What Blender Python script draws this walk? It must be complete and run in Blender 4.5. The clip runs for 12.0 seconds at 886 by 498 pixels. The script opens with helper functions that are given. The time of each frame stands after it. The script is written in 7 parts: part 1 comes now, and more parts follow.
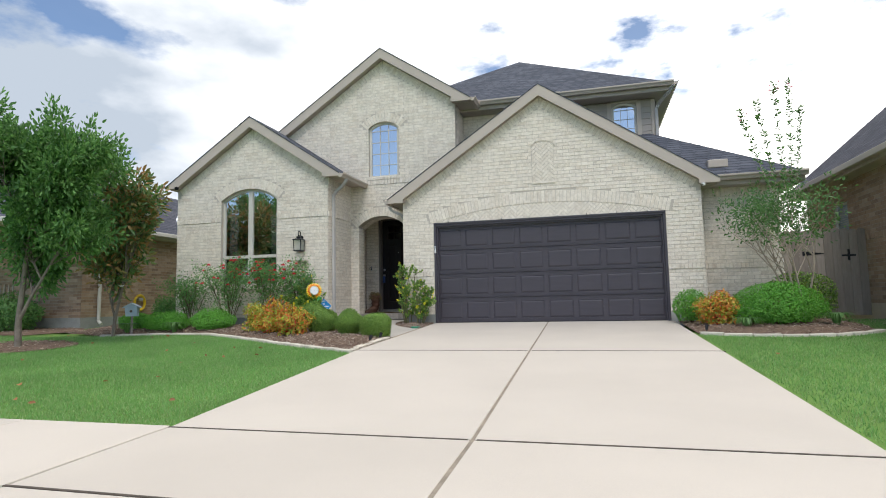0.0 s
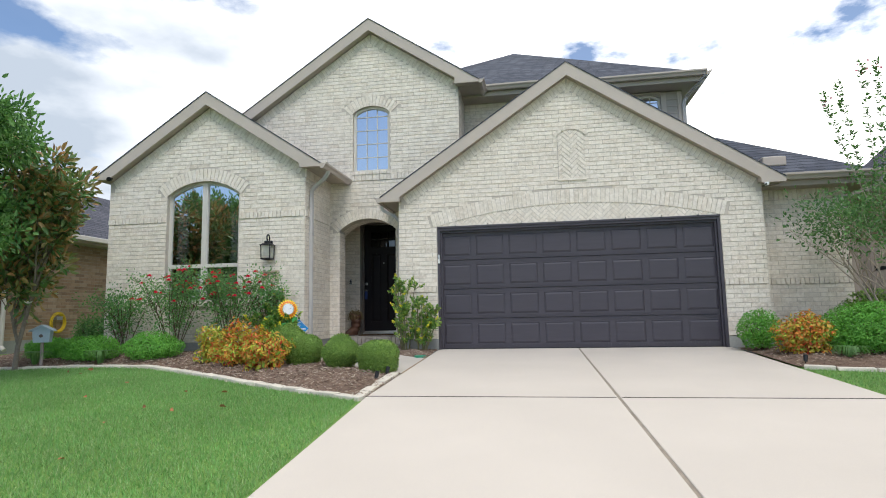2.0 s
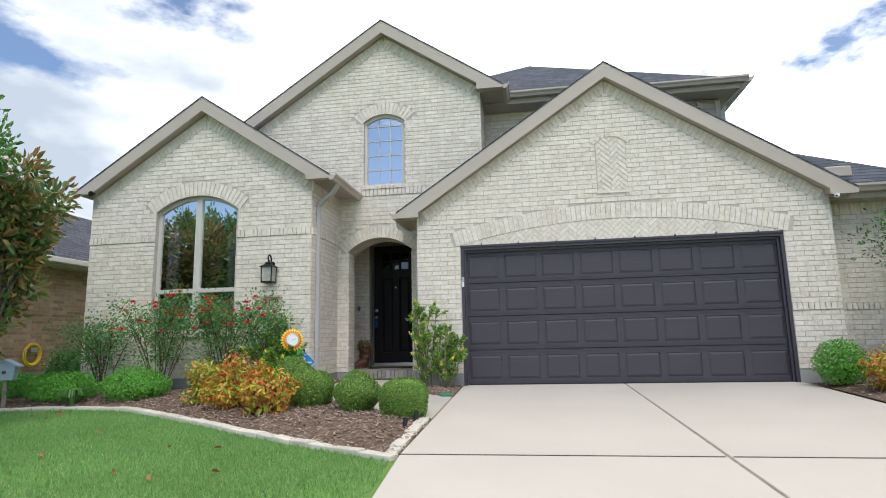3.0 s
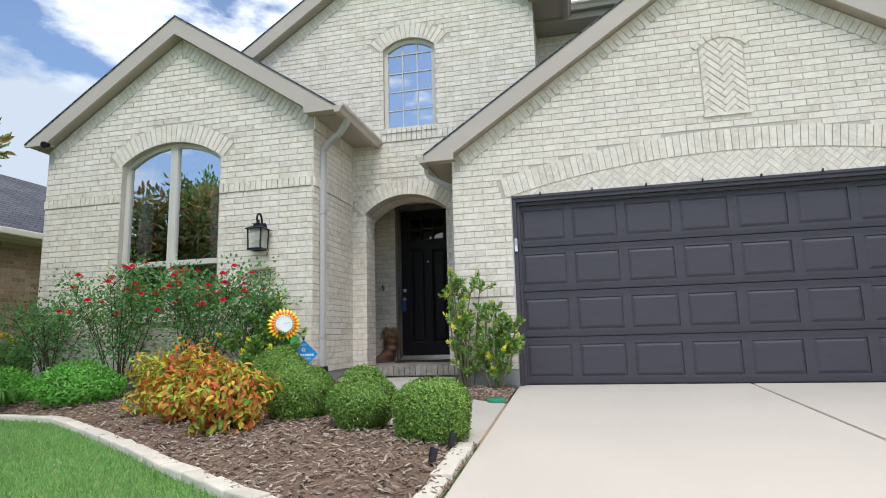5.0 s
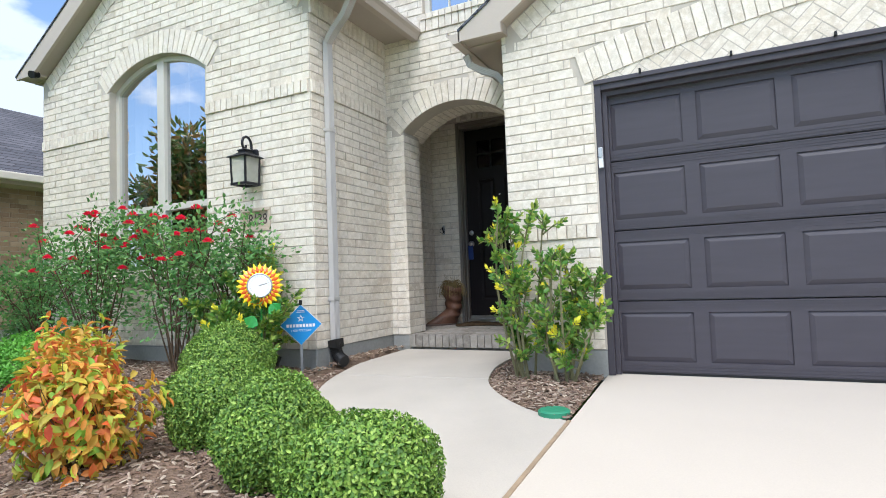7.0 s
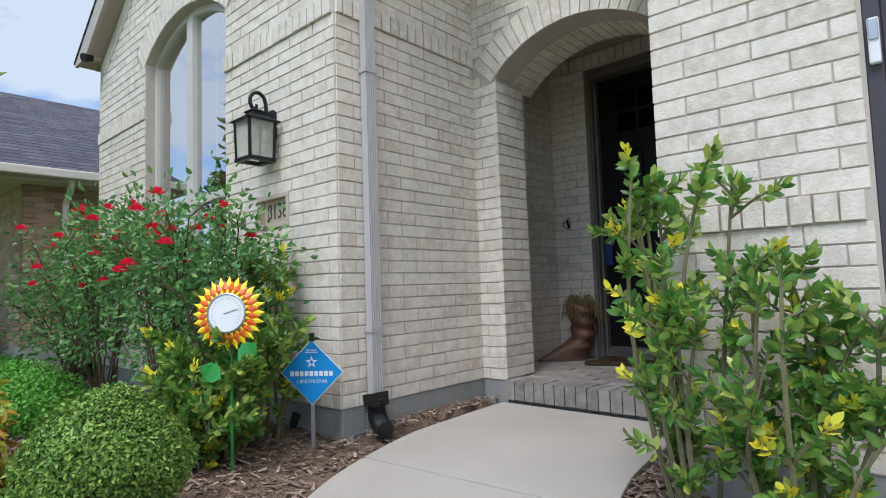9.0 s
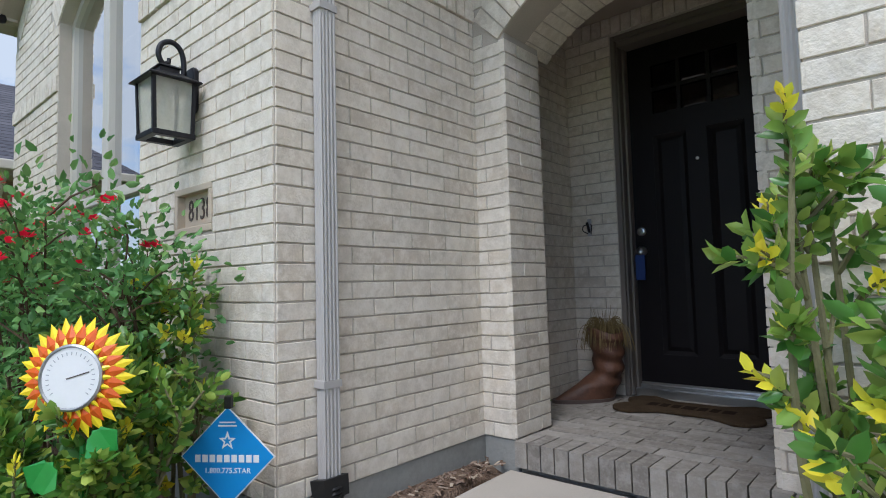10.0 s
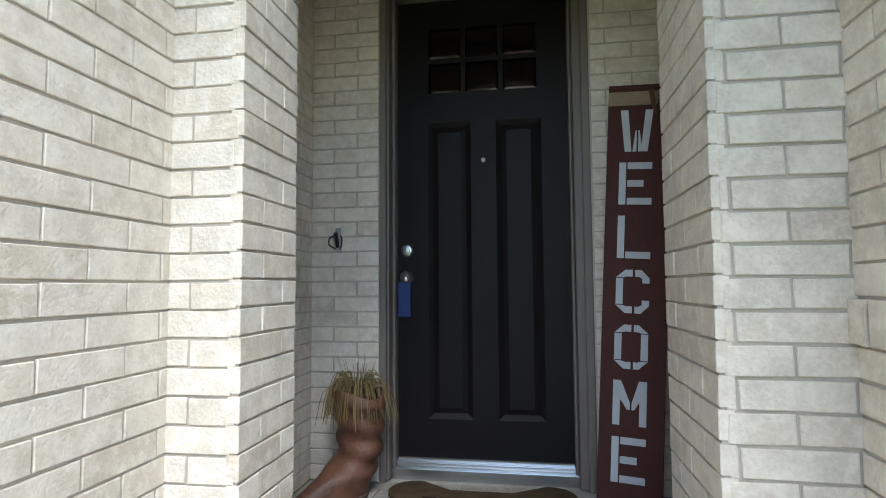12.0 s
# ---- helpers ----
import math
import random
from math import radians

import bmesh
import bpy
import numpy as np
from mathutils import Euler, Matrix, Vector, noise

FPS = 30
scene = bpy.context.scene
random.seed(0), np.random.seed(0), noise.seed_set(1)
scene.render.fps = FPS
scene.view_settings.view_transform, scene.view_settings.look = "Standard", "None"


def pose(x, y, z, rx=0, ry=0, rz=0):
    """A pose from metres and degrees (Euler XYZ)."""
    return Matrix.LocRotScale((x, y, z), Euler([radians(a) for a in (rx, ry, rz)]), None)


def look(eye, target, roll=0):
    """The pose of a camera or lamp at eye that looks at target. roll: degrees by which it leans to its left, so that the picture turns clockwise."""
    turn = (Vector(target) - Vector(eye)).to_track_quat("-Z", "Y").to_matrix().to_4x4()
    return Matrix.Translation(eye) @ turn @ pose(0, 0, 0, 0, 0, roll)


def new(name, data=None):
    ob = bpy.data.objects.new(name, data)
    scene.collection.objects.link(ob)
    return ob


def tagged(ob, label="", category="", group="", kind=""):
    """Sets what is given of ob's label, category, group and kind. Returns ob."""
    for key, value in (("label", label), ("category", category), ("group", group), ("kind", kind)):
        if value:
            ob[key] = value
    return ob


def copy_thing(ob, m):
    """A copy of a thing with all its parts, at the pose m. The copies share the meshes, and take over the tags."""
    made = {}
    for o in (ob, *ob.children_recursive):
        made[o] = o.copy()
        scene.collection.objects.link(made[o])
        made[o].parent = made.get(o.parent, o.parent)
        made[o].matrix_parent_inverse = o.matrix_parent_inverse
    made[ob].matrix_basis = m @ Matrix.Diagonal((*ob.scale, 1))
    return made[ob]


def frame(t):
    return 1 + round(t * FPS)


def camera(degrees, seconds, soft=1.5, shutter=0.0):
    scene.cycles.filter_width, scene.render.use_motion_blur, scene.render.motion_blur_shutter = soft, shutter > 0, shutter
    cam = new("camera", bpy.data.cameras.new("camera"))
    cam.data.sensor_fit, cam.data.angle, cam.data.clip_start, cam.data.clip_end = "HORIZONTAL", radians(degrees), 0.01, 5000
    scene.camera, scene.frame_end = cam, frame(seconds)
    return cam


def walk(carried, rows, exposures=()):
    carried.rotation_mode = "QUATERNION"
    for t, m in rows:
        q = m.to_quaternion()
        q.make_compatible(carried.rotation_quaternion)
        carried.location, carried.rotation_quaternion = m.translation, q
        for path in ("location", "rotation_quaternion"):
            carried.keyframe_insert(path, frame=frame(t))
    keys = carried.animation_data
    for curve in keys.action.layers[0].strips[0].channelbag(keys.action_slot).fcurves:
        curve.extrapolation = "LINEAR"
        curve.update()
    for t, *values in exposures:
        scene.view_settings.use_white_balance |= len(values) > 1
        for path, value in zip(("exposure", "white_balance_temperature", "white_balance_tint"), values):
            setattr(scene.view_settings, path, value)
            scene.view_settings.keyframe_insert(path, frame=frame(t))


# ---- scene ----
cam = camera(76.3, 12.0, soft=1.0)
PATH = [
    (0, (3.432, -12.351, 0.514), (2.929, -10.424, 0.694), -1.2),
    (0.5, (3.006, -11.930, 0.494), (2.532, -9.996, 0.672), -1.1),
    (1, (2.598, -11.418, 0.476), (2.179, -9.470, 0.652), -1.1),
    (1.5, (2.197, -10.845, 0.556), (1.810, -8.891, 0.741), -1.1),
    (2, (1.810, -10.306, 0.639), (1.486, -8.346, 0.869), -1.1),
    (2.5, (1.456, -9.758, 0.695), (1.144, -7.805, 0.996), -1.2),
    (3, (1.134, -9.199, 0.716), (0.831, -7.249, 1.037), -1.3),
    (5, (0.674, -6.774, 0.609), (0.232, -4.847, 0.911), -1.6),
    (5.5, (0.720, -6.212, 0.641), (0.238, -4.284, 0.864), -1.5),
    (6, (0.765, -5.621, 0.661), (0.176, -3.716, 0.810), -1.9),
    (6.5, (0.800, -4.997, 0.710), (0.078, -3.136, 0.825), -1.9),
    (7, (0.800, -4.420, 0.765), (-0.076, -2.626, 0.876), -2.2),
    (7.5, (0.735, -3.838, 0.788), (-0.312, -2.140, 0.911), -2.2),
    (7.7, (0.666, -3.618, 0.802), (-0.422, -1.946, 0.927), -2.2),
    (9.3, (-0.025, -2.137, 0.896), (-1.374, -0.667, 1.034), -1.8),
    (9.5, (-0.179, -1.958, 0.926), (-1.526, -0.485, 1.060), -1.7),
    (10, (-0.513, -1.607, 1.021), (-1.827, -0.104, 1.151), -1.5),
    (10.5, (-0.785, -1.330, 1.090), (-1.869, 0.347, 1.204), -0.9),
    (11, (-1.082, -1.022, 1.117), (-1.897, 0.800, 1.239), -0.7),
    (11.5, (-1.292, -0.756, 1.163), (-1.861, 1.157, 1.291), -0.5),
    (12, (-1.451, -0.497, 1.192), (-1.774, 1.472, 1.320), -0.4),
]
EXPOSURES = [(0.0, 0.65, 6350, 10), (3.0, 0.76, 6250, 10), (5.5, 0.98, 6200, 10), (6.5, 1.32, 6150, 10), (7.5, 1.32, 6100, 10), (9.5, 0.78, 5950, 12), (10.5, 0.90, 5950, 11), (11.0, 1.2, 5950, 9), (11.5, 1.55, 5950, 8), (12.0, 1.92, 5950, 7)]
walk(cam, [(t, look(eye, target, roll)) for t, eye, target, roll in PATH], EXPOSURES)

# ---- built ----
from mathutils import Quaternion
TAU = math.tau
rng = random.Random(7)
nrg = np.random.default_rng(7)

# ---- world, sun and sky ----
SUN_EL, SUN_AZ = 57.0, 164.0
world = bpy.data.worlds.new("sky")
scene.world = world
world.use_nodes = True
wn, wl = world.node_tree.nodes, world.node_tree.links
wn.clear()
sky = wn.new("ShaderNodeTexSky")
sky.sky_type, sky.sun_disc = "NISHITA", False
sky.dust_density, sky.ozone_density = 0.2, 3.0
sky.sun_elevation, sky.sun_rotation = radians(SUN_EL), radians(SUN_AZ)
coord = wn.new("ShaderNodeTexCoord")
stretch = wn.new("ShaderNodeMapping")
stretch.inputs["Scale"].default_value = (1.0, 1.0, 2.2)
stretch.inputs["Location"].default_value = (0.35, 0.2, 0.1)
cloud = wn.new("ShaderNodeTexNoise")
cloud.inputs["Scale"].default_value, cloud.inputs["Detail"].default_value = 3.2, 8.0
cloud.inputs["Roughness"].default_value = 0.55
cover = wn.new("ShaderNodeValToRGB")
cover.color_ramp.elements[0].position, cover.color_ramp.elements[1].position = 0.45, 0.54
cover.color_ramp.elements[0].color = (0.05, 0.05, 0.05, 1)
puff = wn.new("ShaderNodeTexNoise")
puff.inputs["Scale"].default_value, puff.inputs["Detail"].default_value = 2.4, 7.0
tone = wn.new("ShaderNodeValToRGB")
tone.color_ramp.elements[0].position, tone.color_ramp.elements[1].position = 0.30, 0.68
tone.color_ramp.elements[0].color, tone.color_ramp.elements[1].color = (0.34, 0.38, 0.43, 1), (1.25, 1.21, 1.15, 1)
blue = wn.new("ShaderNodeBackground")
blue.inputs["Strength"].default_value = 0.10
white = wn.new("ShaderNodeBackground")
white.inputs["Strength"].default_value = 1.1
both = wn.new("ShaderNodeMixShader")
out = wn.new("ShaderNodeOutputWorld")
wl.new(coord.outputs["Generated"], stretch.inputs["Vector"])
wl.new(stretch.outputs["Vector"], cloud.inputs["Vector"])
wl.new(stretch.outputs["Vector"], puff.inputs["Vector"])
# the cloud breaks up towards the south
side = wn.new("ShaderNodeSeparateXYZ")
thin = wn.new("ShaderNodeMath")
thin.operation = "MULTIPLY_ADD"
thin.inputs[1].default_value = 0.12
wl.new(coord.outputs["Generated"], side.inputs[0])
wl.new(side.outputs["Y"], thin.inputs[0])
wl.new(cloud.outputs["Fac"], thin.inputs[2])
wl.new(thin.outputs[0], cover.inputs["Fac"])
# heavier, greyer cloud in the west
heavy = wn.new("ShaderNodeMath")
heavy.operation = "MULTIPLY_ADD"
heavy.inputs[1].default_value = 0.6
lift = wn.new("ShaderNodeMath")
lift.inputs[1].default_value = 0.25
wl.new(side.outputs["X"], heavy.inputs[0])
wl.new(puff.outputs["Fac"], heavy.inputs[2])
wl.new(heavy.outputs[0], lift.inputs[0])
wl.new(lift.outputs[0], tone.inputs["Fac"])
wl.new(tone.outputs["Color"], white.inputs["Color"])
wl.new(sky.outputs["Color"], blue.inputs["Color"])
wl.new(cover.outputs["Color"], both.inputs["Fac"])
wl.new(blue.outputs[0], both.inputs[1])
wl.new(white.outputs[0], both.inputs[2])
wl.new(both.outputs[0], out.inputs["Surface"])

sun_data = bpy.data.lights.new("sun", "SUN")
sun_data.energy, sun_data.angle, sun_data.color = 1.35, radians(25), (1.0, 0.97, 0.93)
sun = new("sun", sun_data)
sun_dir = Vector((math.sin(radians(SUN_AZ)) * math.cos(radians(SUN_EL)), math.cos(radians(SUN_AZ)) * math.cos(radians(SUN_EL)), math.sin(radians(SUN_EL))))
sun.matrix_world = look(sun_dir * 60, (0, 0, 0))


# ---- materials ----
def mat(name, color, rough=0.7, var=0.15, scale=4.0, fine=60.0, bump=0.2, rnd=None, spread=0.15, metal=0.0, colors=None,
        spec=0.4, sheen=0.0, trans=0.0, dist=0.01, stretch_z=1.0):
    """A surface: base colour, broad stains and fine grain by world position, relief, and a shift from piece to piece."""
    m = bpy.data.materials.new(name)
    m.use_nodes = True
    n, l = m.node_tree.nodes, m.node_tree.links
    b = n["Principled BSDF"]
    b.inputs["Roughness"].default_value, b.inputs["Metallic"].default_value = rough, metal
    b.inputs["Specular IOR Level"].default_value = spec
    geo = n.new("ShaderNodeNewGeometry")
    mp = n.new("ShaderNodeMapping")
    mp.inputs["Scale"].default_value = (1, 1, stretch_z)
    l.new(geo.outputs["Position"], mp.inputs["Vector"])
    big, small = n.new("ShaderNodeTexNoise"), n.new("ShaderNodeTexNoise")
    for tex, s, d in ((big, scale, 5.0), (small, fine, 3.0)):
        tex.inputs["Scale"].default_value, tex.inputs["Detail"].default_value = s, d
        l.new(mp.outputs["Vector"], tex.inputs["Vector"])
    source = None
    if rnd:
        if rnd == "object":
            info = n.new("ShaderNodeObjectInfo")
            source = info.outputs["Random"]
        else:
            source = geo.outputs["Random Per Island"]
    if colors:
        ramp = n.new("ShaderNodeValToRGB")
        cr = ramp.color_ramp
        while len(cr.elements) < len(colors):
            cr.elements.new(0.5)
        for i, c in enumerate(colors):
            cr.elements[i].position = i / (len(colors) - 1)
            cr.elements[i].color = (*c, 1)
        l.new(source or big.outputs["Fac"], ramp.inputs["Fac"])
        base = ramp.outputs["Color"]
    else:
        rgb = n.new("ShaderNodeRGB")
        rgb.outputs[0].default_value = (*color, 1)
        base = rgb.outputs[0]
    hsv = n.new("ShaderNodeHueSaturation")
    l.new(base, hsv.inputs["Color"])
    total = n.new("ShaderNodeMath")
    total.operation = "MULTIPLY_ADD"
    l.new(big.outputs["Fac"], total.inputs[0])
    total.inputs[1].default_value, total.inputs[2].default_value = var * 3.0, 1.0 - var * 1.5
    second = n.new("ShaderNodeMath")
    second.operation = "MULTIPLY_ADD"
    l.new(small.outputs["Fac"], second.inputs[0])
    second.inputs[1].default_value, second.inputs[2].default_value = var * 1.6, 1.0 - var * 0.8
    mul = n.new("ShaderNodeMath")
    mul.operation = "MULTIPLY"
    l.new(total.outputs[0], mul.inputs[0])
    l.new(second.outputs[0], mul.inputs[1])
    value = mul.outputs[0]
    if source and not colors:
        third = n.new("ShaderNodeMath")
        third.operation = "MULTIPLY_ADD"
        l.new(source, third.inputs[0])
        third.inputs[1].default_value, third.inputs[2].default_value = spread * 2, 1.0 - spread
        mul2 = n.new("ShaderNodeMath")
        mul2.operation = "MULTIPLY"
        l.new(value, mul2.inputs[0])
        l.new(third.outputs[0], mul2.inputs[1])
        value = mul2.outputs[0]
    l.new(value, hsv.inputs["Value"])
    l.new(hsv.outputs["Color"], b.inputs["Base Color"])
    if bump:
        bp = n.new("ShaderNodeBump")
        bp.inputs["Strength"].default_value, bp.inputs["Distance"].default_value = bump, dist
        l.new(small.outputs["Fac"], bp.inputs["Height"])
        l.new(bp.outputs["Normal"], b.inputs["Normal"])
    if trans:
        sub = n.new("ShaderNodeBsdfTranslucent")
        mix = n.new("ShaderNodeMixShader")
        mix.inputs["Fac"].default_value = trans
        l.new(hsv.outputs["Color"], sub.inputs["Color"])
        l.new(b.outputs[0], mix.inputs[1])
        l.new(sub.outputs[0], mix.inputs[2])
        l.new(mix.outputs[0], n["Material Output"].inputs["Surface"])
    return m


def brick_mat(name, rnd, colors, patch=(0.80, 0.742, 0.655), amount=0.62):
    """Fired brick with a chalky wash that lies on it in patches, and pits."""
    m = mat(name, (0.6, 0.55, 0.47), 0.9, 0.17, 9.0, 95.0, 0.6, rnd, colors=colors, spec=0.2, dist=0.005)
    n, l = m.node_tree.nodes, m.node_tree.links
    b = n["Principled BSDF"]
    old = b.inputs["Base Color"].links[0].from_socket
    geo = n.new("ShaderNodeNewGeometry")
    wash = n.new("ShaderNodeTexNoise")
    wash.inputs["Scale"].default_value, wash.inputs["Detail"].default_value, wash.inputs["Roughness"].default_value = 19.0, 8.0, 0.72
    ramp = n.new("ShaderNodeValToRGB")
    ramp.color_ramp.elements[0].position, ramp.color_ramp.elements[1].position = 0.45, 0.62
    ramp.color_ramp.elements[1].color = (amount, amount, amount, 1)
    mix = n.new("ShaderNodeMixRGB")
    mix.inputs["Color2"].default_value = (*patch, 1)
    l.new(geo.outputs["Position"], wash.inputs["Vector"])
    l.new(wash.outputs["Fac"], ramp.inputs["Fac"])
    l.new(ramp.outputs["Color"], mix.inputs["Fac"])
    l.new(old, mix.inputs["Color1"])
    l.new(mix.outputs["Color"], b.inputs["Base Color"])
    return m


def shingle_mat(name, color):
    m = mat(name, color, 0.95, 0.2, 1.2, 70.0, 0.3, spec=0.15)
    n, l = m.node_tree.nodes, m.node_tree.links
    b = n["Principled BSDF"]
    old = b.inputs["Base Color"].links[0].from_socket
    geo, sep, com = n.new("ShaderNodeNewGeometry"), n.new("ShaderNodeSeparateXYZ"), n.new("ShaderNodeCombineXYZ")
    add = n.new("ShaderNodeMath")
    l.new(geo.outputs["Position"], sep.inputs[0])
    l.new(sep.outputs["X"], add.inputs[0])
    l.new(sep.outputs["Y"], add.inputs[1])
    l.new(add.outputs[0], com.inputs["X"])
    l.new(sep.outputs["Z"], com.inputs["Y"])
    tiles = n.new("ShaderNodeTexBrick")
    tiles.inputs["Scale"].default_value = 1.0
    tiles.inputs["Brick Width"].default_value, tiles.inputs["Row Height"].default_value = 0.3, 0.082
    tiles.inputs["Mortar Size"].default_value = 0.008
    tiles.inputs["Color1"].default_value, tiles.inputs["Color2"].default_value = (0.75, 0.75, 0.78, 1), (1.25, 1.22, 1.2, 1)
    tiles.inputs["Mortar"].default_value = (0.35, 0.35, 0.35, 1)
    l.new(com.outputs[0], tiles.inputs["Vector"])
    mix = n.new("ShaderNodeMixRGB")
    mix.blend_type = "MULTIPLY"
    mix.inputs["Fac"].default_value = 1.0
    l.new(old, mix.inputs["Color1"])
    l.new(tiles.outputs["Color"], mix.inputs["Color2"])
    l.new(mix.outputs["Color"], b.inputs["Base Color"])
    return m


def glass_mat(name, gloss, tint=(0.75, 0.8, 0.82)):
    """Coated window glass: a clear pane with a bright reflection."""
    m = bpy.data.materials.new(name)
    m.use_nodes = True
    n, l = m.node_tree.nodes, m.node_tree.links
    n.remove(n["Principled BSDF"])
    fres = n.new("ShaderNodeFresnel")
    fres.inputs["IOR"].default_value = 1.5
    up = n.new("ShaderNodeMath")
    up.operation, up.use_clamp = "ADD", True
    up.inputs[1].default_value = gloss
    clear, shine, mix = n.new("ShaderNodeBsdfTransparent"), n.new("ShaderNodeBsdfGlossy"), n.new("ShaderNodeMixShader")
    clear.inputs["Color"].default_value = (*tint, 1)
    shine.inputs["Roughness"].default_value = 0.0
    l.new(fres.outputs[0], up.inputs[0])
    l.new(up.outputs[0], mix.inputs["Fac"])
    l.new(clear.outputs[0], mix.inputs[1])
    l.new(shine.outputs[0], mix.inputs[2])
    l.new(mix.outputs[0], n["Material Output"].inputs["Surface"])
    return m


def seedy_glass(name):
    """Pale seeded lamp glass that scatters part of the light."""
    m = mat(name, (0.62, 0.62, 0.55), 0.25, 0.10, 20.0, 90.0, 0.15)
    n, l = m.node_tree.nodes, m.node_tree.links
    clear, mix = n.new("ShaderNodeBsdfTransparent"), n.new("ShaderNodeMixShader")
    clear.inputs["Color"].default_value = (0.93, 0.93, 0.88, 1)
    mix.inputs["Fac"].default_value = 0.55
    l.new(n["Principled BSDF"].outputs[0], mix.inputs[1])
    l.new(clear.outputs[0], mix.inputs[2])
    l.new(mix.outputs[0], n["Material Output"].inputs["Surface"])
    return m


CREAM = [(0.575, 0.50, 0.405), (0.635, 0.565, 0.465), (0.675, 0.61, 0.51), (0.615, 0.55, 0.46), (0.695, 0.63, 0.53), (0.625, 0.545, 0.44)]
TAN = [(0.28, 0.175, 0.115), (0.36, 0.25, 0.165), (0.23, 0.15, 0.105), (0.42, 0.31, 0.22), (0.32, 0.21, 0.14)]
M_BRICK = brick_mat("cream_brick", "island", CREAM)
M_BRICK_PIECE = brick_mat("cream_brick_piece", "object", CREAM)
M_TAN = brick_mat("tan_brick", "island", TAN, (0.36, 0.29, 0.22), 0.3)
M_MORTAR = mat("mortar", (0.48, 0.43, 0.365), 0.95, 0.12, 5.0, 150.0, 0.3, spec=0.1)
M_MORTAR_TAN = mat("tan_mortar", (0.38, 0.33, 0.27), 0.95, 0.12, 5.0, 150.0, 0.3, spec=0.1)
M_CONCRETE = mat("driveway_concrete", (0.515, 0.46, 0.39), 0.9, 0.08, 0.7, 140.0, 0.12, "object", spread=0.03, spec=0.25)
M_FOUND = mat("foundation_concrete", (0.30, 0.30, 0.28), 0.95, 0.2, 3.0, 40.0, 0.35, spec=0.15)
M_JOINT = mat("joint_filler", (0.26, 0.22, 0.17), 0.95, 0.35, 9.0, 60.0, 0.3, spec=0.1)
M_CRACK = mat("dark_joint", (0.09, 0.075, 0.06), 0.95, 0.35, 9.0, 60.0, 0.3, spec=0.1)
M_TRIM = mat("taupe_trim", (0.44, 0.378, 0.318), 0.55, 0.05, 2.0, 80.0, 0.06)
M_SOFFIT = mat("taupe_soffit", (0.39, 0.335, 0.28), 0.6, 0.05, 2.0, 80.0, 0.06)
M_ROOF = shingle_mat("grey_shingles", (0.085, 0.092, 0.11))
M_ROOF_NB = shingle_mat("brown_grey_shingles", (0.075, 0.078, 0.095))
M_SIDING = mat("taupe_siding", (0.34, 0.30, 0.26), 0.6, 0.08, 2.0, 60.0, 0.1)
M_GARAGE = mat("garage_brown_paint", (0.052, 0.046, 0.056), 0.5, 0.12, 3.0, 150.0, 0.12, stretch_z=8.0)
M_DOOR = mat("black_paint", (0.010, 0.008, 0.0085), 0.48, 0.15, 4.0, 90.0, 0.05, spec=0.15)
M_JAMB = mat("brown_grey_jamb", (0.16, 0.136, 0.116), 0.5, 0.08, 3.0, 80.0, 0.06)
M_FRAME = mat("almond_vinyl", (0.55, 0.52, 0.46), 0.45, 0.04, 2.0, 60.0, 0.02)
M_GLASS = glass_mat("coated_glass", 0.72, (0.4, 0.45, 0.48))
M_GLASS_CLEAR = seedy_glass("seedy_glass")
M_GLASS_DARK = glass_mat("dim_glass", 0.05, (0.25, 0.26, 0.28))
# grey that stands in for the dimness of unlit interiors
M_ROOM = mat("unlit_room_grey", (0.22, 0.22, 0.23), 0.9, 0.1, 1.0, 20.0, 0.0)
M_CURTAIN = mat("grey_curtain", (0.50, 0.51, 0.53), 0.9, 0.2, 3.0, 60.0, 0.1)
M_BLACK = mat("black_iron", (0.014, 0.014, 0.018), 0.45, 0.2, 8.0, 90.0, 0.1, metal=0.3)
M_PLASTIC = mat("black_plastic", (0.012, 0.012, 0.012), 0.5, 0.1, 8.0, 90.0, 0.05)
M_STEEL = mat("brushed_nickel", (0.55, 0.55, 0.54), 0.28, 0.05, 8.0, 90.0, 0.03, metal=1.0)
M_GALV = mat("grey_metal", (0.42, 0.43, 0.44), 0.4, 0.1, 8.0, 90.0, 0.03, metal=0.7)
M_WHITE = mat("white_plastic", (0.75, 0.75, 0.74), 0.45, 0.03, 8.0, 90.0, 0.0)
M_STONE = mat("cut_limestone", (0.56, 0.51, 0.42), 0.92, 0.16, 5.0, 60.0, 0.4, "object", spread=0.1, spec=0.15)
M_CAST = mat("cast_stone", (0.52, 0.435, 0.335), 0.9, 0.08, 6.0, 120.0, 0.2, spec=0.15)
M_MULCH = mat("mulch_bed", (0.18, 0.125, 0.09), 1.0, 0.35, 9.0, 45.0, 0.9, spec=0.1, dist=0.03)
M_CHIP = mat("bark_chips", (0.13, 0.08, 0.055), 0.95, 0.3, 12.0, 70.0, 0.2, "island", colors=[(0.15, 0.10, 0.075), (0.25, 0.18, 0.14), (0.19, 0.12, 0.085), (0.46, 0.38, 0.29), (0.13, 0.085, 0.06), (0.33, 0.25, 0.185)], spec=0.1)
M_LAWN = mat("lawn_turf", (0.14, 0.24, 0.06), 1.0, 0.28, 1.1, 55.0, 0.7, spec=0.05, dist=0.03)
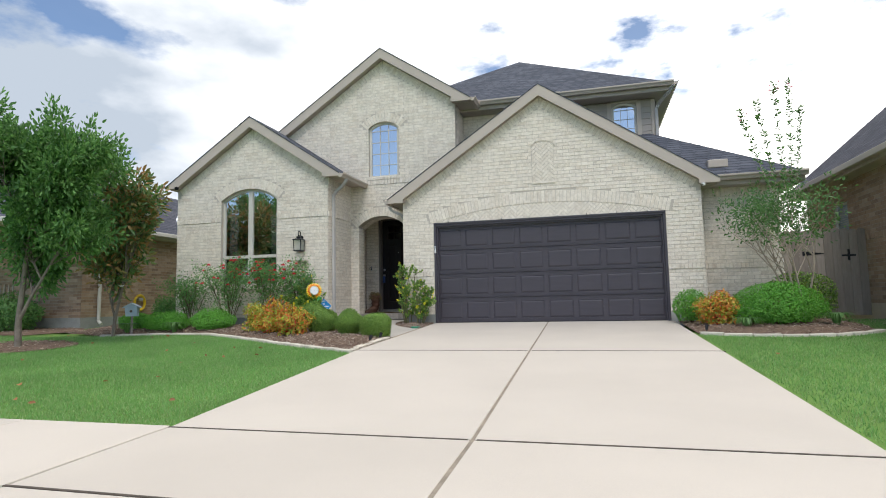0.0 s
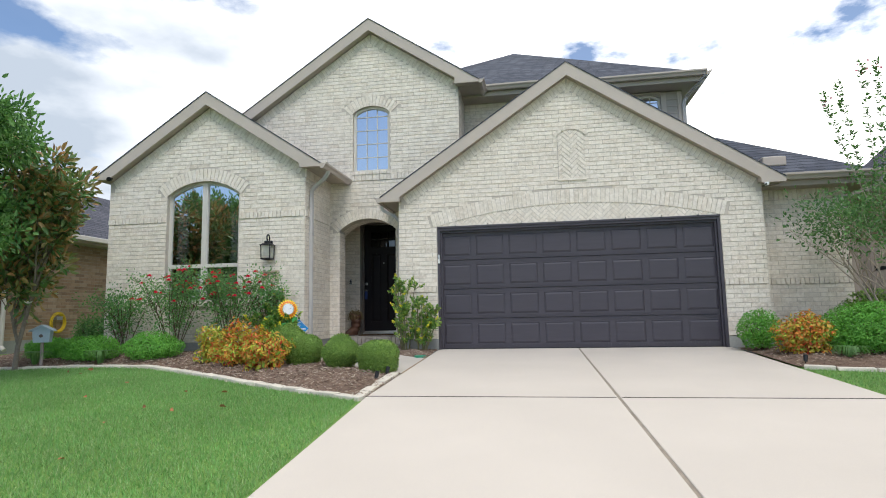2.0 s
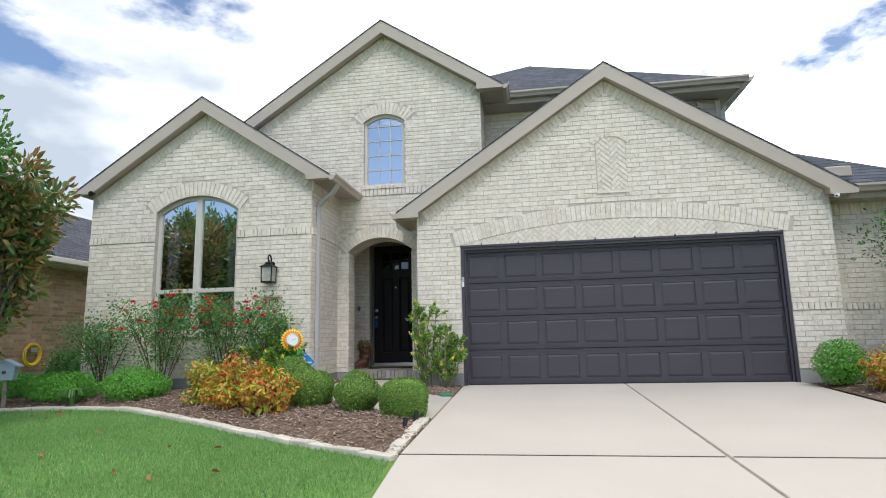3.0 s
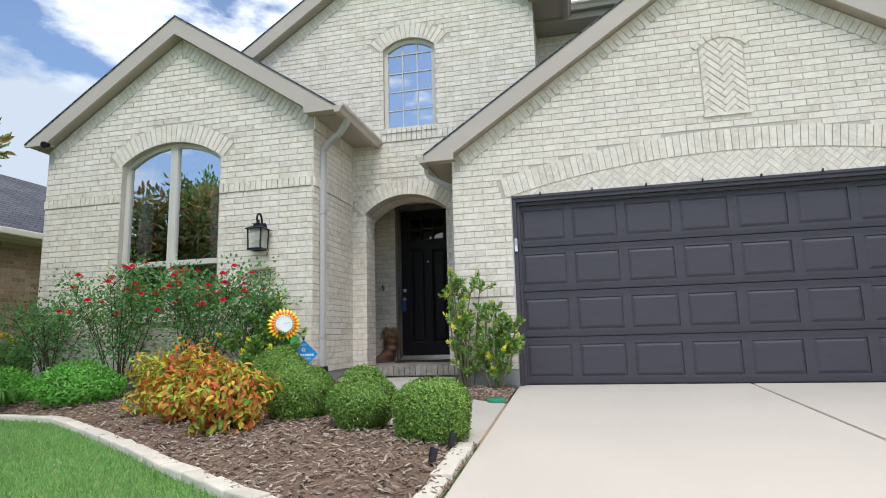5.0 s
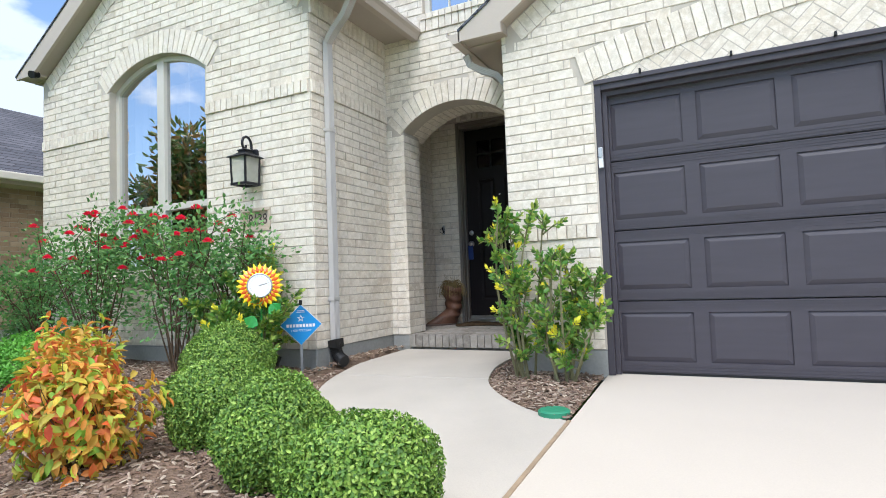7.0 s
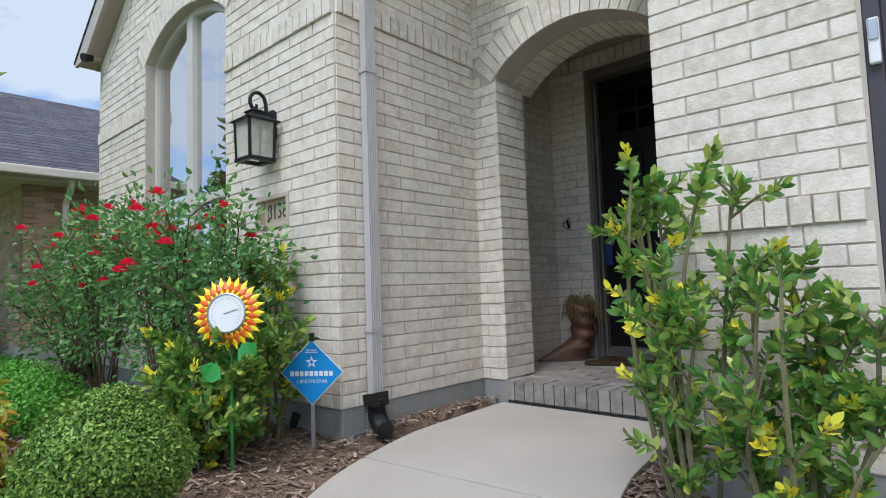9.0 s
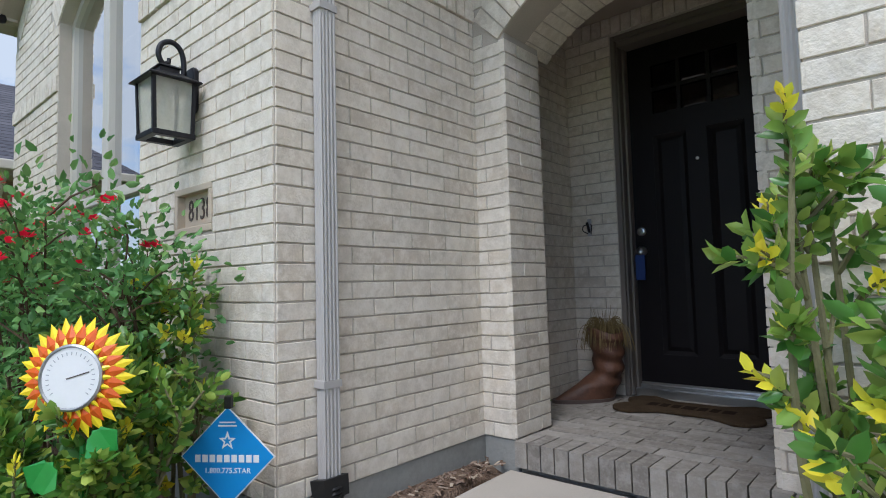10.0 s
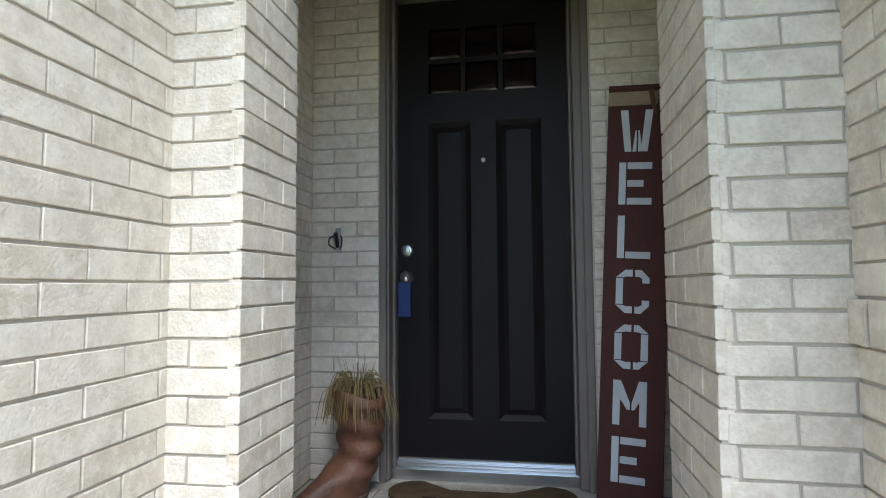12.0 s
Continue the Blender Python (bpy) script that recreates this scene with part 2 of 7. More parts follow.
M_BLADE = mat("grass_blades", (0.09, 0.24, 0.035), 0.6, 0.2, 0.9, 30.0, 0.0, "island", colors=[(0.13, 0.29, 0.07), (0.20, 0.40, 0.11), (0.16, 0.34, 0.09), (0.32, 0.42, 0.18), (0.18, 0.37, 0.10)], spec=0.25, trans=0.3)
M_BARK = mat("grey_bark", (0.20, 0.17, 0.14), 0.95, 0.3, 9.0, 50.0, 0.7, spec=0.1)
M_BARK_TAN = mat("tan_bark", (0.40, 0.33, 0.26), 0.8, 0.25, 9.0, 40.0, 0.3, spec=0.15)
M_TWIG = mat("brown_twigs", (0.11, 0.075, 0.05), 0.9, 0.25, 12.0, 60.0, 0.3, spec=0.1)
M_CANE = mat("green_brown_canes", (0.17, 0.16, 0.085), 0.8, 0.25, 12.0, 60.0, 0.4, spec=0.15)


LEAF_GAIN = 1.35


def leaf_mat(name, colors, rough=0.45, trans=0.25, spec=0.4):
    colors = [tuple(min(0.9, c * LEAF_GAIN) for c in k) for k in colors]
    return mat(name, colors[0], rough, 0.12, 3.0, 40.0, 0.0, "island", colors=colors, trans=trans, spec=spec)


M_BOX = leaf_mat("boxwood_leaves", [(0.045, 0.10, 0.02), (0.09, 0.185, 0.03), (0.19, 0.32, 0.05), (0.06, 0.135, 0.025), (0.28, 0.40, 0.08), (0.18, 0.27, 0.05)], 0.5, 0.25)
M_HOLLY = leaf_mat("bright_hedge_leaves", [(0.075, 0.22, 0.03), (0.11, 0.31, 0.04), (0.16, 0.38, 0.055), (0.09, 0.26, 0.035)], 0.5, 0.35)
M_NANDINA = leaf_mat("nandina_leaves", [(0.60, 0.10, 0.03), (0.40, 0.50, 0.05), (0.60, 0.19, 0.04), (0.15, 0.32, 0.035), (0.54, 0.25, 0.05), (0.45, 0.06, 0.03), (0.30, 0.43, 0.05), (0.55, 0.13, 0.035), (0.18, 0.36, 0.04)], 0.5, 0.35)
M_NANDINA_GREEN = leaf_mat("green_nandina_leaves", [(0.30, 0.36, 0.05), (0.42, 0.42, 0.06), (0.50, 0.20, 0.04), (0.16, 0.30, 0.04), (0.36, 0.40, 0.05), (0.48, 0.30, 0.05)], 0.5, 0.35)
M_ROSELEAF = leaf_mat("rose_leaves", [(0.055, 0.15, 0.045), (0.09, 0.22, 0.06), (0.15, 0.30, 0.085), (0.065, 0.17, 0.05), (0.20, 0.33, 0.10)], 0.5, 0.3)
M_ROSE = leaf_mat("rose_petals", [(0.55, 0.010, 0.035), (0.66, 0.02, 0.07), (0.60, 0.012, 0.045)], 0.5, 0.35)
M_EUON = leaf_mat("variegated_leaves", [(0.05, 0.15, 0.028), (0.09, 0.22, 0.036), (0.20, 0.32, 0.055), (0.04, 0.12, 0.025), (0.34, 0.41, 0.08), (0.07, 0.18, 0.03)], 0.3, 0.3, 0.5)
M_YELLOW = leaf_mat("yellow_leaves", [(0.62, 0.52, 0.03), (0.70, 0.62, 0.05), (0.45, 0.48, 0.04)], 0.4, 0.3)
M_OAK = leaf_mat("oak_leaves", [(0.045, 0.12, 0.032), (0.08, 0.18, 0.045), (0.13, 0.26, 0.065), (0.06, 0.145, 0.037)], 0.5, 0.35)
M_MAGNOLIA = leaf_mat("magnolia_leaves", [(0.06, 0.13, 0.035), (0.10, 0.19, 0.055), (0.28, 0.15, 0.055), (0.05, 0.11, 0.03), (0.15, 0.21, 0.07), (0.34, 0.19, 0.075)], 0.35, 0.2)
M_CRAPE = leaf_mat("crape_myrtle_leaves", [(0.05, 0.12, 0.035), (0.08, 0.17, 0.05), (0.12, 0.23, 0.065), (0.06, 0.14, 0.04)], 0.45, 0.35)
M_PINK = leaf_mat("pink_blossoms", [(0.50, 0.16, 0.20), (0.58, 0.26, 0.28)], 0.6, 0.3)
M_STRAW = leaf_mat("dry_grass", [(0.20, 0.15, 0.06), (0.13, 0.09, 0.04), (0.27, 0.21, 0.09)], 0.8, 0.2)
M_LIRIOPE = leaf_mat("strap_leaves", [(0.06, 0.15, 0.03), (0.09, 0.20, 0.045), (0.12, 0.23, 0.06)])
M_DRYLEAF = leaf_mat("fallen_leaves", [(0.26, 0.11, 0.04), (0.20, 0.09, 0.04), (0.30, 0.15, 0.06)], 0.8, 0.1)
M_BLUE = mat("sign_blue", (0.015, 0.24, 0.58), 0.4, 0.03, 5.0, 50.0, 0.0)
M_TAG = mat("blue_tag", (0.015, 0.04, 0.16), 0.5, 0.1, 8.0, 50.0, 0.0)
M_RUST = mat("maroon_board", (0.060, 0.017, 0.013), 0.75, 0.2, 6.0, 60.0, 0.15, stretch_z=0.2)
M_LETTER = mat("pale_letters", (0.50, 0.52, 0.55), 0.7, 0.1, 12.0, 60.0, 0.05)
M_BOOT = mat("brown_boot", (0.105, 0.046, 0.026), 0.55, 0.45, 10.0, 50.0, 0.3)
M_COIR = mat("coir", (0.085, 0.058, 0.035), 1.0, 0.3, 15.0, 160.0, 0.9, spec=0.05, dist=0.02)
M_COIR_DARK = mat("dark_coir", (0.03, 0.02, 0.014), 1.0, 0.3, 15.0, 160.0, 0.9, spec=0.05)
M_PETAL_Y = leaf_mat("enamel_yellow", [(0.72, 0.45, 0.01), (0.80, 0.55, 0.02)], 0.3, 0.0)
M_PETAL_R = leaf_mat("enamel_orange", [(0.40, 0.045, 0.006), (0.55, 0.11, 0.01)], 0.3, 0.0)
M_ENAMEL_G = leaf_mat("enamel_green", [(0.02, 0.16, 0.03), (0.03, 0.22, 0.04)], 0.3, 0.0)
M_CAP = mat("green_plastic", (0.03, 0.22, 0.12), 0.5, 0.1, 8.0, 60.0, 0.05)
M_WOOD = mat("weathered_cedar", (0.31, 0.26, 0.225), 0.9, 0.25, 6.0, 40.0, 0.35, "object", spread=0.2, stretch_z=0.15, spec=0.15)
M_WOOD_TAN = mat("tan_wood", (0.30, 0.22, 0.14), 0.8, 0.2, 9.0, 40.0, 0.2, stretch_z=4.0)
M_HOSE = mat("yellow_hose", (0.62, 0.42, 0.02), 0.45, 0.1, 9.0, 40.0, 0.0)
M_BIRD = mat("pale_blue_paint", (0.30, 0.38, 0.44), 0.6, 0.1, 9.0, 40.0, 0.1)
M_ASPHALT = mat("asphalt", (0.05, 0.05, 0.052), 0.95, 0.2, 2.0, 120.0, 0.4, spec=0.2)
M_BULB = mat("bulb_white", (0.8, 0.8, 0.78), 0.4, 0.0, 5.0, 40.0, 0.0)
M_PAVER = brick_mat("porch_paver", "object", [(0.24, 0.215, 0.185), (0.29, 0.265, 0.23), (0.20, 0.18, 0.155), (0.32, 0.295, 0.26)], (0.40, 0.375, 0.34), 0.45)
M_WALK = mat("walk_concrete", (0.44, 0.40, 0.345), 0.9, 0.12, 1.5, 140.0, 0.15, "object", spread=0.03, spec=0.2)
M_SPOUT = mat("grey_taupe_metal", (0.43, 0.41, 0.39), 0.45, 0.04, 2.0, 80.0, 0.04)
M_NUMBER = mat("dark_numerals", (0.09, 0.065, 0.055), 0.6, 0.1, 8.0, 50.0, 0.0)


# ---- geometry helpers ----
class Geo:
    """Collects corners and faces of one mesh."""

    def __init__(self):
        self.v, self.f = [], []

    def add(self, verts, faces, m=None):
        k = len(self.v)
        self.v += [tuple(m @ Vector(p)) for p in verts] if m else [tuple(p) for p in verts]
        self.f += [tuple(i + k for i in f) for f in faces]
        return self

    def box(self, a, b, m=None):
        (x0, y0, z0), (x1, y1, z1) = a, b
        return self.hexa([(x0, y0, z0), (x1, y0, z0), (x1, y1, z0), (x0, y1, z0), (x0, y0, z1), (x1, y0, z1), (x1, y1, z1), (x0, y1, z1)], m)

    def hexa(self, p, m=None):
        return self.add(p, [(3, 2, 1, 0), (4, 5, 6, 7), (0, 1, 5, 4), (1, 2, 6, 5), (2, 3, 7, 6), (3, 0, 4, 7)], m)

    def prism(self, poly, fr, d0, d1):
        """A 2D outline (counter-clockwise seen from outside) on the frame fr(u, w, d), between depths d0 (back) and d1 (front)."""
        n = len(poly)
        v = [fr(u, w, d1) for u, w in poly] + [fr(u, w, d0) for u, w in poly]
        f = [tuple(range(n)), tuple(range(2 * n - 1, n - 1, -1))]
        f += [(i, n + i, n + (i + 1) % n, (i + 1) % n) for i in range(n)]
        return self.add(v, f)

    def tube(self, pts, radii, n=8, cap=True):
        pts = [Vector(p) for p in pts]
        if isinstance(radii, (int, float)):
            radii = [radii] * len(pts)
        side, v = None, []
        for i, p in enumerate(pts):
            d = (pts[min(i + 1, len(pts) - 1)] - pts[max(i - 1, 0)]).normalized()
            if side is None:
                side = d.orthogonal().normalized()
            else:
                side = (side - d * side.dot(d)).normalized()
            up = d.cross(side)
            v += [p + (side * math.cos(TAU * k / n) + up * math.sin(TAU * k / n)) * radii[i] for k in range(n)]
        f = [(i * n + k, i * n + (k + 1) % n, (i + 1) * n + (k + 1) % n, (i + 1) * n + k) for i in range(len(pts) - 1) for k in range(n)]
        if cap:
            f += [tuple(range(n - 1, -1, -1)), tuple(range((len(pts) - 1) * n, len(pts) * n))]
        return self.add(v, f)

    def lathe(self, prof, n=24, m=None):
        v = [(r * math.cos(TAU * k / n), r * math.sin(TAU * k / n), z) for r, z in prof for k in range(n)]
        f = [(i * n + k, i * n + (k + 1) % n, (i + 1) * n + (k + 1) % n, (i + 1) * n + k) for i in range(len(prof) - 1) for k in range(n)]
        f += [tuple(range(n - 1, -1, -1)), tuple(range((len(prof) - 1) * n, len(prof) * n))]
        return self.add(v, f, m)

    def mesh(self, name):
        me = bpy.data.meshes.new(name)
        me.from_pydata(self.v, [], self.f)
        me.update()
        return me


def thing(name, label, category, group="", at=None, kind=""):
    """An Empty that holds a thing's parts."""
    ob = new(name)
    ob.empty_display_size = 0.1
    if at:
        ob.matrix_world = at
    return tagged(ob, label, category, group, kind)


def part(name, geo, material, parent=None, label="", smooth=False, bevel=0.0, kind="", flip=True):
    me = geo if isinstance(geo, bpy.types.Mesh) else geo.mesh(name)
    if flip:
        bm = bmesh.new()
        bm.from_mesh(me)
        bmesh.ops.recalc_face_normals(bm, faces=bm.faces)
        bm.to_mesh(me)
        bm.free()
    if not me.materials:
        me.materials.append(material)
    if smooth:
        me.shade_smooth()
    ob = new(name, me)
    if parent:
        ob.parent = parent
    if bevel:
        b = ob.modifiers.new("edge", "BEVEL")
        b.width, b.segments, b.limit_method = bevel, 2, "ANGLE"
    return tagged(ob, label, kind=kind)


def structure(name, geo, material, label, category, **kw):
    return tagged(part(name, geo, material, None, label, **kw), category=category, kind="structure")


def front(y):
    """The frame of a wall that faces the street."""
    return lambda u, w, d: (u, y - d, w)


def east(x):
    """The frame of a wall that faces the right-hand side; u runs along y."""
    return lambda u, w, d: (x + d, u, w)


def west(x):
    return lambda u, w, d: (x - d, -u, w)


def clip(poly, convex):
    """Cuts a 2D outline to a convex one (both counter-clockwise)."""
    for i in range(len(convex)):
        (ax, ay), (bx, by) = convex[i], convex[(i + 1) % len(convex)]
        side = lambda p: (bx - ax) * (p[1] - ay) - (by - ay) * (p[0] - ax)
        res = []
        for j, p in enumerate(poly):
            q = poly[(j + 1) % len(poly)]
            sp, sq = side(p), side(q)
            if sp >= 0:
                res.append(p)
            if sp * sq < 0:
                t = sp / (sp - sq)
                res.append((p[0] + (q[0] - p[0]) * t, p[1] + (q[1] - p[1]) * t))
        poly = res
        if len(poly) < 3:
            return []
    return poly


class Arch:
    """A flat-bottomed opening whose head is an arc from z=spring to z=top."""

    def __init__(self, x0, x1, bottom, spring, top, band=0.0):
        self.x0, self.x1, self.bottom, self.spring, self.top, self.band = x0, x1, bottom, spring, top, band
        h, r = (x1 - x0) / 2, max(top - spring, 1e-4)
        self.rad = (h * h + r * r) / (2 * r)
        self.cx, self.cz = (x0 + x1) / 2, top - self.rad
        self.half = math.asin(min(1, h / self.rad))

    def head(self, x, grow=0.0):
        r = self.rad + grow
        d = x - self.cx
        return self.cz + math.sqrt(max(r * r - d * d, 0)) if abs(d) < r else self.bottom

    def outline(self, inset=0.0, n=16):
        r, half = self.rad - inset, math.asin(min(1, ((self.x1 - self.x0) / 2 - inset) / (self.rad - inset)))
        arc = [(self.cx + r * math.sin(half - 2 * half * i / n), self.cz + r * math.cos(half - 2 * half * i / n)) for i in range(n + 1)]
        return [(self.x0 + inset, self.bottom + inset), (self.x1 - inset, self.bottom + inset)] + arc

    def covers(self, x, z):
        if self.x0 < x < self.x1 and self.bottom < z < self.head(x):
            return True
        if self.band and z >= self.spring - 0.02:
            d = math.hypot(x - self.cx, z - self.cz)
            a = math.atan2(x - self.cx, z - self.cz)
            return abs(a) < self.half + 0.09 / self.rad * 1.0 and self.rad <= d < self.rad + self.band + 0.01
        return False


COURSE, LENGTH, JOINT, PROUD = 0.078, 0.254, 0.0078, 0.0065


def wall_body(g, fr, u0, u1, bottom, top, holes, thick, step=0.08):
    """The solid of a wall with openings: narrow upright pieces side by side."""
    cuts = {u0, u1}
    for h in holes:
        cuts |= {h.x0, h.x1} | {h.x0 + (h.x1 - h.x0) * i / 24 for i in range(25)}
    if top[0] is not None and u0 < top[0] < u1:
        cuts.add(top[0])
    cuts = sorted(c for c in cuts if u0 - 1e-6 <= c <= u1 + 1e-6)
    for a, b in zip(cuts, cuts[1:]):
        if b - a < 1e-5:
            continue
        mid = (a + b) / 2
        zs = [(bottom, bottom)]
        for h in sorted((h for h in holes if h.x0 < mid < h.x1), key=lambda h: h.bottom):
            zs += [(h.bottom, h.bottom), (h.head(a + 1e-6), h.head(b - 1e-6))]
        zs.append((top[1](a), top[1](b)))
        for (la, lb), (ha, hb) in zip(zs[::2], zs[1::2]):
            if max(ha - la, hb - lb) > 1e-4:
                g.hexa([fr(a, la, 0), fr(b, lb, 0), fr(b, lb, -thick), fr(a, la, -thick), fr(a, ha, 0), fr(b, hb, 0), fr(b, hb, -thick), fr(a, ha, -thick)])


def flat(z):
    return (None, lambda u: z)


def gable(apex_u, apex_z, slope=2 / 3, drop=0.0):
    return (apex_u, lambda u: apex_z - drop - abs(u - apex_u) * slope)


def runs(fr, u0, u1, bottom, top, holes, rake=0.0, bands=(), phase=0.0):
    """Bricks in running bond: yields (u0, u1, z0, z1). Bands are courses of upright bricks: (z0, z1)."""
    row, z = 0, bottom
    while z < 12:
        zm = z + COURSE / 2
        band = next((b for b in bands if b[0] - 0.001 <= z < b[1] - 0.01), None)
        h = (band[1] - band[0]) if band else COURSE
        if band:
            zm = z + h / 2
        us = np.arange(u0, u1 + 0.005, 0.01)
        ok = [top[1](u) - rake > zm + h * 0.35 and not any(k.covers(u, zm) for k in holes) for u in us]
        if not any(ok) and z > bottom + 0.5:
            break
        i = 0
        while i < len(us):
            if not ok[i]:
                i += 1
                continue
            j = i
            while j + 1 < len(us) and ok[j + 1]:
                j += 1
            a, b = us[i], us[j]
            ln = COURSE if band else LENGTH
            off = u0 + phase + (0 if band or row % 2 == 0 else LENGTH / 2)
            k = math.floor((a - off) / ln)
            while off + k * ln < b - 0.012:
                p, q = max(off + k * ln, a), min(off + (k + 1) * ln, b)
                if q - p > 0.025:
                    yield p + JOINT / 2, q - JOINT / 2, z + JOINT / 2, z + h - JOINT / 2
                k += 1
            i = j + 1
        z += h
        row += 1


def brick_shape(g, fr, p, q, z0, z1, e, depth=0.03, wob=0.0016, o=(0, 0, 0)):
    """One brick with worn edges, slightly out of true."""
    w = lambda: rng.uniform(-wob, wob)
    ring_ = [(p + w(), z0 + w()), (q + w(), z0 + w()), (q + w(), z1 + w()), (p + w(), z1 + w())]
    c, mu, mz = 0.002, (p + q) / 2, (z0 + z1) / 2
    inner = [(u + (c if u < mu else -c), z + (c if z < mz else -c)) for u, z in ring_]
    v = [fr(u, z, -depth) for u, z in ring_] + [fr(u, z, e - c) for u, z in ring_] + [fr(u, z, e) for u, z in inner]
    g.add([tuple(a - b for a, b in zip(x, o)) for x in v], [(8, 9, 10, 11)] + [(k, (k + 1) % 4, 4 + (k + 1) % 4, 4 + k) for k in range(4)] + [(4 + k, 4 + (k + 1) % 4, 8 + (k + 1) % 4, 8 + k) for k in range(4)])


def stand(p, q, z0, z1):
    """How far a brick stands out: soldier bands stand further."""
    return PROUD + rng.uniform(-0.0015, 0.0015) + (0.014 if q - p < 0.085 and z1 - z0 > 0.085 else 0)


def lay(g, fr, bricks, depth=0.03):
    for p, q, z0, z1 in bricks:
        brick_shape(g, fr, p, q, z0, z1, stand(p, q, z0, z1), depth)


def voussoirs(g, fr, arch, band, proud=PROUD + 0.004, depth=0.08):
    ln = 2 * arch.half * (arch.rad + band / 2) + 0.1
    n = max(3, round(ln / COURSE))
    lo, hi = -arch.half - 0.05 / arch.rad, arch.half + 0.05 / arch.rad
    for i in range(n):
        a, b = lo + (hi - lo) * i / n, lo + (hi - lo) * (i + 1) / n
        w = JOINT / 2 / arch.rad
        a, b = a + w, b - w
        P = lambda t, r: (arch.cx + r * math.sin(t), arch.cz + r * math.cos(t))
        r0, r1 = arch.rad + 0.001, arch.rad + band
        e = proud + rng.uniform(-0.0015, 0.0015)
        g.prism([P(a, r0), P(b, r0), P(b, r1), P(a, r1)], fr, -depth, e)


def rake_course(g, fr, au, az, ends, width=0.17, slope=2 / 3):
    """Upright bricks that follow a gable's slope under the rake board. az: the apex of their upper edge."""
    c = 1 / math.hypot(1, slope)
    s = slope * c
    for sgn, end in zip((-1, 1), ends):
        total = abs(end - au) / c
        n = int(total / COURSE)
        for i in range(n):
            t0, t1 = i * COURSE + JOINT / 2 + 0.02, (i + 1) * COURSE - JOINT / 2 + 0.02
            q = lambda t, k: (au + sgn * (t * c - k * s), az - t * s - k * c)
            poly = [q(t0, 0), q(t1, 0), q(t1, width), q(t0, width)]
            poly = [(max(p[0], au + 0.004) if sgn > 0 else min(p[0], au - 0.004), p[1]) for p in poly]
            if sgn > 0:
                poly = poly[::-1]
            g.prism(poly, fr, -0.02, PROUD + 0.004 + rng.uniform(-0.001, 0.001))


def herringbone(g, fr, region, L=0.2, W=0.066):
    """Bricks at 45 degrees in zigzag, cut to a convex outline."""
    us, ws = [p[0] for p in region], [p[1] for p in region]
    cu, cw = (min(us) + max(us)) / 2, (min(ws) + max(ws)) / 2
    n = int((max(us) - min(us) + max(ws) - min(ws)) / W) + 8
    c = math.sqrt(0.5)
    k = round(L / W)
    for i in range(-n, n):
        for j in range(-n, n):
            o = (i - j) % (2 * k)
            if o == 0:
                r = (i * W, j * W, i * W + k * W, j * W + W)
            elif o == k:
                r = (i * W, j * W, i * W + W, j * W - (k - 1) * W)
                r = (r[0], r[3], r[2], r[1] + W)
            else:
                continue
            x0, y0, x1, y1 = r[0] + 0.004, r[1] + 0.004, r[2] - 0.004, r[3] - 0.004
            quad = [(cu + (x - y) * c, cw + (x + y) * c) for x, y in ((x0, y0), (x1, y0), (x1, y1), (x0, y1))]
            if max(p[0] for p in quad) < min(us) or min(p[0] for p in quad) > max(us) or max(p[1] for p in quad) < min(ws) or min(p[1] for p in quad) > max(ws):
                continue
            poly = clip(quad, region)
            if len(poly) >= 3:
                g.prism(poly, fr, -0.02, PROUD)


# ---- plants ----
def leaf_mesh(name, pos, dirs, size, width=0.5, fold=0.12, jitter=0.3, seed=1, face=None):
    """Many folded leaves: pos (n,3), the way each points (n,3), and its length."""
    r = np.random.default_rng(seed)
    n = len(pos)
    d = dirs / np.maximum(np.linalg.norm(dirs, axis=1, keepdims=True), 1e-6)
    a = r.normal(size=(n, 3)) if face is None else face + 0.38 * r.normal(size=(n, 3))
    s = np.cross(d, a)
    s /= np.maximum(np.linalg.norm(s, axis=1, keepdims=True), 1e-6)
    u = np.cross(s, d)
    if face is not None:
        u = np.where((u * face).sum(1, keepdims=True) < 0, -u, u)
        d = d - u * 0.15
    ln = size * (1 + jitter * r.uniform(-1, 1, (n, 1)))
    P = lambda t, w, h: pos + d * ln * t + s * ln * width * w + u * ln * h
    v = np.stack([P(0, 0, 0), P(0.28, 0.42, fold), P(0.68, 0.40, fold * 0.8), P(1, 0, -fold), P(0.68, -0.40, fold * 0.8), P(0.28, -0.42, fold)], 1).reshape(-1, 3)
    me = bpy.data.meshes.new(name)
    idx = np.arange(n)[:, None] * 6
    quad = np.concatenate([idx + [0, 3, 2, 1], idx + [0, 5, 4, 3]], 1).reshape(-1)
    me.vertices.add(6 * n)
    me.vertices.foreach_set("co", v.astype(np.float32).reshape(-1))
    me.loops.add(8 * n)
    me.loops.foreach_set("vertex_index", quad.astype(np.int32))
    me.polygons.add(2 * n)
    me.polygons.foreach_set("loop_start", np.arange(0, 8 * n, 4, dtype=np.int32))
    me.update(calc_edges=True)
    return me


def join_leaf(name, parent, pos, dirs, size, material, label="", **kw):
    me = leaf_mesh(name, np.asarray(pos, float), np.asarray(dirs, float), size, **kw)
    me.materials.append(material)
    ob = new(name, me)
    if parent:
        ob.parent = parent
    return tagged(ob, label, kind="stuff")


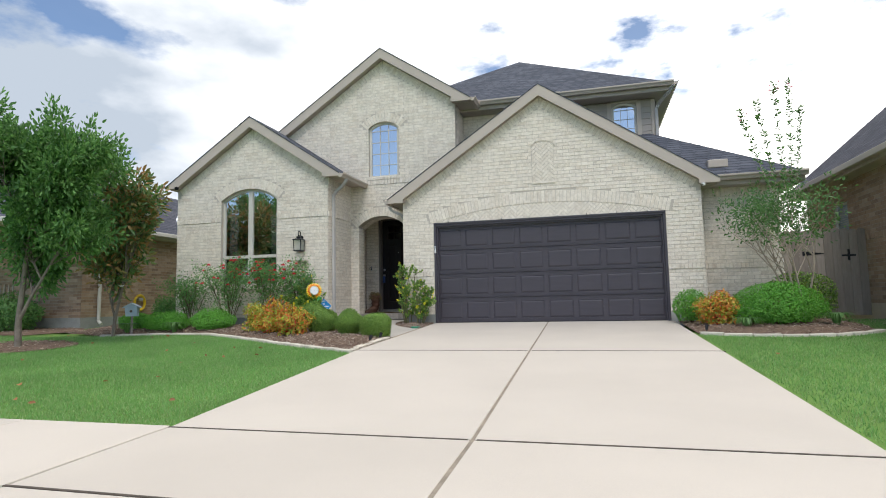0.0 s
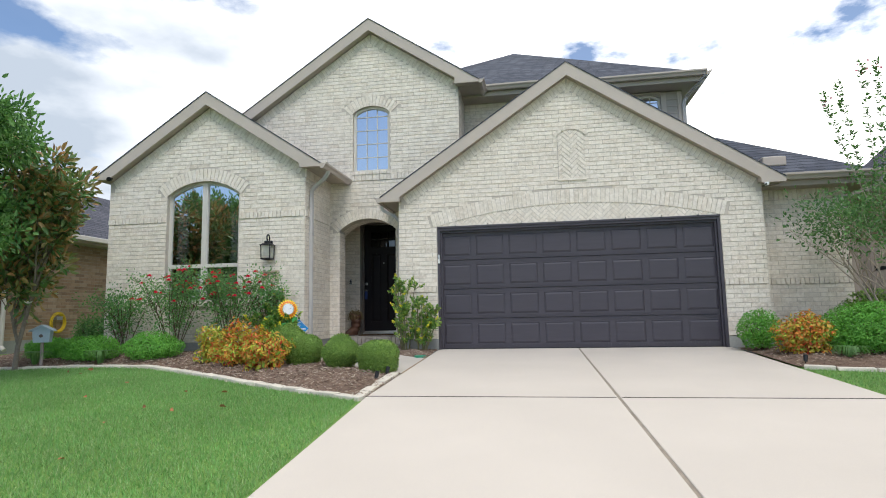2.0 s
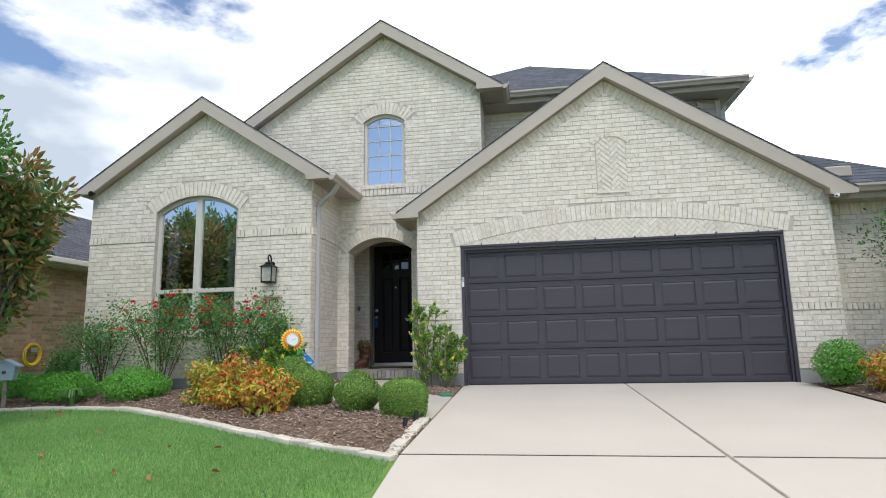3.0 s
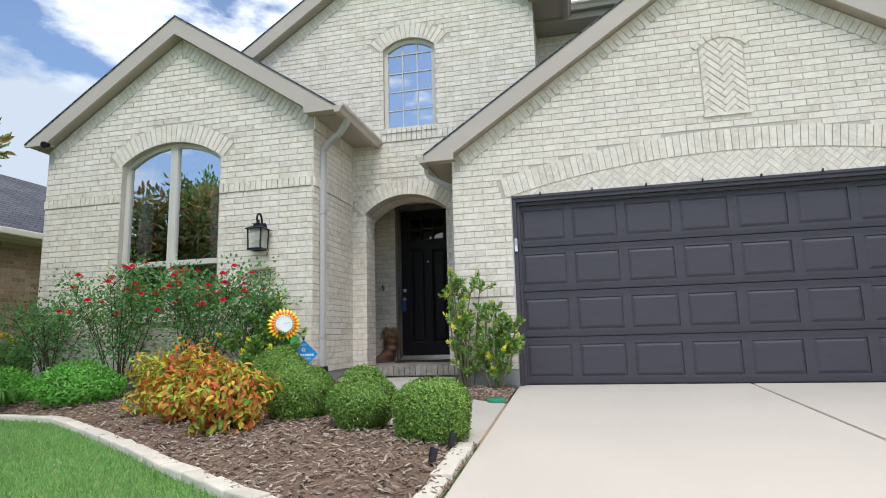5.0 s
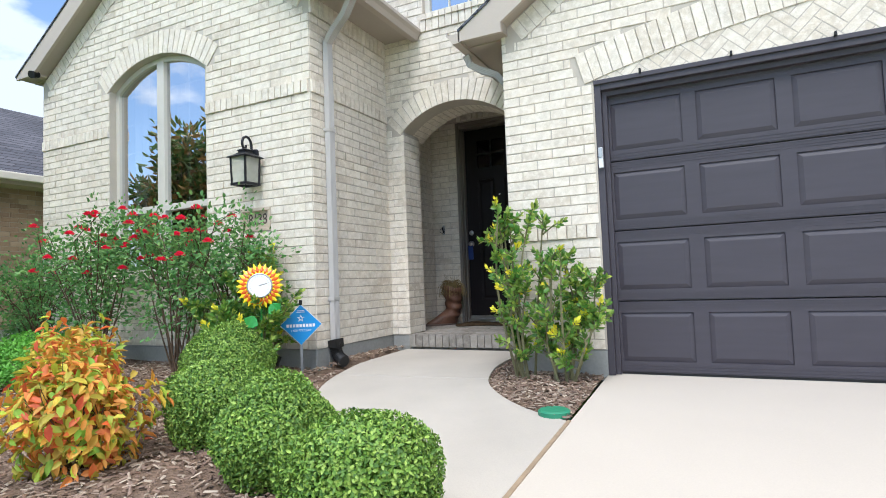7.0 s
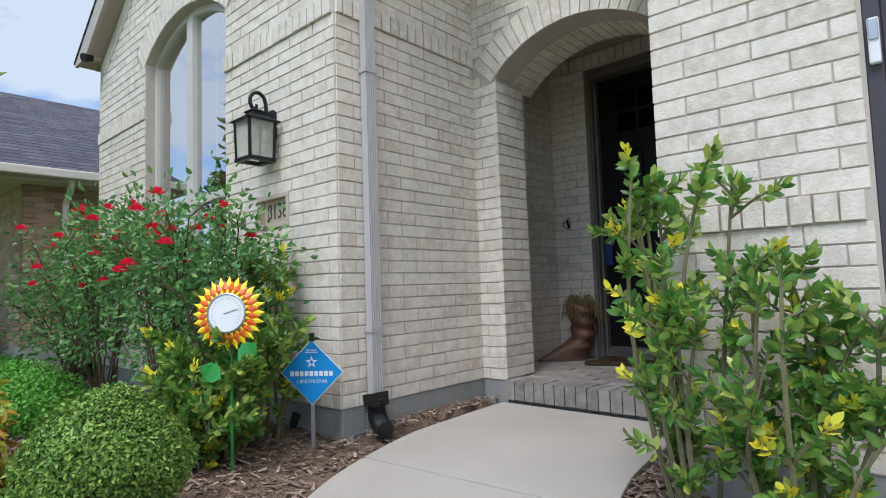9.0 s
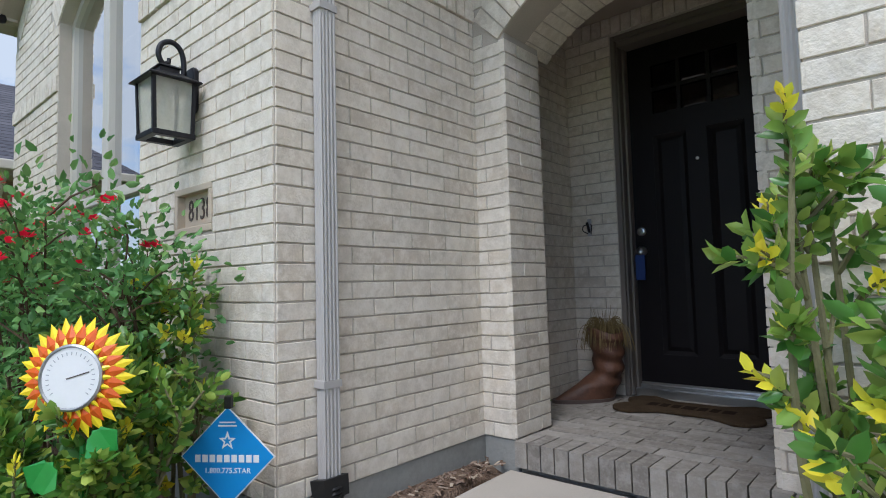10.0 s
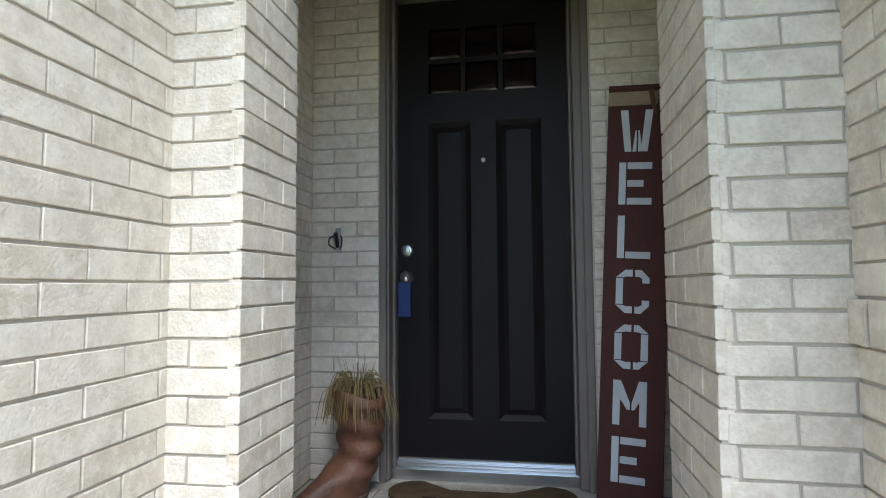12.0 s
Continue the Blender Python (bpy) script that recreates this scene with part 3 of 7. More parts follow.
def ball_points(n, r, squash=(1, 1, 1), shell=0.25, rough=0.06, seed=1, flat_top=0.0):
    q = np.random.default_rng(seed)
    d = q.normal(size=(n, 3))
    d /= np.linalg.norm(d, axis=1, keepdims=True)
    lump = 1 + rough * (np.sin(5 * d[:, :1] + 3 * seed) + np.sin(7 * d[:, 1:2] + seed) + np.sin(6 * d[:, 2:] + 2 * seed))
    rad = r * lump * (1 - shell * q.uniform(0, 1, (n, 1)) ** 1.6)
    p = d * rad * np.array(squash)
    if flat_top:
        p[:, 2] = np.minimum(p[:, 2], flat_top + 0.02 * q.normal(size=n))
    return p, d


def branching(base, height, spread, stems, seed, r0=0.05, levels=3, lean=0.35, kids=4, up=0.5, first=0.35):
    """Limbs of a tree or shrub: returns a Geo of tapered tubes and the list of (tip, way)."""
    r = random.Random(seed)
    g, tips = Geo(), []

    def grow(p, d, ln, rad, level):
        pts, rr = [Vector(p)], [rad]
        q, w = Vector(p), Vector(d).normalized()
        steps = 5
        for i in range(steps):
            w = (w + Vector((r.uniform(-1, 1), r.uniform(-1, 1), r.uniform(-0.4, 1) * up)) * 0.16).normalized()
            q = q + w * ln / steps
            pts.append(q.copy())
            rr.append(rad * (1 - 0.62 * (i + 1) / steps))
        g.tube(pts, rr, 7 if level == 0 else 5, cap=False)
        if level == levels:
            tips.append((q.copy(), w.copy()))
            tips.append((pts[3].copy(), w.copy()))
            return
        for k in range(kids):
            t = 1 + (len(pts) - 2) * (first + (1 - first) * (k + r.random()) / kids)
            i = min(int(t), len(pts) - 1)
            side = Vector((r.uniform(-1, 1), r.uniform(-1, 1), 0)).normalized()
            nd = (w * 0.6 + side * spread + Vector((0, 0, up * 0.4))).normalized()
            grow(pts[i], nd, ln * r.uniform(0.5, 0.72), rr[i] * 0.62, level + 1)
        tips.append((q.copy(), w.copy()))

    for s in range(stems):
        a = TAU * s / stems + r.uniform(-0.4, 0.4)
        o = Vector((math.cos(a), math.sin(a), 0)) * r0 * (0.9 if stems > 1 else 0)
        grow(Vector(base) + o, Vector((math.cos(a) * lean, math.sin(a) * lean, 1)), height * r.uniform(0.85, 1.05), r0, 0)
    return g, tips


def tuft(tips, per, radius, seed, droop=0.1):
    q = np.random.default_rng(seed)
    pos, dirs = [], []
    for p, w in tips:
        o = q.normal(size=(per, 3))
        o /= np.linalg.norm(o, axis=1, keepdims=True)
        pos.append(np.array(p) + o * radius * q.uniform(0.05, 1, (per, 1)))
        dirs.append(o + np.array(w) * 0.5 + [0, 0, -droop])
    return np.concatenate(pos), np.concatenate(dirs)


# ---- the ground ----
def gz(x, y):
    """The lie of the land: level at the house, falling gently to the pavement."""
    z = 0.0 if y > 0 else max(0.047 * y, -0.40 + (y + 8.5) * 0.012)
    if y > -0.9 and x < -2.3:
        z += 0.06 * min(1.0, (y + 0.9) / 0.8)
    return z


def sheet(xs, ys, f):
    g = Geo()
    g.v = [(x, y, f(x, y)) for y in ys for x in xs]
    n = len(xs)
    g.f = [(j * n + i, j * n + i + 1, (j + 1) * n + i + 1, (j + 1) * n + i) for j in range(len(ys) - 1) for i in range(n - 1)]
    return g


far = [-900, -400, -200, -120, -80, -50, -35, -25, -18]
near = [-14 + 0.5 * i for i in range(57)]
ys_ground = [-900, -400, -200, -100, -60, -40, -30, -24, -20, -17, -15] + [-14 + 0.5 * i for i in range(45)] + [12, 16, 25, 40, 80, 150, 300, 600, 900]
structure("ground", sheet(far + near + [-f for f in far[::-1]], ys_ground, lambda x, y: gz(-1, y) - 0.025 - (0.09 if y > -1.6 and -9 < x < 9.5 else 0)), M_LAWN, "mown green lawn sloping gently to the pavement", "lawn", flip=False)


def slab_geo(poly, thick=0.12, lift=0.0):
    """A concrete slab that follows the ground; poly is counter-clockwise from above."""
    n = len(poly)
    g = Geo()
    g.v = [(x, y, gz(x, y) + lift) for x, y in poly] + [(x, y, gz(x, y) + lift - thick) for x, y in poly]
    g.f = [tuple(range(n)), tuple(range(2 * n - 1, n - 1, -1))] + [(i, n + i, n + (i + 1) % n, (i + 1) % n) for i in range(n)]
    return g


J = 0.006
driveway = thing("driveway", "pale concrete driveway with sawn joints and a wide middle joint", "driveway", kind="structure")


def edge_l(y):
    return -0.02 if y > -4.4 else -0.02 + (-4.4 - y) * 0.071


def mid_x(y):
    return 2.50 - y * 0.0155


def panel_corners(side, y0, y1):
    """A driveway panel between two cross joints, left or right of the middle joint."""
    lo = [(edge_l(y), y) if side == 0 else (mid_x(y) + 0.007, y) for y in (y0, y1)]
    hi = [(mid_x(y) - 0.007, y) if side == 0 else (5.03, y) for y in (y0, y1)]
    return [(lo[0][0] + J, y0 + J), (hi[0][0] - J, y0 + J), (hi[1][0] - J, y1 - J), (lo[1][0] + J, y1 - J)]


for side in (0, 1):
    for y0, y1 in ((-14.9, -9.96), (-9.95, -8.645), (-8.635, -4.415), (-4.405, 0.10)):
        part("slab", slab_geo(panel_corners(side, y0, y1)), M_CONCRETE, driveway, bevel=0.008)
part("joint_filler", slab_geo([(mid_x(-9.9) - 0.02, -9.9), (mid_x(-9.9) + 0.02, -9.9), (mid_x(-8.5) + 0.02, -8.5), (mid_x(0) + 0.02, 0.08), (mid_x(0) - 0.02, 0.08), (mid_x(-8.5) - 0.02, -8.5)], 0.1, -0.006), M_JOINT, driveway)
for y, x in ((-4.41, -0.02), (-8.64, 0.28), (-9.955, 0.37)):
    for a, b in ((x, mid_x(y) - 0.03), (mid_x(y) + 0.03, 5.05)):
        part("joint_filler", slab_geo([(a, y - 0.010), (b, y - 0.010), (b, y + 0.010), (a, y + 0.010)], 0.1, 0.002), M_CRACK, driveway)
pavement = thing("pavement", "pale concrete pavement crossing the lawn", "pavement", kind="structure")
for i in range(9):
    for sgn in (-1, 1):
        x0 = 0.36 - 1.52 * (i + 1) if sgn < 0 else 5.07 + 1.52 * i
        part("slab", slab_geo([(x0 + J, -9.95), (x0 + 1.52 - J, -9.95), (x0 + 1.52 - J - (0.09 if i == 0 and sgn < 0 else 0), -8.60), (x0 + J, -8.60)]), M_CONCRETE, pavement, bevel=0.008)
structure("road", Geo().box((-300, -24, -0.64), (300, -15.1, -0.60)), M_ASPHALT, "dark asphalt residential street", "road")
structure("kerb", Geo().box((-300, -15.1, -0.7), (300, -14.9, -0.47)), M_CONCRETE, "pale concrete kerb along the street", "kerb", bevel=0.02)

# walk from the driveway to the porch
def curve(pts, n=6):
    """A smooth line through points."""
    res = []
    for i in range(len(pts) - 1):
        p0, p1, p2, p3 = pts[max(i - 1, 0)], pts[i], pts[i + 1], pts[min(i + 2, len(pts) - 1)]
        for k in range(n):
            t = k / n
            res.append(tuple(0.5 * (2 * b + (c - a) * t + (2 * a - 5 * b + 4 * c - d) * t * t + (3 * b - a - 3 * c + d) * t ** 3) for a, b, c, d in zip(p0, p1, p2, p3)))
    return res + [tuple(pts[-1])]


walk_left = curve([(-0.03, -2.80), (-0.62, -2.40), (-1.20, -1.92), (-1.71, -1.38), (-2.08, -0.80), (-2.24, -0.2), (-2.27, 0.40), (-2.27, 0.90)])
walk_right = curve([(-0.03, -1.20), (-0.30, -1.04), (-0.56, -0.80), (-0.80, -0.45), (-0.92, 0.0), (-0.95, 0.45), (-0.95, 0.90)])
path = thing("front_walk", "curved pale concrete walk leading to the porch", "walkway", kind="structure")


def walk_z(x, y):
    return gz(0, y) + 0.045 * max(0.0, min(1.0, (y + 1.2) / 2.0))


def walk_slab(poly):
    g = slab_geo(poly)
    n = len(poly)
    g.v = [(x, y, walk_z(x, y)) for x, y in poly] + [(x, y, walk_z(x, y) - 0.12) for x, y in poly]
    return part("slab", g, M_WALK, path, bevel=0.006)


def cross_y(line, y):
    return next((a[0] + (b[0] - a[0]) * (y - a[1]) / (b[1] - a[1]), y) for a, b in zip(line, line[1:]) if a[1] <= y <= b[1])


JY = -0.45
lc, rc = cross_y(walk_left, JY), cross_y(walk_right, JY + 0.08)
low_l, low_r = [p for p in walk_left if p[1] < JY], [p for p in walk_right if p[1] < JY + 0.08]
top_l, top_r = [p for p in walk_left if p[1] > JY + 0.01], [p for p in walk_right if p[1] > JY + 0.09]
walk_slab(low_r + [(rc[0], rc[1] - 0.006), (lc[0], lc[1] - 0.006)] + low_l[::-1])
walk_slab([(lc[0], lc[1] + 0.006), (rc[0], rc[1] + 0.006)] + top_r + top_l[::-1])

part("expansion_strip", Geo().hexa([(-0.028, -2.80, gz(0, -2.8) - 0.08), (-0.006, -2.80, gz(0, -2.8) - 0.08), (-0.006, -1.20, gz(0, -1.2) - 0.08), (-0.028, -1.20, gz(0, -1.2) - 0.08), (-0.028, -2.80, gz(0, -2.8) + 0.002), (-0.006, -2.80, gz(0, -2.8) + 0.002), (-0.006, -1.20, gz(0, -1.2) + 0.002), (-0.028, -1.20, gz(0, -1.2) + 0.002)]), M_WOOD_TAN, path, "weathered tan wood strip between walk and driveway")

# ---- planting beds ----
EDGE = curve([(-6.9, -2.3), (-6.1, -2.1), (-5.2, -2.0), (-4.3, -2.12), (-3.6, -2.5), (-2.8, -2.95), (-1.75, -3.60), (-0.9, -4.08), (-0.03, -4.52)], 8)


def inside(x, y, poly):
    c = False
    for (ax, ay), (bx, by) in zip(poly, poly[1:] + poly[:1]):
        if (ay > y) != (by > y) and x < (bx - ax) * (y - ay) / (by - ay) + ax:
            c = not c
    return c


def rim(x, y, poly):
    best = 9.0
    for (ax, ay), (bx, by) in zip(poly, poly[1:] + poly[:1]):
        dx, dy = bx - ax, by - ay
        t = max(0, min(1, ((x - ax) * dx + (y - ay) * dy) / (dx * dx + dy * dy + 1e-9)))
        best = min(best, math.hypot(x - ax - t * dx, y - ay - t * dy))
    return best


def bed_z(x, y, poly, mound=0.06):
    return gz(x, y) - 0.008 + mound * min(1.0, rim(x, y, poly) / 0.45)


def mulch_bed(poly, chips, seed, label, mound=0.06):
    bm = bmesh.new()
    bm.faces.new([bm.verts.new((x, y, 0)) for x, y in poly])
    bmesh.ops.triangulate(bm, faces=bm.faces)
    bmesh.ops.subdivide_edges(bm, edges=[e for e in bm.edges if e.calc_length() > 0.5], cuts=5, use_grid_fill=True)
    bmesh.ops.triangulate(bm, faces=bm.faces)
    for v in bm.verts:
        v.co.z = bed_z(v.co.x, v.co.y, poly, mound) + 0.012 * noise.noise(v.co * 6)
    me = bpy.data.meshes.new("mulch_bed")
    bmesh.ops.recalc_face_normals(bm, faces=bm.faces)
    bm.to_mesh(me)
    bm.free()
    bed = structure("mulch_bed", me, M_MULCH, label, "mulch", flip=False)
    r, g = random.Random(seed), Geo()
    xs, ys = [p[0] for p in poly], [p[1] for p in poly]
    made = 0
    while made < chips:
        x, y = r.uniform(min(xs), max(xs)), r.uniform(min(ys), max(ys))
        if not inside(x, y, poly):
            continue
        made += 1
        ln, w, t = r.uniform(0.015, 0.055) * (1.5 if r.random() < 0.12 else 1), r.uniform(0.004, 0.011), r.uniform(0.003, 0.007)
        m = pose(x, y, bed_z(x, y, poly, mound) + r.uniform(0.004, 0.022), r.uniform(-25, 25), r.uniform(-25, 25), r.uniform(0, 360))
        g.add([(-ln / 2, -w, 0), (ln / 2, -w * 0.6, 0), (ln / 2, w * 0.6, 0), (-ln / 2, w, 0), (-ln / 2.3, 0, t), (ln / 2.2, 0, t)], [(0, 1, 5, 4), (2, 3, 4, 5), (1, 2, 5), (3, 0, 4)], m)
    tagged(part("bark_chips", g, M_CHIP, bed, "shredded brown bark chips", flip=False), kind="stuff")
    return bed


front_bed = EDGE + [(-0.03, -2.82)] + walk_left[1:] + [(-2.46, 0.93), (-2.46, -0.38), (-6.62, -0.38), (-7.4, 0.2), (-8.6, 0.2), (-8.6, -1.6)]
mulch_bed(front_bed, 15000, 3, "dark shredded bark mulch bed in front of the house")
mid_bed = [(-0.03, -1.18)] + [(-0.03, -0.02), (-0.72, -0.02), (-0.72, 0.93)] + walk_right[::-1][:-1]
mulch_bed(mid_bed, 1500, 4, "small dark mulch bed beside the garage", 0.05)
right_bed = curve([(5.09, -2.28), (5.9, -2.55), (7.0, -2.55), (7.7, -2.0), (7.9, -1.1)]) + [(7.9, 0.5), (5.72, 0.5), (5.72, -0.03), (5.09, -0.03)]
mulch_bed(right_bed, 2200, 5, "brown mulch bed beside the driveway")
ring = [(-7.2 + 1.35 * math.cos(TAU * i / 20), -4.1 + 0.95 * math.sin(TAU * i / 20)) for i in range(20)]
mulch_bed(ring, 1100, 6, "round mulch ring under the oak", 0.05)
left_far_bed = [(-16, -2.1), (-9.4, -2.0), (-8.8, -1.4), (-9.0, -0.7), (-9.42, -0.56), (-16, -0.56)]
mulch_bed(left_far_bed, 900, 8, "mulch bed along the neighbouring house", 0.04)


def edging(line, label, lo=0.22, hi=0.42, seed=1, lift=0.022, width=0.13):
    t = thing("stone_edging", label, "edging")
    r = random.Random(seed)
    pts = [Vector((x, y)) for x, y in line]
    lens = [0.0]
    for a, b in zip(pts, pts[1:]):
        lens.append(lens[-1] + (b - a).length)

    def at(s):
        for i in range(len(pts) - 1):
            if s <= lens[i + 1]:
                k = (s - lens[i]) / (lens[i + 1] - lens[i])
                return pts[i].lerp(pts[i + 1], k)
        return pts[-1]

    s = 0.0
    while s < lens[-1] - 0.1:
        ln = min(r.uniform(lo, hi), lens[-1] - s)
        a, b = at(s + 0.006), at(s + ln - 0.006)
        d = (b - a)
        n = Vector((-d.y, d.x)).normalized() * width / 2
        z0, z1 = gz(*a) + lift + r.uniform(-0.008, 0.008), gz(*b) + lift + r.uniform(-0.008, 0.008)
        k0, k1 = r.uniform(0.85, 1.15), r.uniform(0.85, 1.15)
        g = Geo()
        g.hexa([(*(a - n * k0), z0 - 0.12), (*(b - n * k1), z1 - 0.12), (*(b + n * k1), z1 - 0.12), (*(a + n * k0), z0 - 0.12),
                (*(a - n * k0 * 0.9), z0), (*(b - n * k1 * 0.9), z1), (*(b + n * k1 * 0.9), z1), (*(a + n * k0 * 0.9), z0)])
        part("stone", g, M_STONE, t, bevel=0.01)
        s += ln
    return t


edging(EDGE, "pale cut limestone blocks edging the mulch bed", seed=2)
edging([(-0.09, -4.50), (-0.10, -3.6), (-0.10, -2.86)], "pale limestone blocks between the bed and the driveway", 0.25, 0.36, seed=4)
edging(curve([(5.12, -2.34), (5.9, -2.61), (7.0, -2.61), (7.75, -2.1)]), "low pale stone strip edging the bed", seed=5, lift=0.02)


def lawn_blades(name, region, n, seed, label):
    q = np.random.default_rng(seed)
    xs, ys = [p[0] for p in region], [p[1] for p in region]
    p = np.stack([q.uniform(min(xs), max(xs), n), q.uniform(min(ys), max(ys), n)], 1)
    keep = np.array([inside(x, y, region) for x, y in p])
    p = p[keep]
    z = np.array([gz(x, y) for x, y in p]) - 0.028
    n = len(p)
    base = np.column_stack([p, z])
    a = q.uniform(0, TAU, n)
    w = 0.0045 * np.column_stack([np.cos(a), np.sin(a), np.zeros(n)])
    tall = q.uniform(0.018, 0.045, (n, 1))
    tip = base + np.column_stack([q.normal(0, 0.013, n), q.normal(0, 0.013, n), np.zeros(n)]) + tall * [0, 0, 1]
    v = np.stack([base - w, base + w, tip], 1).reshape(-1, 3)
    me = bpy.data.meshes.new(name)
    me.vertices.add(3 * n)
    me.vertices.foreach_set("co", v.astype(np.float32).reshape(-1))
    me.loops.add(3 * n)
    me.loops.foreach_set("vertex_index", np.arange(3 * n, dtype=np.int32))
    me.polygons.add(n)
    me.polygons.foreach_set("loop_start", np.arange(0, 3 * n, 3, dtype=np.int32))
    me.update(calc_edges=True)
    me.materials.append(M_BLADE)
    return tagged(new(name, me), label, "grass", kind="stuff")


lawn_l = [(0.25, -8.58), (-0.05, -4.6)] + EDGE[::-1][1:] + [(-8.8, -2.3), (-12, -1.7), (-12, -8.58)]
lawn_blades("lawn_grass", lawn_l, 330000, 11, "short bright green turf")
lawn_blades("lawn_grass", [(5.08, -8.58), (10, -8.58), (12, -0.4), (8.0, 0.2), (7.95, -1.9), (7.0, -2.65), (5.9, -2.65), (5.08, -2.35)], 120000, 12, "short bright green turf beside the driveway")

# ---- the house: walls ----
GX0, GX1 = -0.73, 5.68          # garage wing
LX0, LX1, LY = -6.61, -2.46, -0.38   # left wing
AY = 0.93                       # entrance and upper gable wall
BASE = 0.192
garage_hole = Arch(0.0, 4.98, -0.3, 2.262, 2.262 + 1e-3)
garage_head = Arch(-0.02, 5.00, 2.262, 2.27, 2.60, 0.25)
win_hole = Arch(-5.33, -3.80, 0.95, 3.06, 3.32, 0.25)
up_hole = Arch(-1.95, -1.15, 3.66, 4.95, 5.10, 0.23)
arch_hole = Arch(-2.245, -1.03, -0.3, 2.42, 2.66, 0.23)


def brick_wall(name, fr, u0, u1, top, holes, label, bands=(), rake=0.0, heads=(), thick=0.2, phase=0.0, base=BASE, extra=None, pieces=None, solid=None, bmat=M_BRICK, mmat=M_MORTAR):
    body = Geo()
    su0, su1 = solid or (u0, u1)
    wall_body(body, fr, su0, su1, base, top, holes, thick)
    w = structure(name, body, mmat, label, "wall")
    bricks = list(runs(fr, u0, u1, base, top, list(holes) + list(heads), rake, bands, phase))
    g, shared, count = Geo(), {}, 0
    joined = []
    for p, q, z0, z1 in bricks:
        if not (pieces and pieces((p + q) / 2, (z0 + z1) / 2) and count < 300):
            joined.append((p, q, z0, z1))
            continue
        count += 1
        e = stand(p, q, z0, z1)
        key = (round(q - p, 2), round(z1 - z0, 3), e > 0.015, count % 3)
        if key not in shared:
            k = Geo()
            lw, lh = (q - p) / 2, (z1 - z0) / 2
            brick_shape(k, fr, -lw, lw, -lh, lh, 0.022 if key[2] else PROUD, o=fr(0, 0, 0))
            shared[key] = k.mesh("brick")
            fix = bmesh.new()
            fix.from_mesh(shared[key])
            bmesh.ops.recalc_face_normals(fix, faces=fix.faces)
            fix.to_mesh(shared[key])
            fix.free()
            shared[key].materials.append(M_BRICK_PIECE)
        ob = new("brick", shared[key])
        ob.parent = w
        ob.location = fr((p + q) / 2, (z0 + z1) / 2, rng.uniform(-0.0015, 0.0015))
    lay(g, fr, joined)
    if extra:
        extra(g)
    if g.v:
        tagged(part("bricks", g, bmat, w, flip=True), kind="stuff")
    return w


def garage_extra(g):
    fr = front(0)
    voussoirs(g, fr, garage_head, 0.25)
    rake_course(g, fr, 2.48, 4.95, (-0.70, 5.66))
    lo = [p for p in garage_head.outline(0.0, 40)][2:]
    region = [(-0.02, 2.265), (5.0, 2.265)] + [(x, max(z, 2.266)) for x, z in lo]
    herringbone(g, lambda u, w, d: fr(u, w, d - 0.005), region)
    niche = Arch(2.28, 2.75, 3.05, 3.88, 3.97)
    herringbone(g, lambda u, w, d: fr(u, w, d + 0.004), niche.outline(0.0, 10), 0.2)
    voussoirs(g, fr, niche, 0.06, PROUD + 0.016)
    g.box((2.26, -0.03, 3.015), (2.77, 0.0, 3.05))


garage_niche = Arch(2.28, 2.75, 3.05, 3.88, 3.97)
garage_wall = brick_wall("wall_garage", front(0), GX0, GX1, gable(2.48, 4.97), [garage_hole], "cream brick gable wall of the garage", bands=((BASE + 11 * COURSE, BASE + 12 * COURSE + 0.03),), rake=0.19,
                         heads=[garage_head, garage_niche, Arch(-0.02, 5.0, 2.262, 2.27, 2.60)], extra=garage_extra, pieces=lambda u, z: u < 0.3 or z < 1.4 or (u < 2.2 and z < 3.5))


def left_extra(g):
    fr = front(LY)
    voussoirs(g, fr, win_hole, 0.25)
    rake_course(g, fr, -4.455, 4.805, (-6.58, -2.49))


number_hole = Arch(-3.345, -2.965, 1.30, 1.525, 1.526)
BAND_L = BASE + 30 * COURSE
brick_wall("wall_left_wing", front(LY), LX0, LX1, gable(-4.455, 4.825), [win_hole, number_hole], "cream brick gable wall with a raised soldier course", bands=((BAND_L, BAND_L + 0.12),), rake=0.19, heads=(), extra=left_extra, pieces=lambda u, z: u > -3.85 and z < 3.0)
brick_wall("wall_left_wing_side", east(LX1), LY + 0.0, AY, flat(3.50), [], "cream brick return wall beside the porch", bands=((BAND_L, BAND_L + 0.12), (3.22, 3.42)), pieces=lambda u, z: True, phase=0.127, solid=(LY + 0.2, AY))
brick_wall("wall_left_wing_west", west(LX0), -3.5, -LY - 0.2, flat(3.42), [], "cream brick side wall of the left wing")


def main_extra(g):
    fr = front(AY)
    voussoirs(g, fr, arch_hole, 0.23, depth=0.52)
    voussoirs(g, fr, up_hole, 0.23)
    rake_course(g, fr, -1.55, 6.71, (-5.5, 0.32))
    for i in range(11):
        g.box((-1.97 + i * 0.0762 + 0.004, AY - 0.035, 3.60), (-1.97 + (i + 1) * 0.0762 - 0.004, AY + 0.02, 3.66))


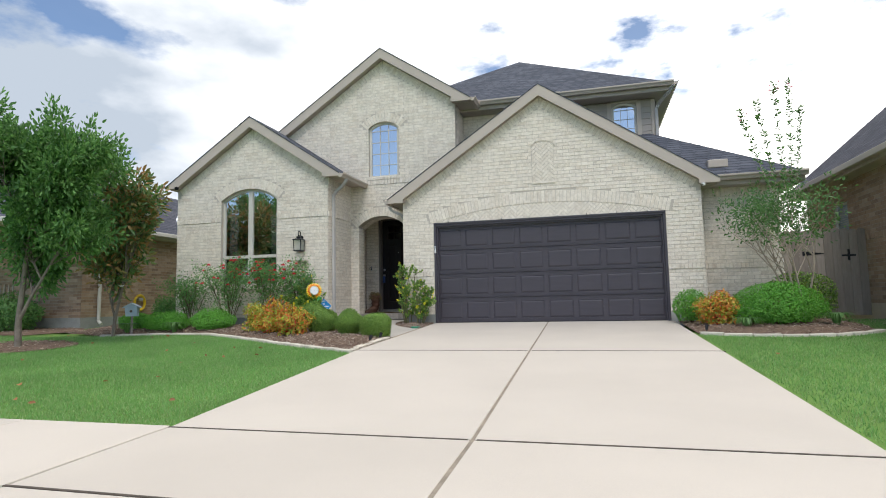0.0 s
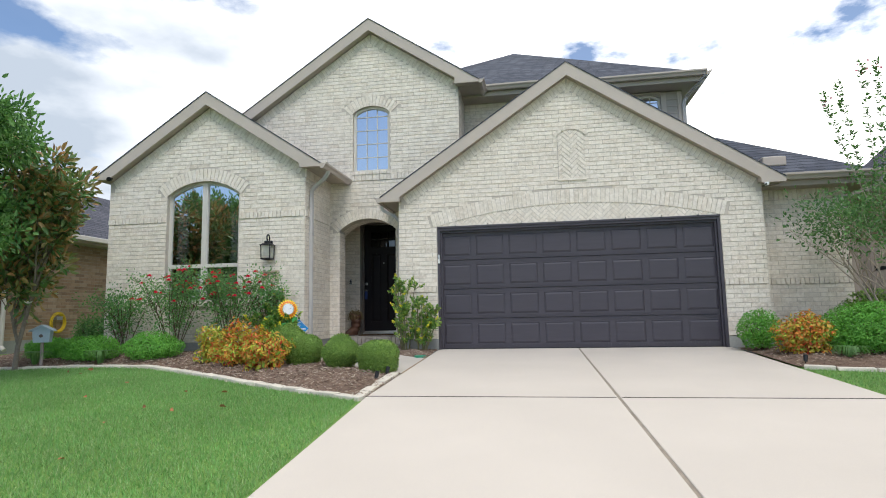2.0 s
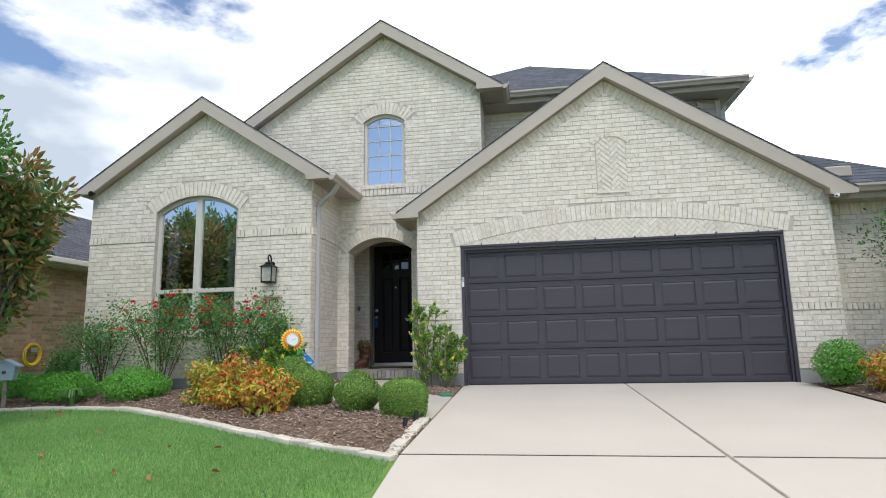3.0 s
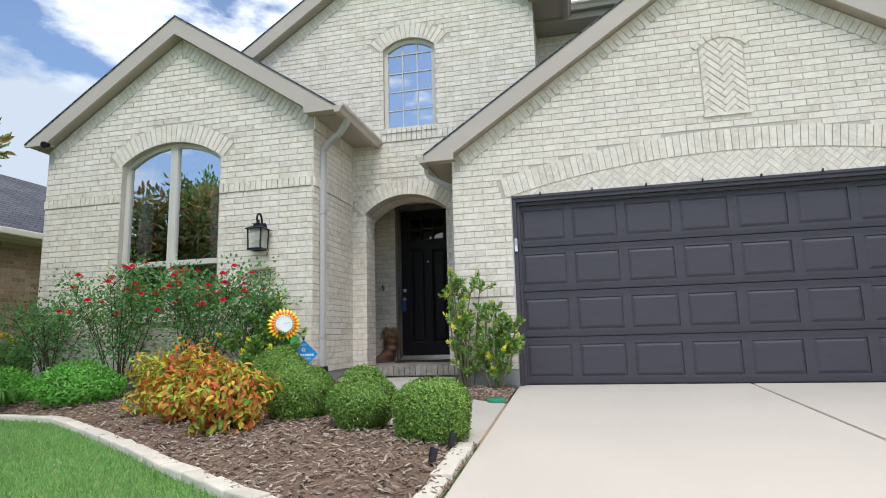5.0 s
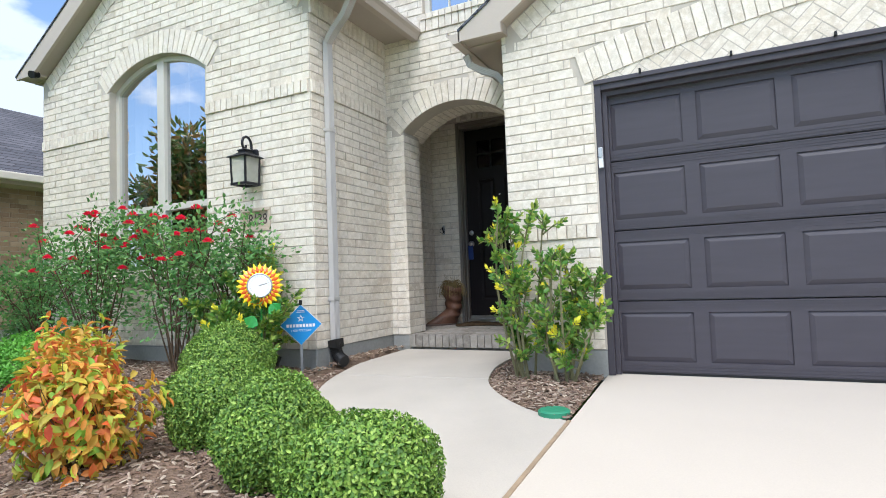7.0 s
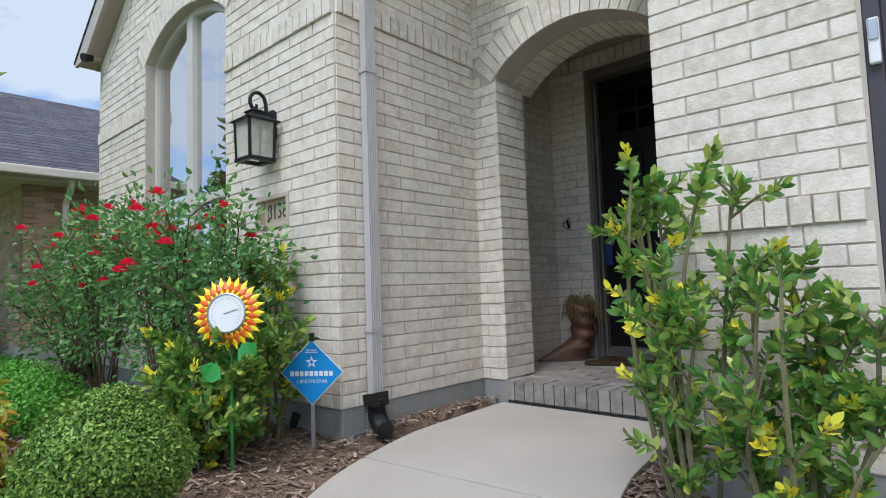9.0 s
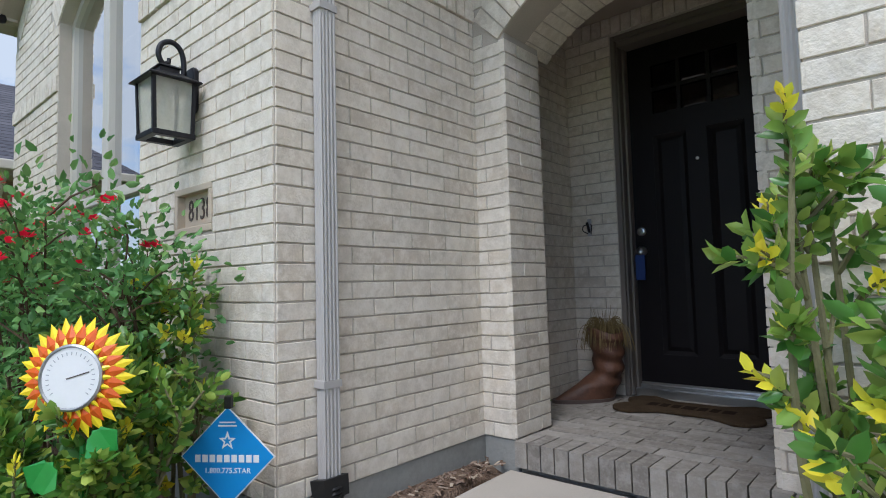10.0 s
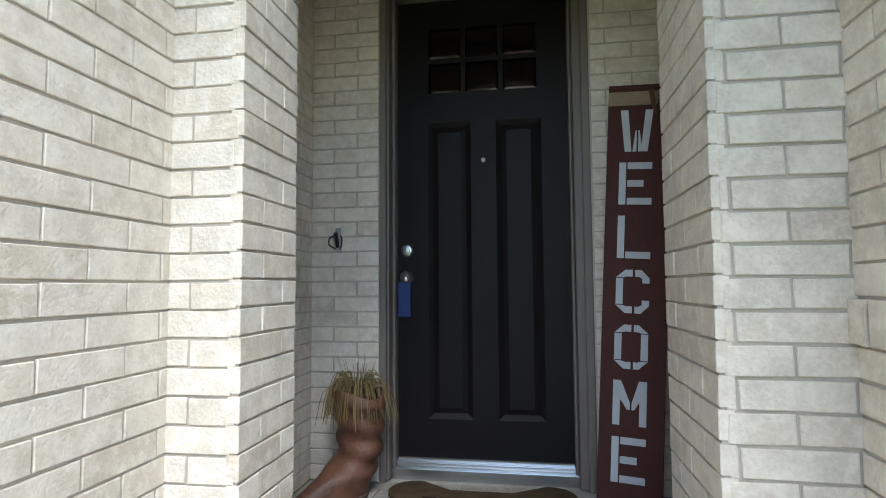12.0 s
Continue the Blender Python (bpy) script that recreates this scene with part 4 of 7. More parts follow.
brick_wall("wall_main_gable", front(AY), -6.2, 0.34, gable(-1.55, 6.73), [arch_hole, up_hole], "tall cream brick gable wall with an arched porch opening", rake=0.19, heads=(), thick=0.22, extra=main_extra, bands=((3.41, 3.545),), pieces=lambda u, z: u > -2.5 and z < 3.6)
brick_wall("wall_main_gable_side", east(0.34 - PROUD), AY + 0.1, 1.9, flat(5.40), [], "cream brick return wall beside the tall gable", base=3.2, thick=0.18, solid=(AY + 0.22, 1.9))
brick_wall("wall_garage_side", west(GX0), -AY, PROUD + JOINT / 2, flat(2.88), [], "cream brick side wall of the garage wing beside the porch", bands=((BASE + 11 * COURSE, BASE + 12 * COURSE + 0.03),), solid=(-AY, -0.2), pieces=lambda u, z: True)
for nm, a, b in (("wall_base_garage_left", (GX0 + 0.004, 0.004, -0.6), (0.0, 0.18, BASE)), ("wall_base_garage_right", (4.98, 0.004, -0.6), (GX1 - 0.004, 0.18, BASE)), ("wall_base_left", (LX0 + 0.004, LY + 0.004, -0.6), (LX1 - 0.004, LY + 0.18, BASE)),
                 ("wall_base_left_side", (LX1 - 0.18, LY + 0.18, -0.6), (LX1 - 0.004, AY + 0.1, BASE)), ("wall_base_porch_left", (LX1 - 0.004, AY + 0.004, -0.6), (-2.24, AY + 0.2, BASE)), ("wall_base_porch_right", (-1.015, AY + 0.004, -0.6), (GX0 + 0.05, AY + 0.2, BASE)),
                 ("wall_base_garage_side", (GX0 + 0.004, 0.18, -0.6), (GX0 + 0.18, AY, BASE)), ("wall_base_right", (GX1 - 0.01, 0.554, -0.6), (7.24, 0.75, BASE))):
    structure(nm, Geo().box(a, b), M_FOUND, "grey concrete foundation edge under the brick", "foundation", bevel=0.01)

# porch: reveals, side walls, back wall, floor and ceiling
PY, PZ = 2.33, 0.20
brick_wall("wall_porch_reveal_left", east(-2.245), AY - PROUD - JOINT / 2, AY + 0.35, flat(2.44), [], "cream brick reveal of the porch arch", thick=0.24, base=PZ, solid=(AY + 0.22, AY + 0.35), pieces=lambda u, z: True)
brick_wall("wall_porch_reveal_right", west(-1.03), -AY - 0.5, -AY + PROUD + JOINT / 2, flat(2.44), [], "cream brick reveal of the porch arch", thick=0.24, base=PZ, solid=(-AY - 0.5, -AY - 0.22), pieces=lambda u, z: True)
soff = Geo()
for i in range(16):
    a, b = arch_hole.x0 + 1.215 * i / 16, arch_hole.x0 + 1.215 * (i + 1) / 16
    za, zb = arch_hole.head(a + 1e-5) + 0.006, arch_hole.head(b - 1e-5) + 0.006
    soff.hexa([(a, AY + 0.2, za), (b, AY + 0.2, zb), (b, AY + 0.5, zb), (a, AY + 0.5, za), (a, AY + 0.2, 3.1), (b, AY + 0.2, 3.1), (b, AY + 0.5, 3.1), (a, AY + 0.5, 3.1)])
structure("wall_porch_arch_soffit", soff, M_MORTAR, "mortared inner side of the porch arch", "wall")
brick_wall("wall_porch_left", east(-2.62), AY + 0.35, PY, flat(2.98), [], "shaded cream brick side wall in the porch", base=PZ, pieces=lambda u, z: True)
brick_wall("wall_porch_right", west(-0.80), -PY, -AY - 0.5, flat(2.98), [], "shaded cream brick side wall in the porch", base=PZ, thick=0.07, pieces=lambda u, z: True)
structure("wall_porch_fill", Geo().box((-2.66, AY + 0.225, 0.1), (-2.485, AY + 0.35, 3.0)).box((-0.80, AY + 0.22, 0.1), (-0.74, PY, 3.0)), M_MORTAR, "mortared wall ends in the porch", "wall")
door_hole = Arch(-2.25, -1.175, 0.1, 2.84, 2.841)
brick_wall("wall_porch_back", front(PY), -2.62, -0.80, flat(2.98), [door_hole], "shaded cream brick wall round the front door", base=PZ, bands=((2.85, 2.98),), pieces=lambda u, z: True)
structure("ceiling_porch", Geo().box((-2.7, AY + 0.2, 2.98), (-0.7, 2.7, 3.04)), M_SOFFIT, "plain taupe porch ceiling", "ceiling")
porch = thing("porch_floor", "brick-paved porch step and floor", "porch", kind="structure")
part("bed", Geo().box((-2.62, 0.96, -0.05), (-0.78, 2.6, PZ - 0.008)), M_PAVER, porch)
pb = {}


def paver(cx, cy, lx, ly, z=PZ, h=0.06):
    key = (round(lx, 3), round(ly, 3), h)
    if key not in pb:
        pb[key] = Geo().box((-lx / 2, -ly / 2, -h), (lx / 2, ly / 2, 0)).mesh("brick")
        pb[key].materials.append(M_PAVER)
    ob = new("brick", pb[key])
    ob.parent = porch
    ob.location = (cx, cy, z + rng.uniform(-0.002, 0.002))


for i in range(19):
    x = -2.235 + 0.079 * i
    if x < -0.80:
        paver(x + 0.04, AY + 0.055, 0.071, 0.20, h=0.13)
for j in range(11):
    for i in range(8):
        x0 = -2.6 + i * 0.254 + (0.127 if j % 2 else 0)
        y0 = AY + 0.165 + j * 0.114
        if x0 + 0.12 < -0.82 and not (y0 < AY + 0.5 and (x0 < -2.24 or x0 + 0.24 > -1.03)):
            paver(x0 + 0.125, y0 + 0.055, 0.246, 0.106)

# right wing, upper storey
brick_wall("wall_right_wing", front(0.55), GX1, 7.25, flat(2.76), [], "cream brick wall of the right wing", bands=((BASE + 11 * COURSE, BASE + 12 * COURSE + 0.03), (2.56, 2.76)))
brick_wall("wall_garage_east", east(GX1), 0.0, 0.55, flat(2.76), [], "cream brick return of the garage wing", solid=(0.2, 0.55))
structure("wall_right_wing_east", Geo().box((7.05, 0.75, -0.4), (7.25, 9, 2.76)), M_MORTAR, "side wall of the right wing", "wall")
brick_wall("wall_upper_brick", front(1.9), 0.34, 2.6, flat(5.45), [], "cream brick upper wall under the eave", base=3.2 + 0.0, bands=((5.25, 5.45),))
upw = Arch(4.14, 4.76, 4.35, 5.44, 5.56)
ub = Geo()
wall_body(ub, front(2.8), 2.6, 5.2, 3.0, flat(5.6), [upw], 0.15)
siding_wall = structure("wall_upper_siding", ub, M_SIDING, "taupe lap siding on the upper storey", "wall")
for i in range(16):
    z = 3.0 + i * 0.16
    g = Geo()
    for a, b in (((2.6, 4.03), (4.87, 5.2)) if z > 4.1 else ((2.6, 5.2),)):
        g.hexa([(a, 2.775, z), (b, 2.775, z), (b, 2.8, z), (a, 2.8, z), (a, 2.79, z + 0.165), (b, 2.79, z + 0.165), (b, 2.8, z + 0.165), (a, 2.8, z + 0.165)])
    part("lap_board", g, M_SIDING, siding_wall)
structure("wall_upper_side", Geo().box((5.05, 2.95, 3.0), (5.2, 10, 5.6)).box((2.5, 2.1, 3.0), (2.65, 2.8, 5.5)), M_SIDING, "taupe side wall of the upper storey", "wall")
structure("trim_upper_corner", Geo().box((5.12, 2.76, 3.6), (5.22, 2.9, 5.58)), M_TRIM, "taupe corner board", "trim", bevel=0.006)
structure("wall_house_rear", Geo().box((-6.6, 10.0, -0.4), (7.2, 10.2, 3.2)).box((-6.6, 3.4, -0.4), (-6.4, 10, 3.2)), M_MORTAR, "rear walls that close the house", "wall")

# ---- roofs ----
SL = 2 / 3


def gable_roof(name, au, az, u0, u1, yf, y1, zb, wall0, wall1, wy, label, left_return=True, right_return=True):
    """Roof planes over a gable that faces the street, with rake boards, closed eaves and shingles. zb: underside of the eave."""
    top = lambda u: az - abs(u - au) * SL
    ro = Geo()
    for a, b in ((u0, au), (au, u1)):
        za, zb_ = top(a), top(b)
        ro.hexa([(a, yf - 0.012, za), (b, yf - 0.012, zb_), (b, y1, zb_), (a, y1, za), (a, yf - 0.012, za + 0.02), (b, yf - 0.012, zb_ + 0.02), (b, y1, zb_ + 0.02), (a, y1, za + 0.02)])
    r = structure(name, ro, M_ROOF, label, "roof")
    for sgn, ue, wl_, ret in ((1, u0, wall0, left_return), (-1, u1, wall1, right_return)):
        k = wl_ + sgn * 0.05
        low = 0.25
        if ret:
            poly = [(ue, zb), (k, zb), (k, top(k) - low), (au, az - low), (au, az), (ue, top(ue))]
        else:
            poly = [(ue, top(ue) - low), (au, az - low), (au, az), (ue, top(ue))]
        fr = front(0)
        part("rake_board", Geo().prism(poly, fr, -(yf + 0.035), -yf), M_TRIM, r, "taupe painted rake board")
        inner = [(u, w + (0.02 if i < len(poly) - 2 else -0.01)) for i, (u, w) in enumerate(poly)]
        part("soffit", Geo().prism(inner, fr, -(wy + 0.02), -(yf + 0.035)), M_SOFFIT, r)
        if ret:
            eave = [(ue + sgn * 0.01, zb + 0.01), (wl_ + sgn * 0.02, zb + 0.01), (wl_ + sgn * 0.02, top(wl_) - 0.01), (ue + sgn * 0.01, top(ue) - 0.01)]
            part("eave_box", Geo().prism(eave, fr, -y1, -(wy + 0.02)), M_SOFFIT, r)
    return r


gable_roof("roof_garage", 2.48, 5.20, -1.06, 6.02, -0.17, 5.0, 2.76, GX0, GX1, 0.0, "dark grey shingle roof over the garage gable")
gable_roof("roof_left_wing", -4.455, 5.06, -6.86, -2.08, -0.56, 3.2, 3.43, LX0, LX1, LY, "dark grey shingle roof over the left gable")
gable_roof("roof_main", -1.55, 6.965, -6.9, 0.79, 0.74, 6.8, 5.36, -6.0, 0.34, AY, "dark grey shingle roof over the tall gable", left_return=False)


def hip_roof(name, x0, x1, y0, y1, z, label, drop=0.18, peak=None):
    w = min(x1 - x0, y1 - y0) / 2
    zr = z + w * SL
    if x1 - x0 >= y1 - y0:
        a, b = (x0 + w, (y0 + y1) / 2, zr), (x1 - w, (y0 + y1) / 2, zr)
        fs = [(0, 1, 5, 4), (1, 2, 5), (2, 3, 4, 5), (3, 0, 4)]
    else:
        a, b = ((x0 + x1) / 2, y0 + w, zr), ((x0 + x1) / 2, y1 - w, zr)
        fs = [(0, 1, 4), (1, 2, 5, 4), (2, 3, 5), (3, 0, 4, 5)]
    g = Geo().add([(x0, y0, z), (x1, y0, z), (x1, y1, z), (x0, y1, z), a, b], fs + [(3, 2, 1, 0)])
    r = structure(name, g, M_ROOF, label, "roof")
    part("soffit", Geo().box((x0 + 0.03, y0 + 0.03, z - drop), (x1 - 0.03, y1 - 0.03, z - 0.002)), M_SOFFIT, r)
    return r


hip_roof("roof_upper", -2.9, 5.62, 2.3, 10.8, 5.80, "dark grey hipped shingle roof of the upper storey")
hip_roof("roof_upper_low", 0.05, 2.9, 1.45, 4.5, 5.50, "dark grey shingle eave beside the tall gable")
hip_roof("roof_right_wing", 0.6, 7.68, 0.16, 9.0, 2.93, "dark grey hipped shingle roof of the right wing")


def gutter(name, a, b, out_dir, label="taupe metal eave gutter", w=0.12, h=0.11):
    """An ogee gutter from a to b (upper back edge); out_dir: the side on which it hangs."""
    a, b, o = Vector(a), Vector(b), Vector(out_dir).normalized()
    prof = [(0.0, 0.0), (0.0, -h), (w * 0.55, -h), (w * 0.75, -h * 0.55), (w, -h * 0.3), (w, 0.0), (w - 0.012, 0.0), (w - 0.012, -h * 0.25), (0.012, -h * 0.25), (0.012, 0.0)]
    g = Geo()
    n = len(prof)
    g.v = [tuple(p + o * u + Vector((0, 0, v))) for p in (a, b) for u, v in prof]
    g.f = [tuple(range(n)), tuple(range(2 * n - 1, n - 1, -1))] + [(i, n + i, n + (i + 1) % n, (i + 1) % n) for i in range(n)]
    return tagged(part(name, g, M_TRIM, None, label), category="gutter", kind="structure")


gutter("gutter_left_wing", (-2.09, -0.57, 3.50), (-2.09, 0.92, 3.50), (1, 0, 0))
gutter("gutter_garage", (-1.05, -0.17, 2.86), (-1.05, 0.92, 2.86), (-1, 0, 0))
gutter("gutter_upper", (-0.4, 2.3, 5.83), (5.62, 2.3, 5.83), (0, -1, 0))
gutter("gutter_upper_low", (0.05, 1.45, 5.53), (2.9, 1.45, 5.53), (0, -1, 0))
gutter("gutter_right_wing", (6.02, 0.16, 2.95), (7.68, 0.16, 2.95), (0, -1, 0))
gutter("gutter_main", (0.78, 0.76, 5.45), (0.78, 2.5, 5.45), (1, 0, 0))
gutter("gutter_upper_side", (5.62, 2.25, 5.83), (5.62, 9, 5.83), (1, 0, 0))


def downspout(name, pts, label, w=0.075, d=0.055, bottom=True):
    """A fluted square pipe along a line."""
    t = thing(name, label, "downspout", kind="structure")
    P = [Vector(p) for p in pts]
    prof = []
    for k in range(17):
        u = -w / 2 + w * k / 16
        prof.append((u, -d / 2 + (0.004 if k % 4 in (2, 3) else 0)))
    prof += [(w / 2 - 0.003 * (k % 2), -d / 2 + d * k / 8) for k in range(1, 9)]
    prof += [(w / 2 - w * k / 16, d / 2 - (0.004 if k % 4 in (2, 3) else 0)) for k in range(1, 17)]
    prof += [(-w / 2 + 0.003 * (k % 2), d / 2 - d * k / 8) for k in range(1, 8)]
    g, n = Geo(), len(prof)
    axis = Vector(DS_SIDE)
    rings = []
    for i, p in enumerate(P):
        dr = (P[min(i + 1, len(P) - 1)] - P[max(i - 1, 0)]).normalized()
        s = (axis - dr * axis.dot(dr)).normalized()
        o = dr.cross(s)
        rings.append([p + s * u + o * v for u, v in prof])
    g.v = [tuple(q) for ring_ in rings for q in ring_]
    g.f = [(i * n + k, i * n + (k + 1) % n, (i + 1) * n + (k + 1) % n, (i + 1) * n + k) for i in range(len(P) - 1) for k in range(n)]
    g.f += [tuple(range(n)), tuple(range(len(P) * n - 1, (len(P) - 1) * n - 1, -1))]
    part("pipe", g, M_SPOUT, t)
    return t


DS_SIDE = (0, 1, 0)
X = LX1 + 0.045
ds = downspout("downspout", [(-2.03, -0.30, 3.40), (-2.05, -0.28, 3.34), (-2.15, -0.24, 3.24), (-2.30, -0.19, 3.16), (X, -0.165, 3.05), (X, -0.165, 2.9), (X, -0.165, 0.17)], "fluted taupe metal downspout on the cream brick corner")
for z in (0.62, 2.2):
    part("strap", Geo().box((LX1 + 0.004, -0.21, z), (X + 0.032, -0.12, z + 0.03)), M_SPOUT, ds)
XG = GX0 - 0.045
dg = downspout("downspout", [(-1.10, 0.10, 2.74), (-1.08, 0.12, 2.66), (-0.98, 0.16, 2.60), (-0.86, 0.2, 2.55), (XG, 0.22, 2.44), (XG, 0.22, 2.3), (XG, 0.22, 0.12)], "fluted taupe metal downspout beside the porch")
DS_SIDE = (1, 0, 0)
downspout("downspout", [(5.62, 2.24, 5.72), (5.5, 2.4, 5.58), (5.3, 2.72, 5.42), (5.24, 2.74, 5.3), (5.24, 2.74, 3.9)], "taupe downspout at the upper corner")
elbow = thing("drain_elbow", "black corrugated plastic drain elbow under the downspout", "drain pipe")
ep = [(X, -0.165, 0.23), (X + 0.005, -0.165, 0.17), (X + 0.03, -0.175, 0.12), (X + 0.08, -0.195, 0.085), (X + 0.13, -0.215, 0.07)]
cv = curve(ep, 6)
part("hose", Geo().tube(cv, [0.052 + (0.006 if i % 2 else -0.002) for i in range(len(cv))], 12), M_PLASTIC, elbow)
part("adapter", Geo().hexa([(X - 0.05, -0.225, 0.19), (X + 0.05, -0.225, 0.19), (X + 0.05, -0.105, 0.19), (X - 0.05, -0.105, 0.19), (X - 0.055, -0.235, 0.25), (X + 0.045, -0.225, 0.27), (X + 0.045, -0.105, 0.27), (X - 0.05, -0.105, 0.25)]), M_PLASTIC, elbow)


# ---- garage door ----
gd = thing("garage_door", "closed dark brown sectional garage door with raised panels", "garage door", kind="structure")
GY = 0.10
part("casing", Geo().box((0.0, 0.0 + 0.005, 0.0), (0.05, 0.14, 2.262)).box((4.93, 0.005, 0.0), (4.98, 0.14, 2.262)).box((0.05, 0.005, 2.19), (4.93, 0.14, 2.262)).box((0.0, -0.012, 2.235), (4.98, 0.005, 2.27)), M_GARAGE, gd, bevel=0.004)
part("stop", Geo().box((0.05, 0.05, 0.0), (0.085, 0.10, 2.19)).box((4.895, 0.05, 0.0), (4.93, 0.10, 2.19)).box((0.085, 0.05, 2.15), (4.895, 0.10, 2.19)), M_GARAGE, gd, bevel=0.003)
SH = 2.17 / 4
for r_ in range(4):
    z0, z1 = 0.012 + r_ * SH, 0.012 + (r_ + 1) * SH - 0.006
    s_ = part("section", Geo().box((0.05, GY + 0.012, z0), (4.93, GY + 0.05, z1)), M_GARAGE, gd)
    # rails and stiles stand a little proud round the pressed panels
    pw = 4.88 / 8
    f_ = Geo().box((0.05, GY, z0 + 0.004), (4.93, GY + 0.013, z0 + 0.085)).box((0.05, GY, z1 - 0.085), (4.93, GY + 0.013, z1 - 0.002))
    for i in range(9):
        xc = 0.05 + pw * i
        f_.box((max(xc - 0.05, 0.05), GY, z0 + 0.085), (min(xc + 0.05, 4.93), GY + 0.013, z1 - 0.085))
    for k in range(3):
        f_.box((0.05, GY - 0.003, z1 - 0.012 - k * 0.02), (4.93, GY + 0.001, z1 - 0.004 - k * 0.02))
        f_.box((0.05, GY - 0.003, z0 + 0.012 + k * 0.02), (4.93, GY + 0.001, z0 + 0.020 + k * 0.02))
    part("rails", f_, M_GARAGE, s_)
    for i in range(8):
        x0, x1 = 0.05 + pw * i + 0.05, 0.05 + pw * (i + 1) - 0.05
        a, b, e = z0 + 0.085, z1 - 0.085, 0.035
        p_ = Geo().add([(x0, GY + 0.012, a), (x1, GY + 0.012, a), (x1, GY + 0.012, b), (x0, GY + 0.012, b), (x0 + e, GY + 0.001, a + e), (x1 - e, GY + 0.001, a + e), (x1 - e, GY + 0.001, b - e), (x0 + e, GY + 0.001, b - e)],
                       [(4, 5, 6, 7), (0, 1, 5, 4), (1, 2, 6, 5), (2, 3, 7, 6), (3, 0, 4, 7)])
        part("panel", p_, M_GARAGE, s_, flip=False)
part("bottom_seal", Geo().box((0.05, GY + 0.004, 0.0), (4.93, GY + 0.05, 0.014)), M_PLASTIC, gd)
hook = Geo().box((-0.008, -0.03, 0.0), (0.008, 0.0, 0.03))
hk = tagged(part("light_clip", hook, M_PLASTIC, None, "small black clip on the garage door head", bevel=0.003), category="clip", group="clips over the garage door")
hk.location = (0.35, -0.012, 2.262)
for i in range(1, 8):
    copy_thing(hk, pose(0.35 + i * 0.61, -0.012, 2.262))
key = thing("garage_keypad", "small pale plastic keypad on the garage door casing", "keypad")
part("case", Geo().box((0.012, -0.022, 1.58), (0.046, 0.005, 1.74)), M_WHITE, key, bevel=0.006)
part("cover", Geo().box((0.015, -0.028, 1.66), (0.043, -0.02, 1.735)), M_GALV, key, bevel=0.003)
# unseen sheet added behind the door, grey for the dark garage
structure("wall_garage_inner", Geo().box((-0.1, 0.3, -0.3), (5.1, 0.34, 2.6)), M_ROOM, "plain grey sheet added behind the garage door", "wall")


# ---- windows ----
def arched_window(name, arch, y, label, glass, mull=True, rail=None, cols=3, rows=4, depth=1.4, muntin=0.012, grid=0.034):
    """A framed window in an arched opening; y: the face of its frame."""
    w = thing(name, label, "window", kind="structure")
    fr = front(y)
    o, i_ = arch.outline(0.0, 24), arch.outline(0.055, 24)
    g, n = Geo(), len(o)
    g.v = [fr(u, z, d) for d in (0, -0.06) for ring_ in (o, i_) for u, z in ring_]
    for k in range(n):
        j = (k + 1) % n
        g.f += [(k, j, n + j, n + k), (2 * n + k, 3 * n + k, 3 * n + j, 2 * n + j), (n + k, n + j, 3 * n + j, 3 * n + k), (k, 2 * n + k, 2 * n + j, j)]
    part("window_frame", g, M_FRAME, w)
    cx = arch.cx
    if mull:
        part("mullion", Geo().box((cx - 0.055, y - 0.012, arch.bottom + 0.05), (cx + 0.055, y + 0.05, arch.top - 0.04)), M_FRAME, w, bevel=0.004)
    if rail:
        part("rail", Geo().box((arch.x0 + 0.05, y - 0.008, rail - 0.035), (arch.x1 - 0.05, y + 0.05, rail + 0.035)), M_FRAME, w, bevel=0.004)
    me = part("pane", Geo().add([fr(u, z, -0.03) for u, z in arch.outline(0.05, 24)], [tuple(range(n))]), glass, w)
    me.visible_shadow = False
    zb, zt = (rail or arch.bottom) + 0.03, arch.top
    spans = ((arch.x0 + 0.055, cx - 0.055), (cx + 0.055, arch.x1 - 0.055)) if mull else ((arch.x0 + 0.055, arch.x1 - 0.055),)
    for a, b in spans:
        for c in range(1, cols):
            u = a + (b - a) * c / cols
            part("muntin", Geo().box((u - muntin / 2, y + grid, zb), (u + muntin / 2, y + grid + 0.014, arch.head(u) - 0.05)), M_FRAME, w)
        for r_ in range(1, rows):
            z = zb + (arch.spring - zb) * r_ / (rows - 1 + 0.25)
            part("muntin", Geo().box((a, y + grid + 0.001, z - muntin / 2), (b, y + grid + 0.013, z + muntin / 2)), M_FRAME, w)
    # a closed box added behind; its grey stands in for an unlit room
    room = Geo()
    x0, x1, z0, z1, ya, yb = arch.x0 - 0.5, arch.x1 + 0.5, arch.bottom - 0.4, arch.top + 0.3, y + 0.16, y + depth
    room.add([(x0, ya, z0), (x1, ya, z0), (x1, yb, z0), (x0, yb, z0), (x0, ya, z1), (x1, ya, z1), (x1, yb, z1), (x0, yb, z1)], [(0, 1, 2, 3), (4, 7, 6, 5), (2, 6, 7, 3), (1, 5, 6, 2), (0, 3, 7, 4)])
    structure("wall_room_" + name, room, M_ROOM, "plain grey box added behind the window for the dim room", "wall", flip=False)
    return w


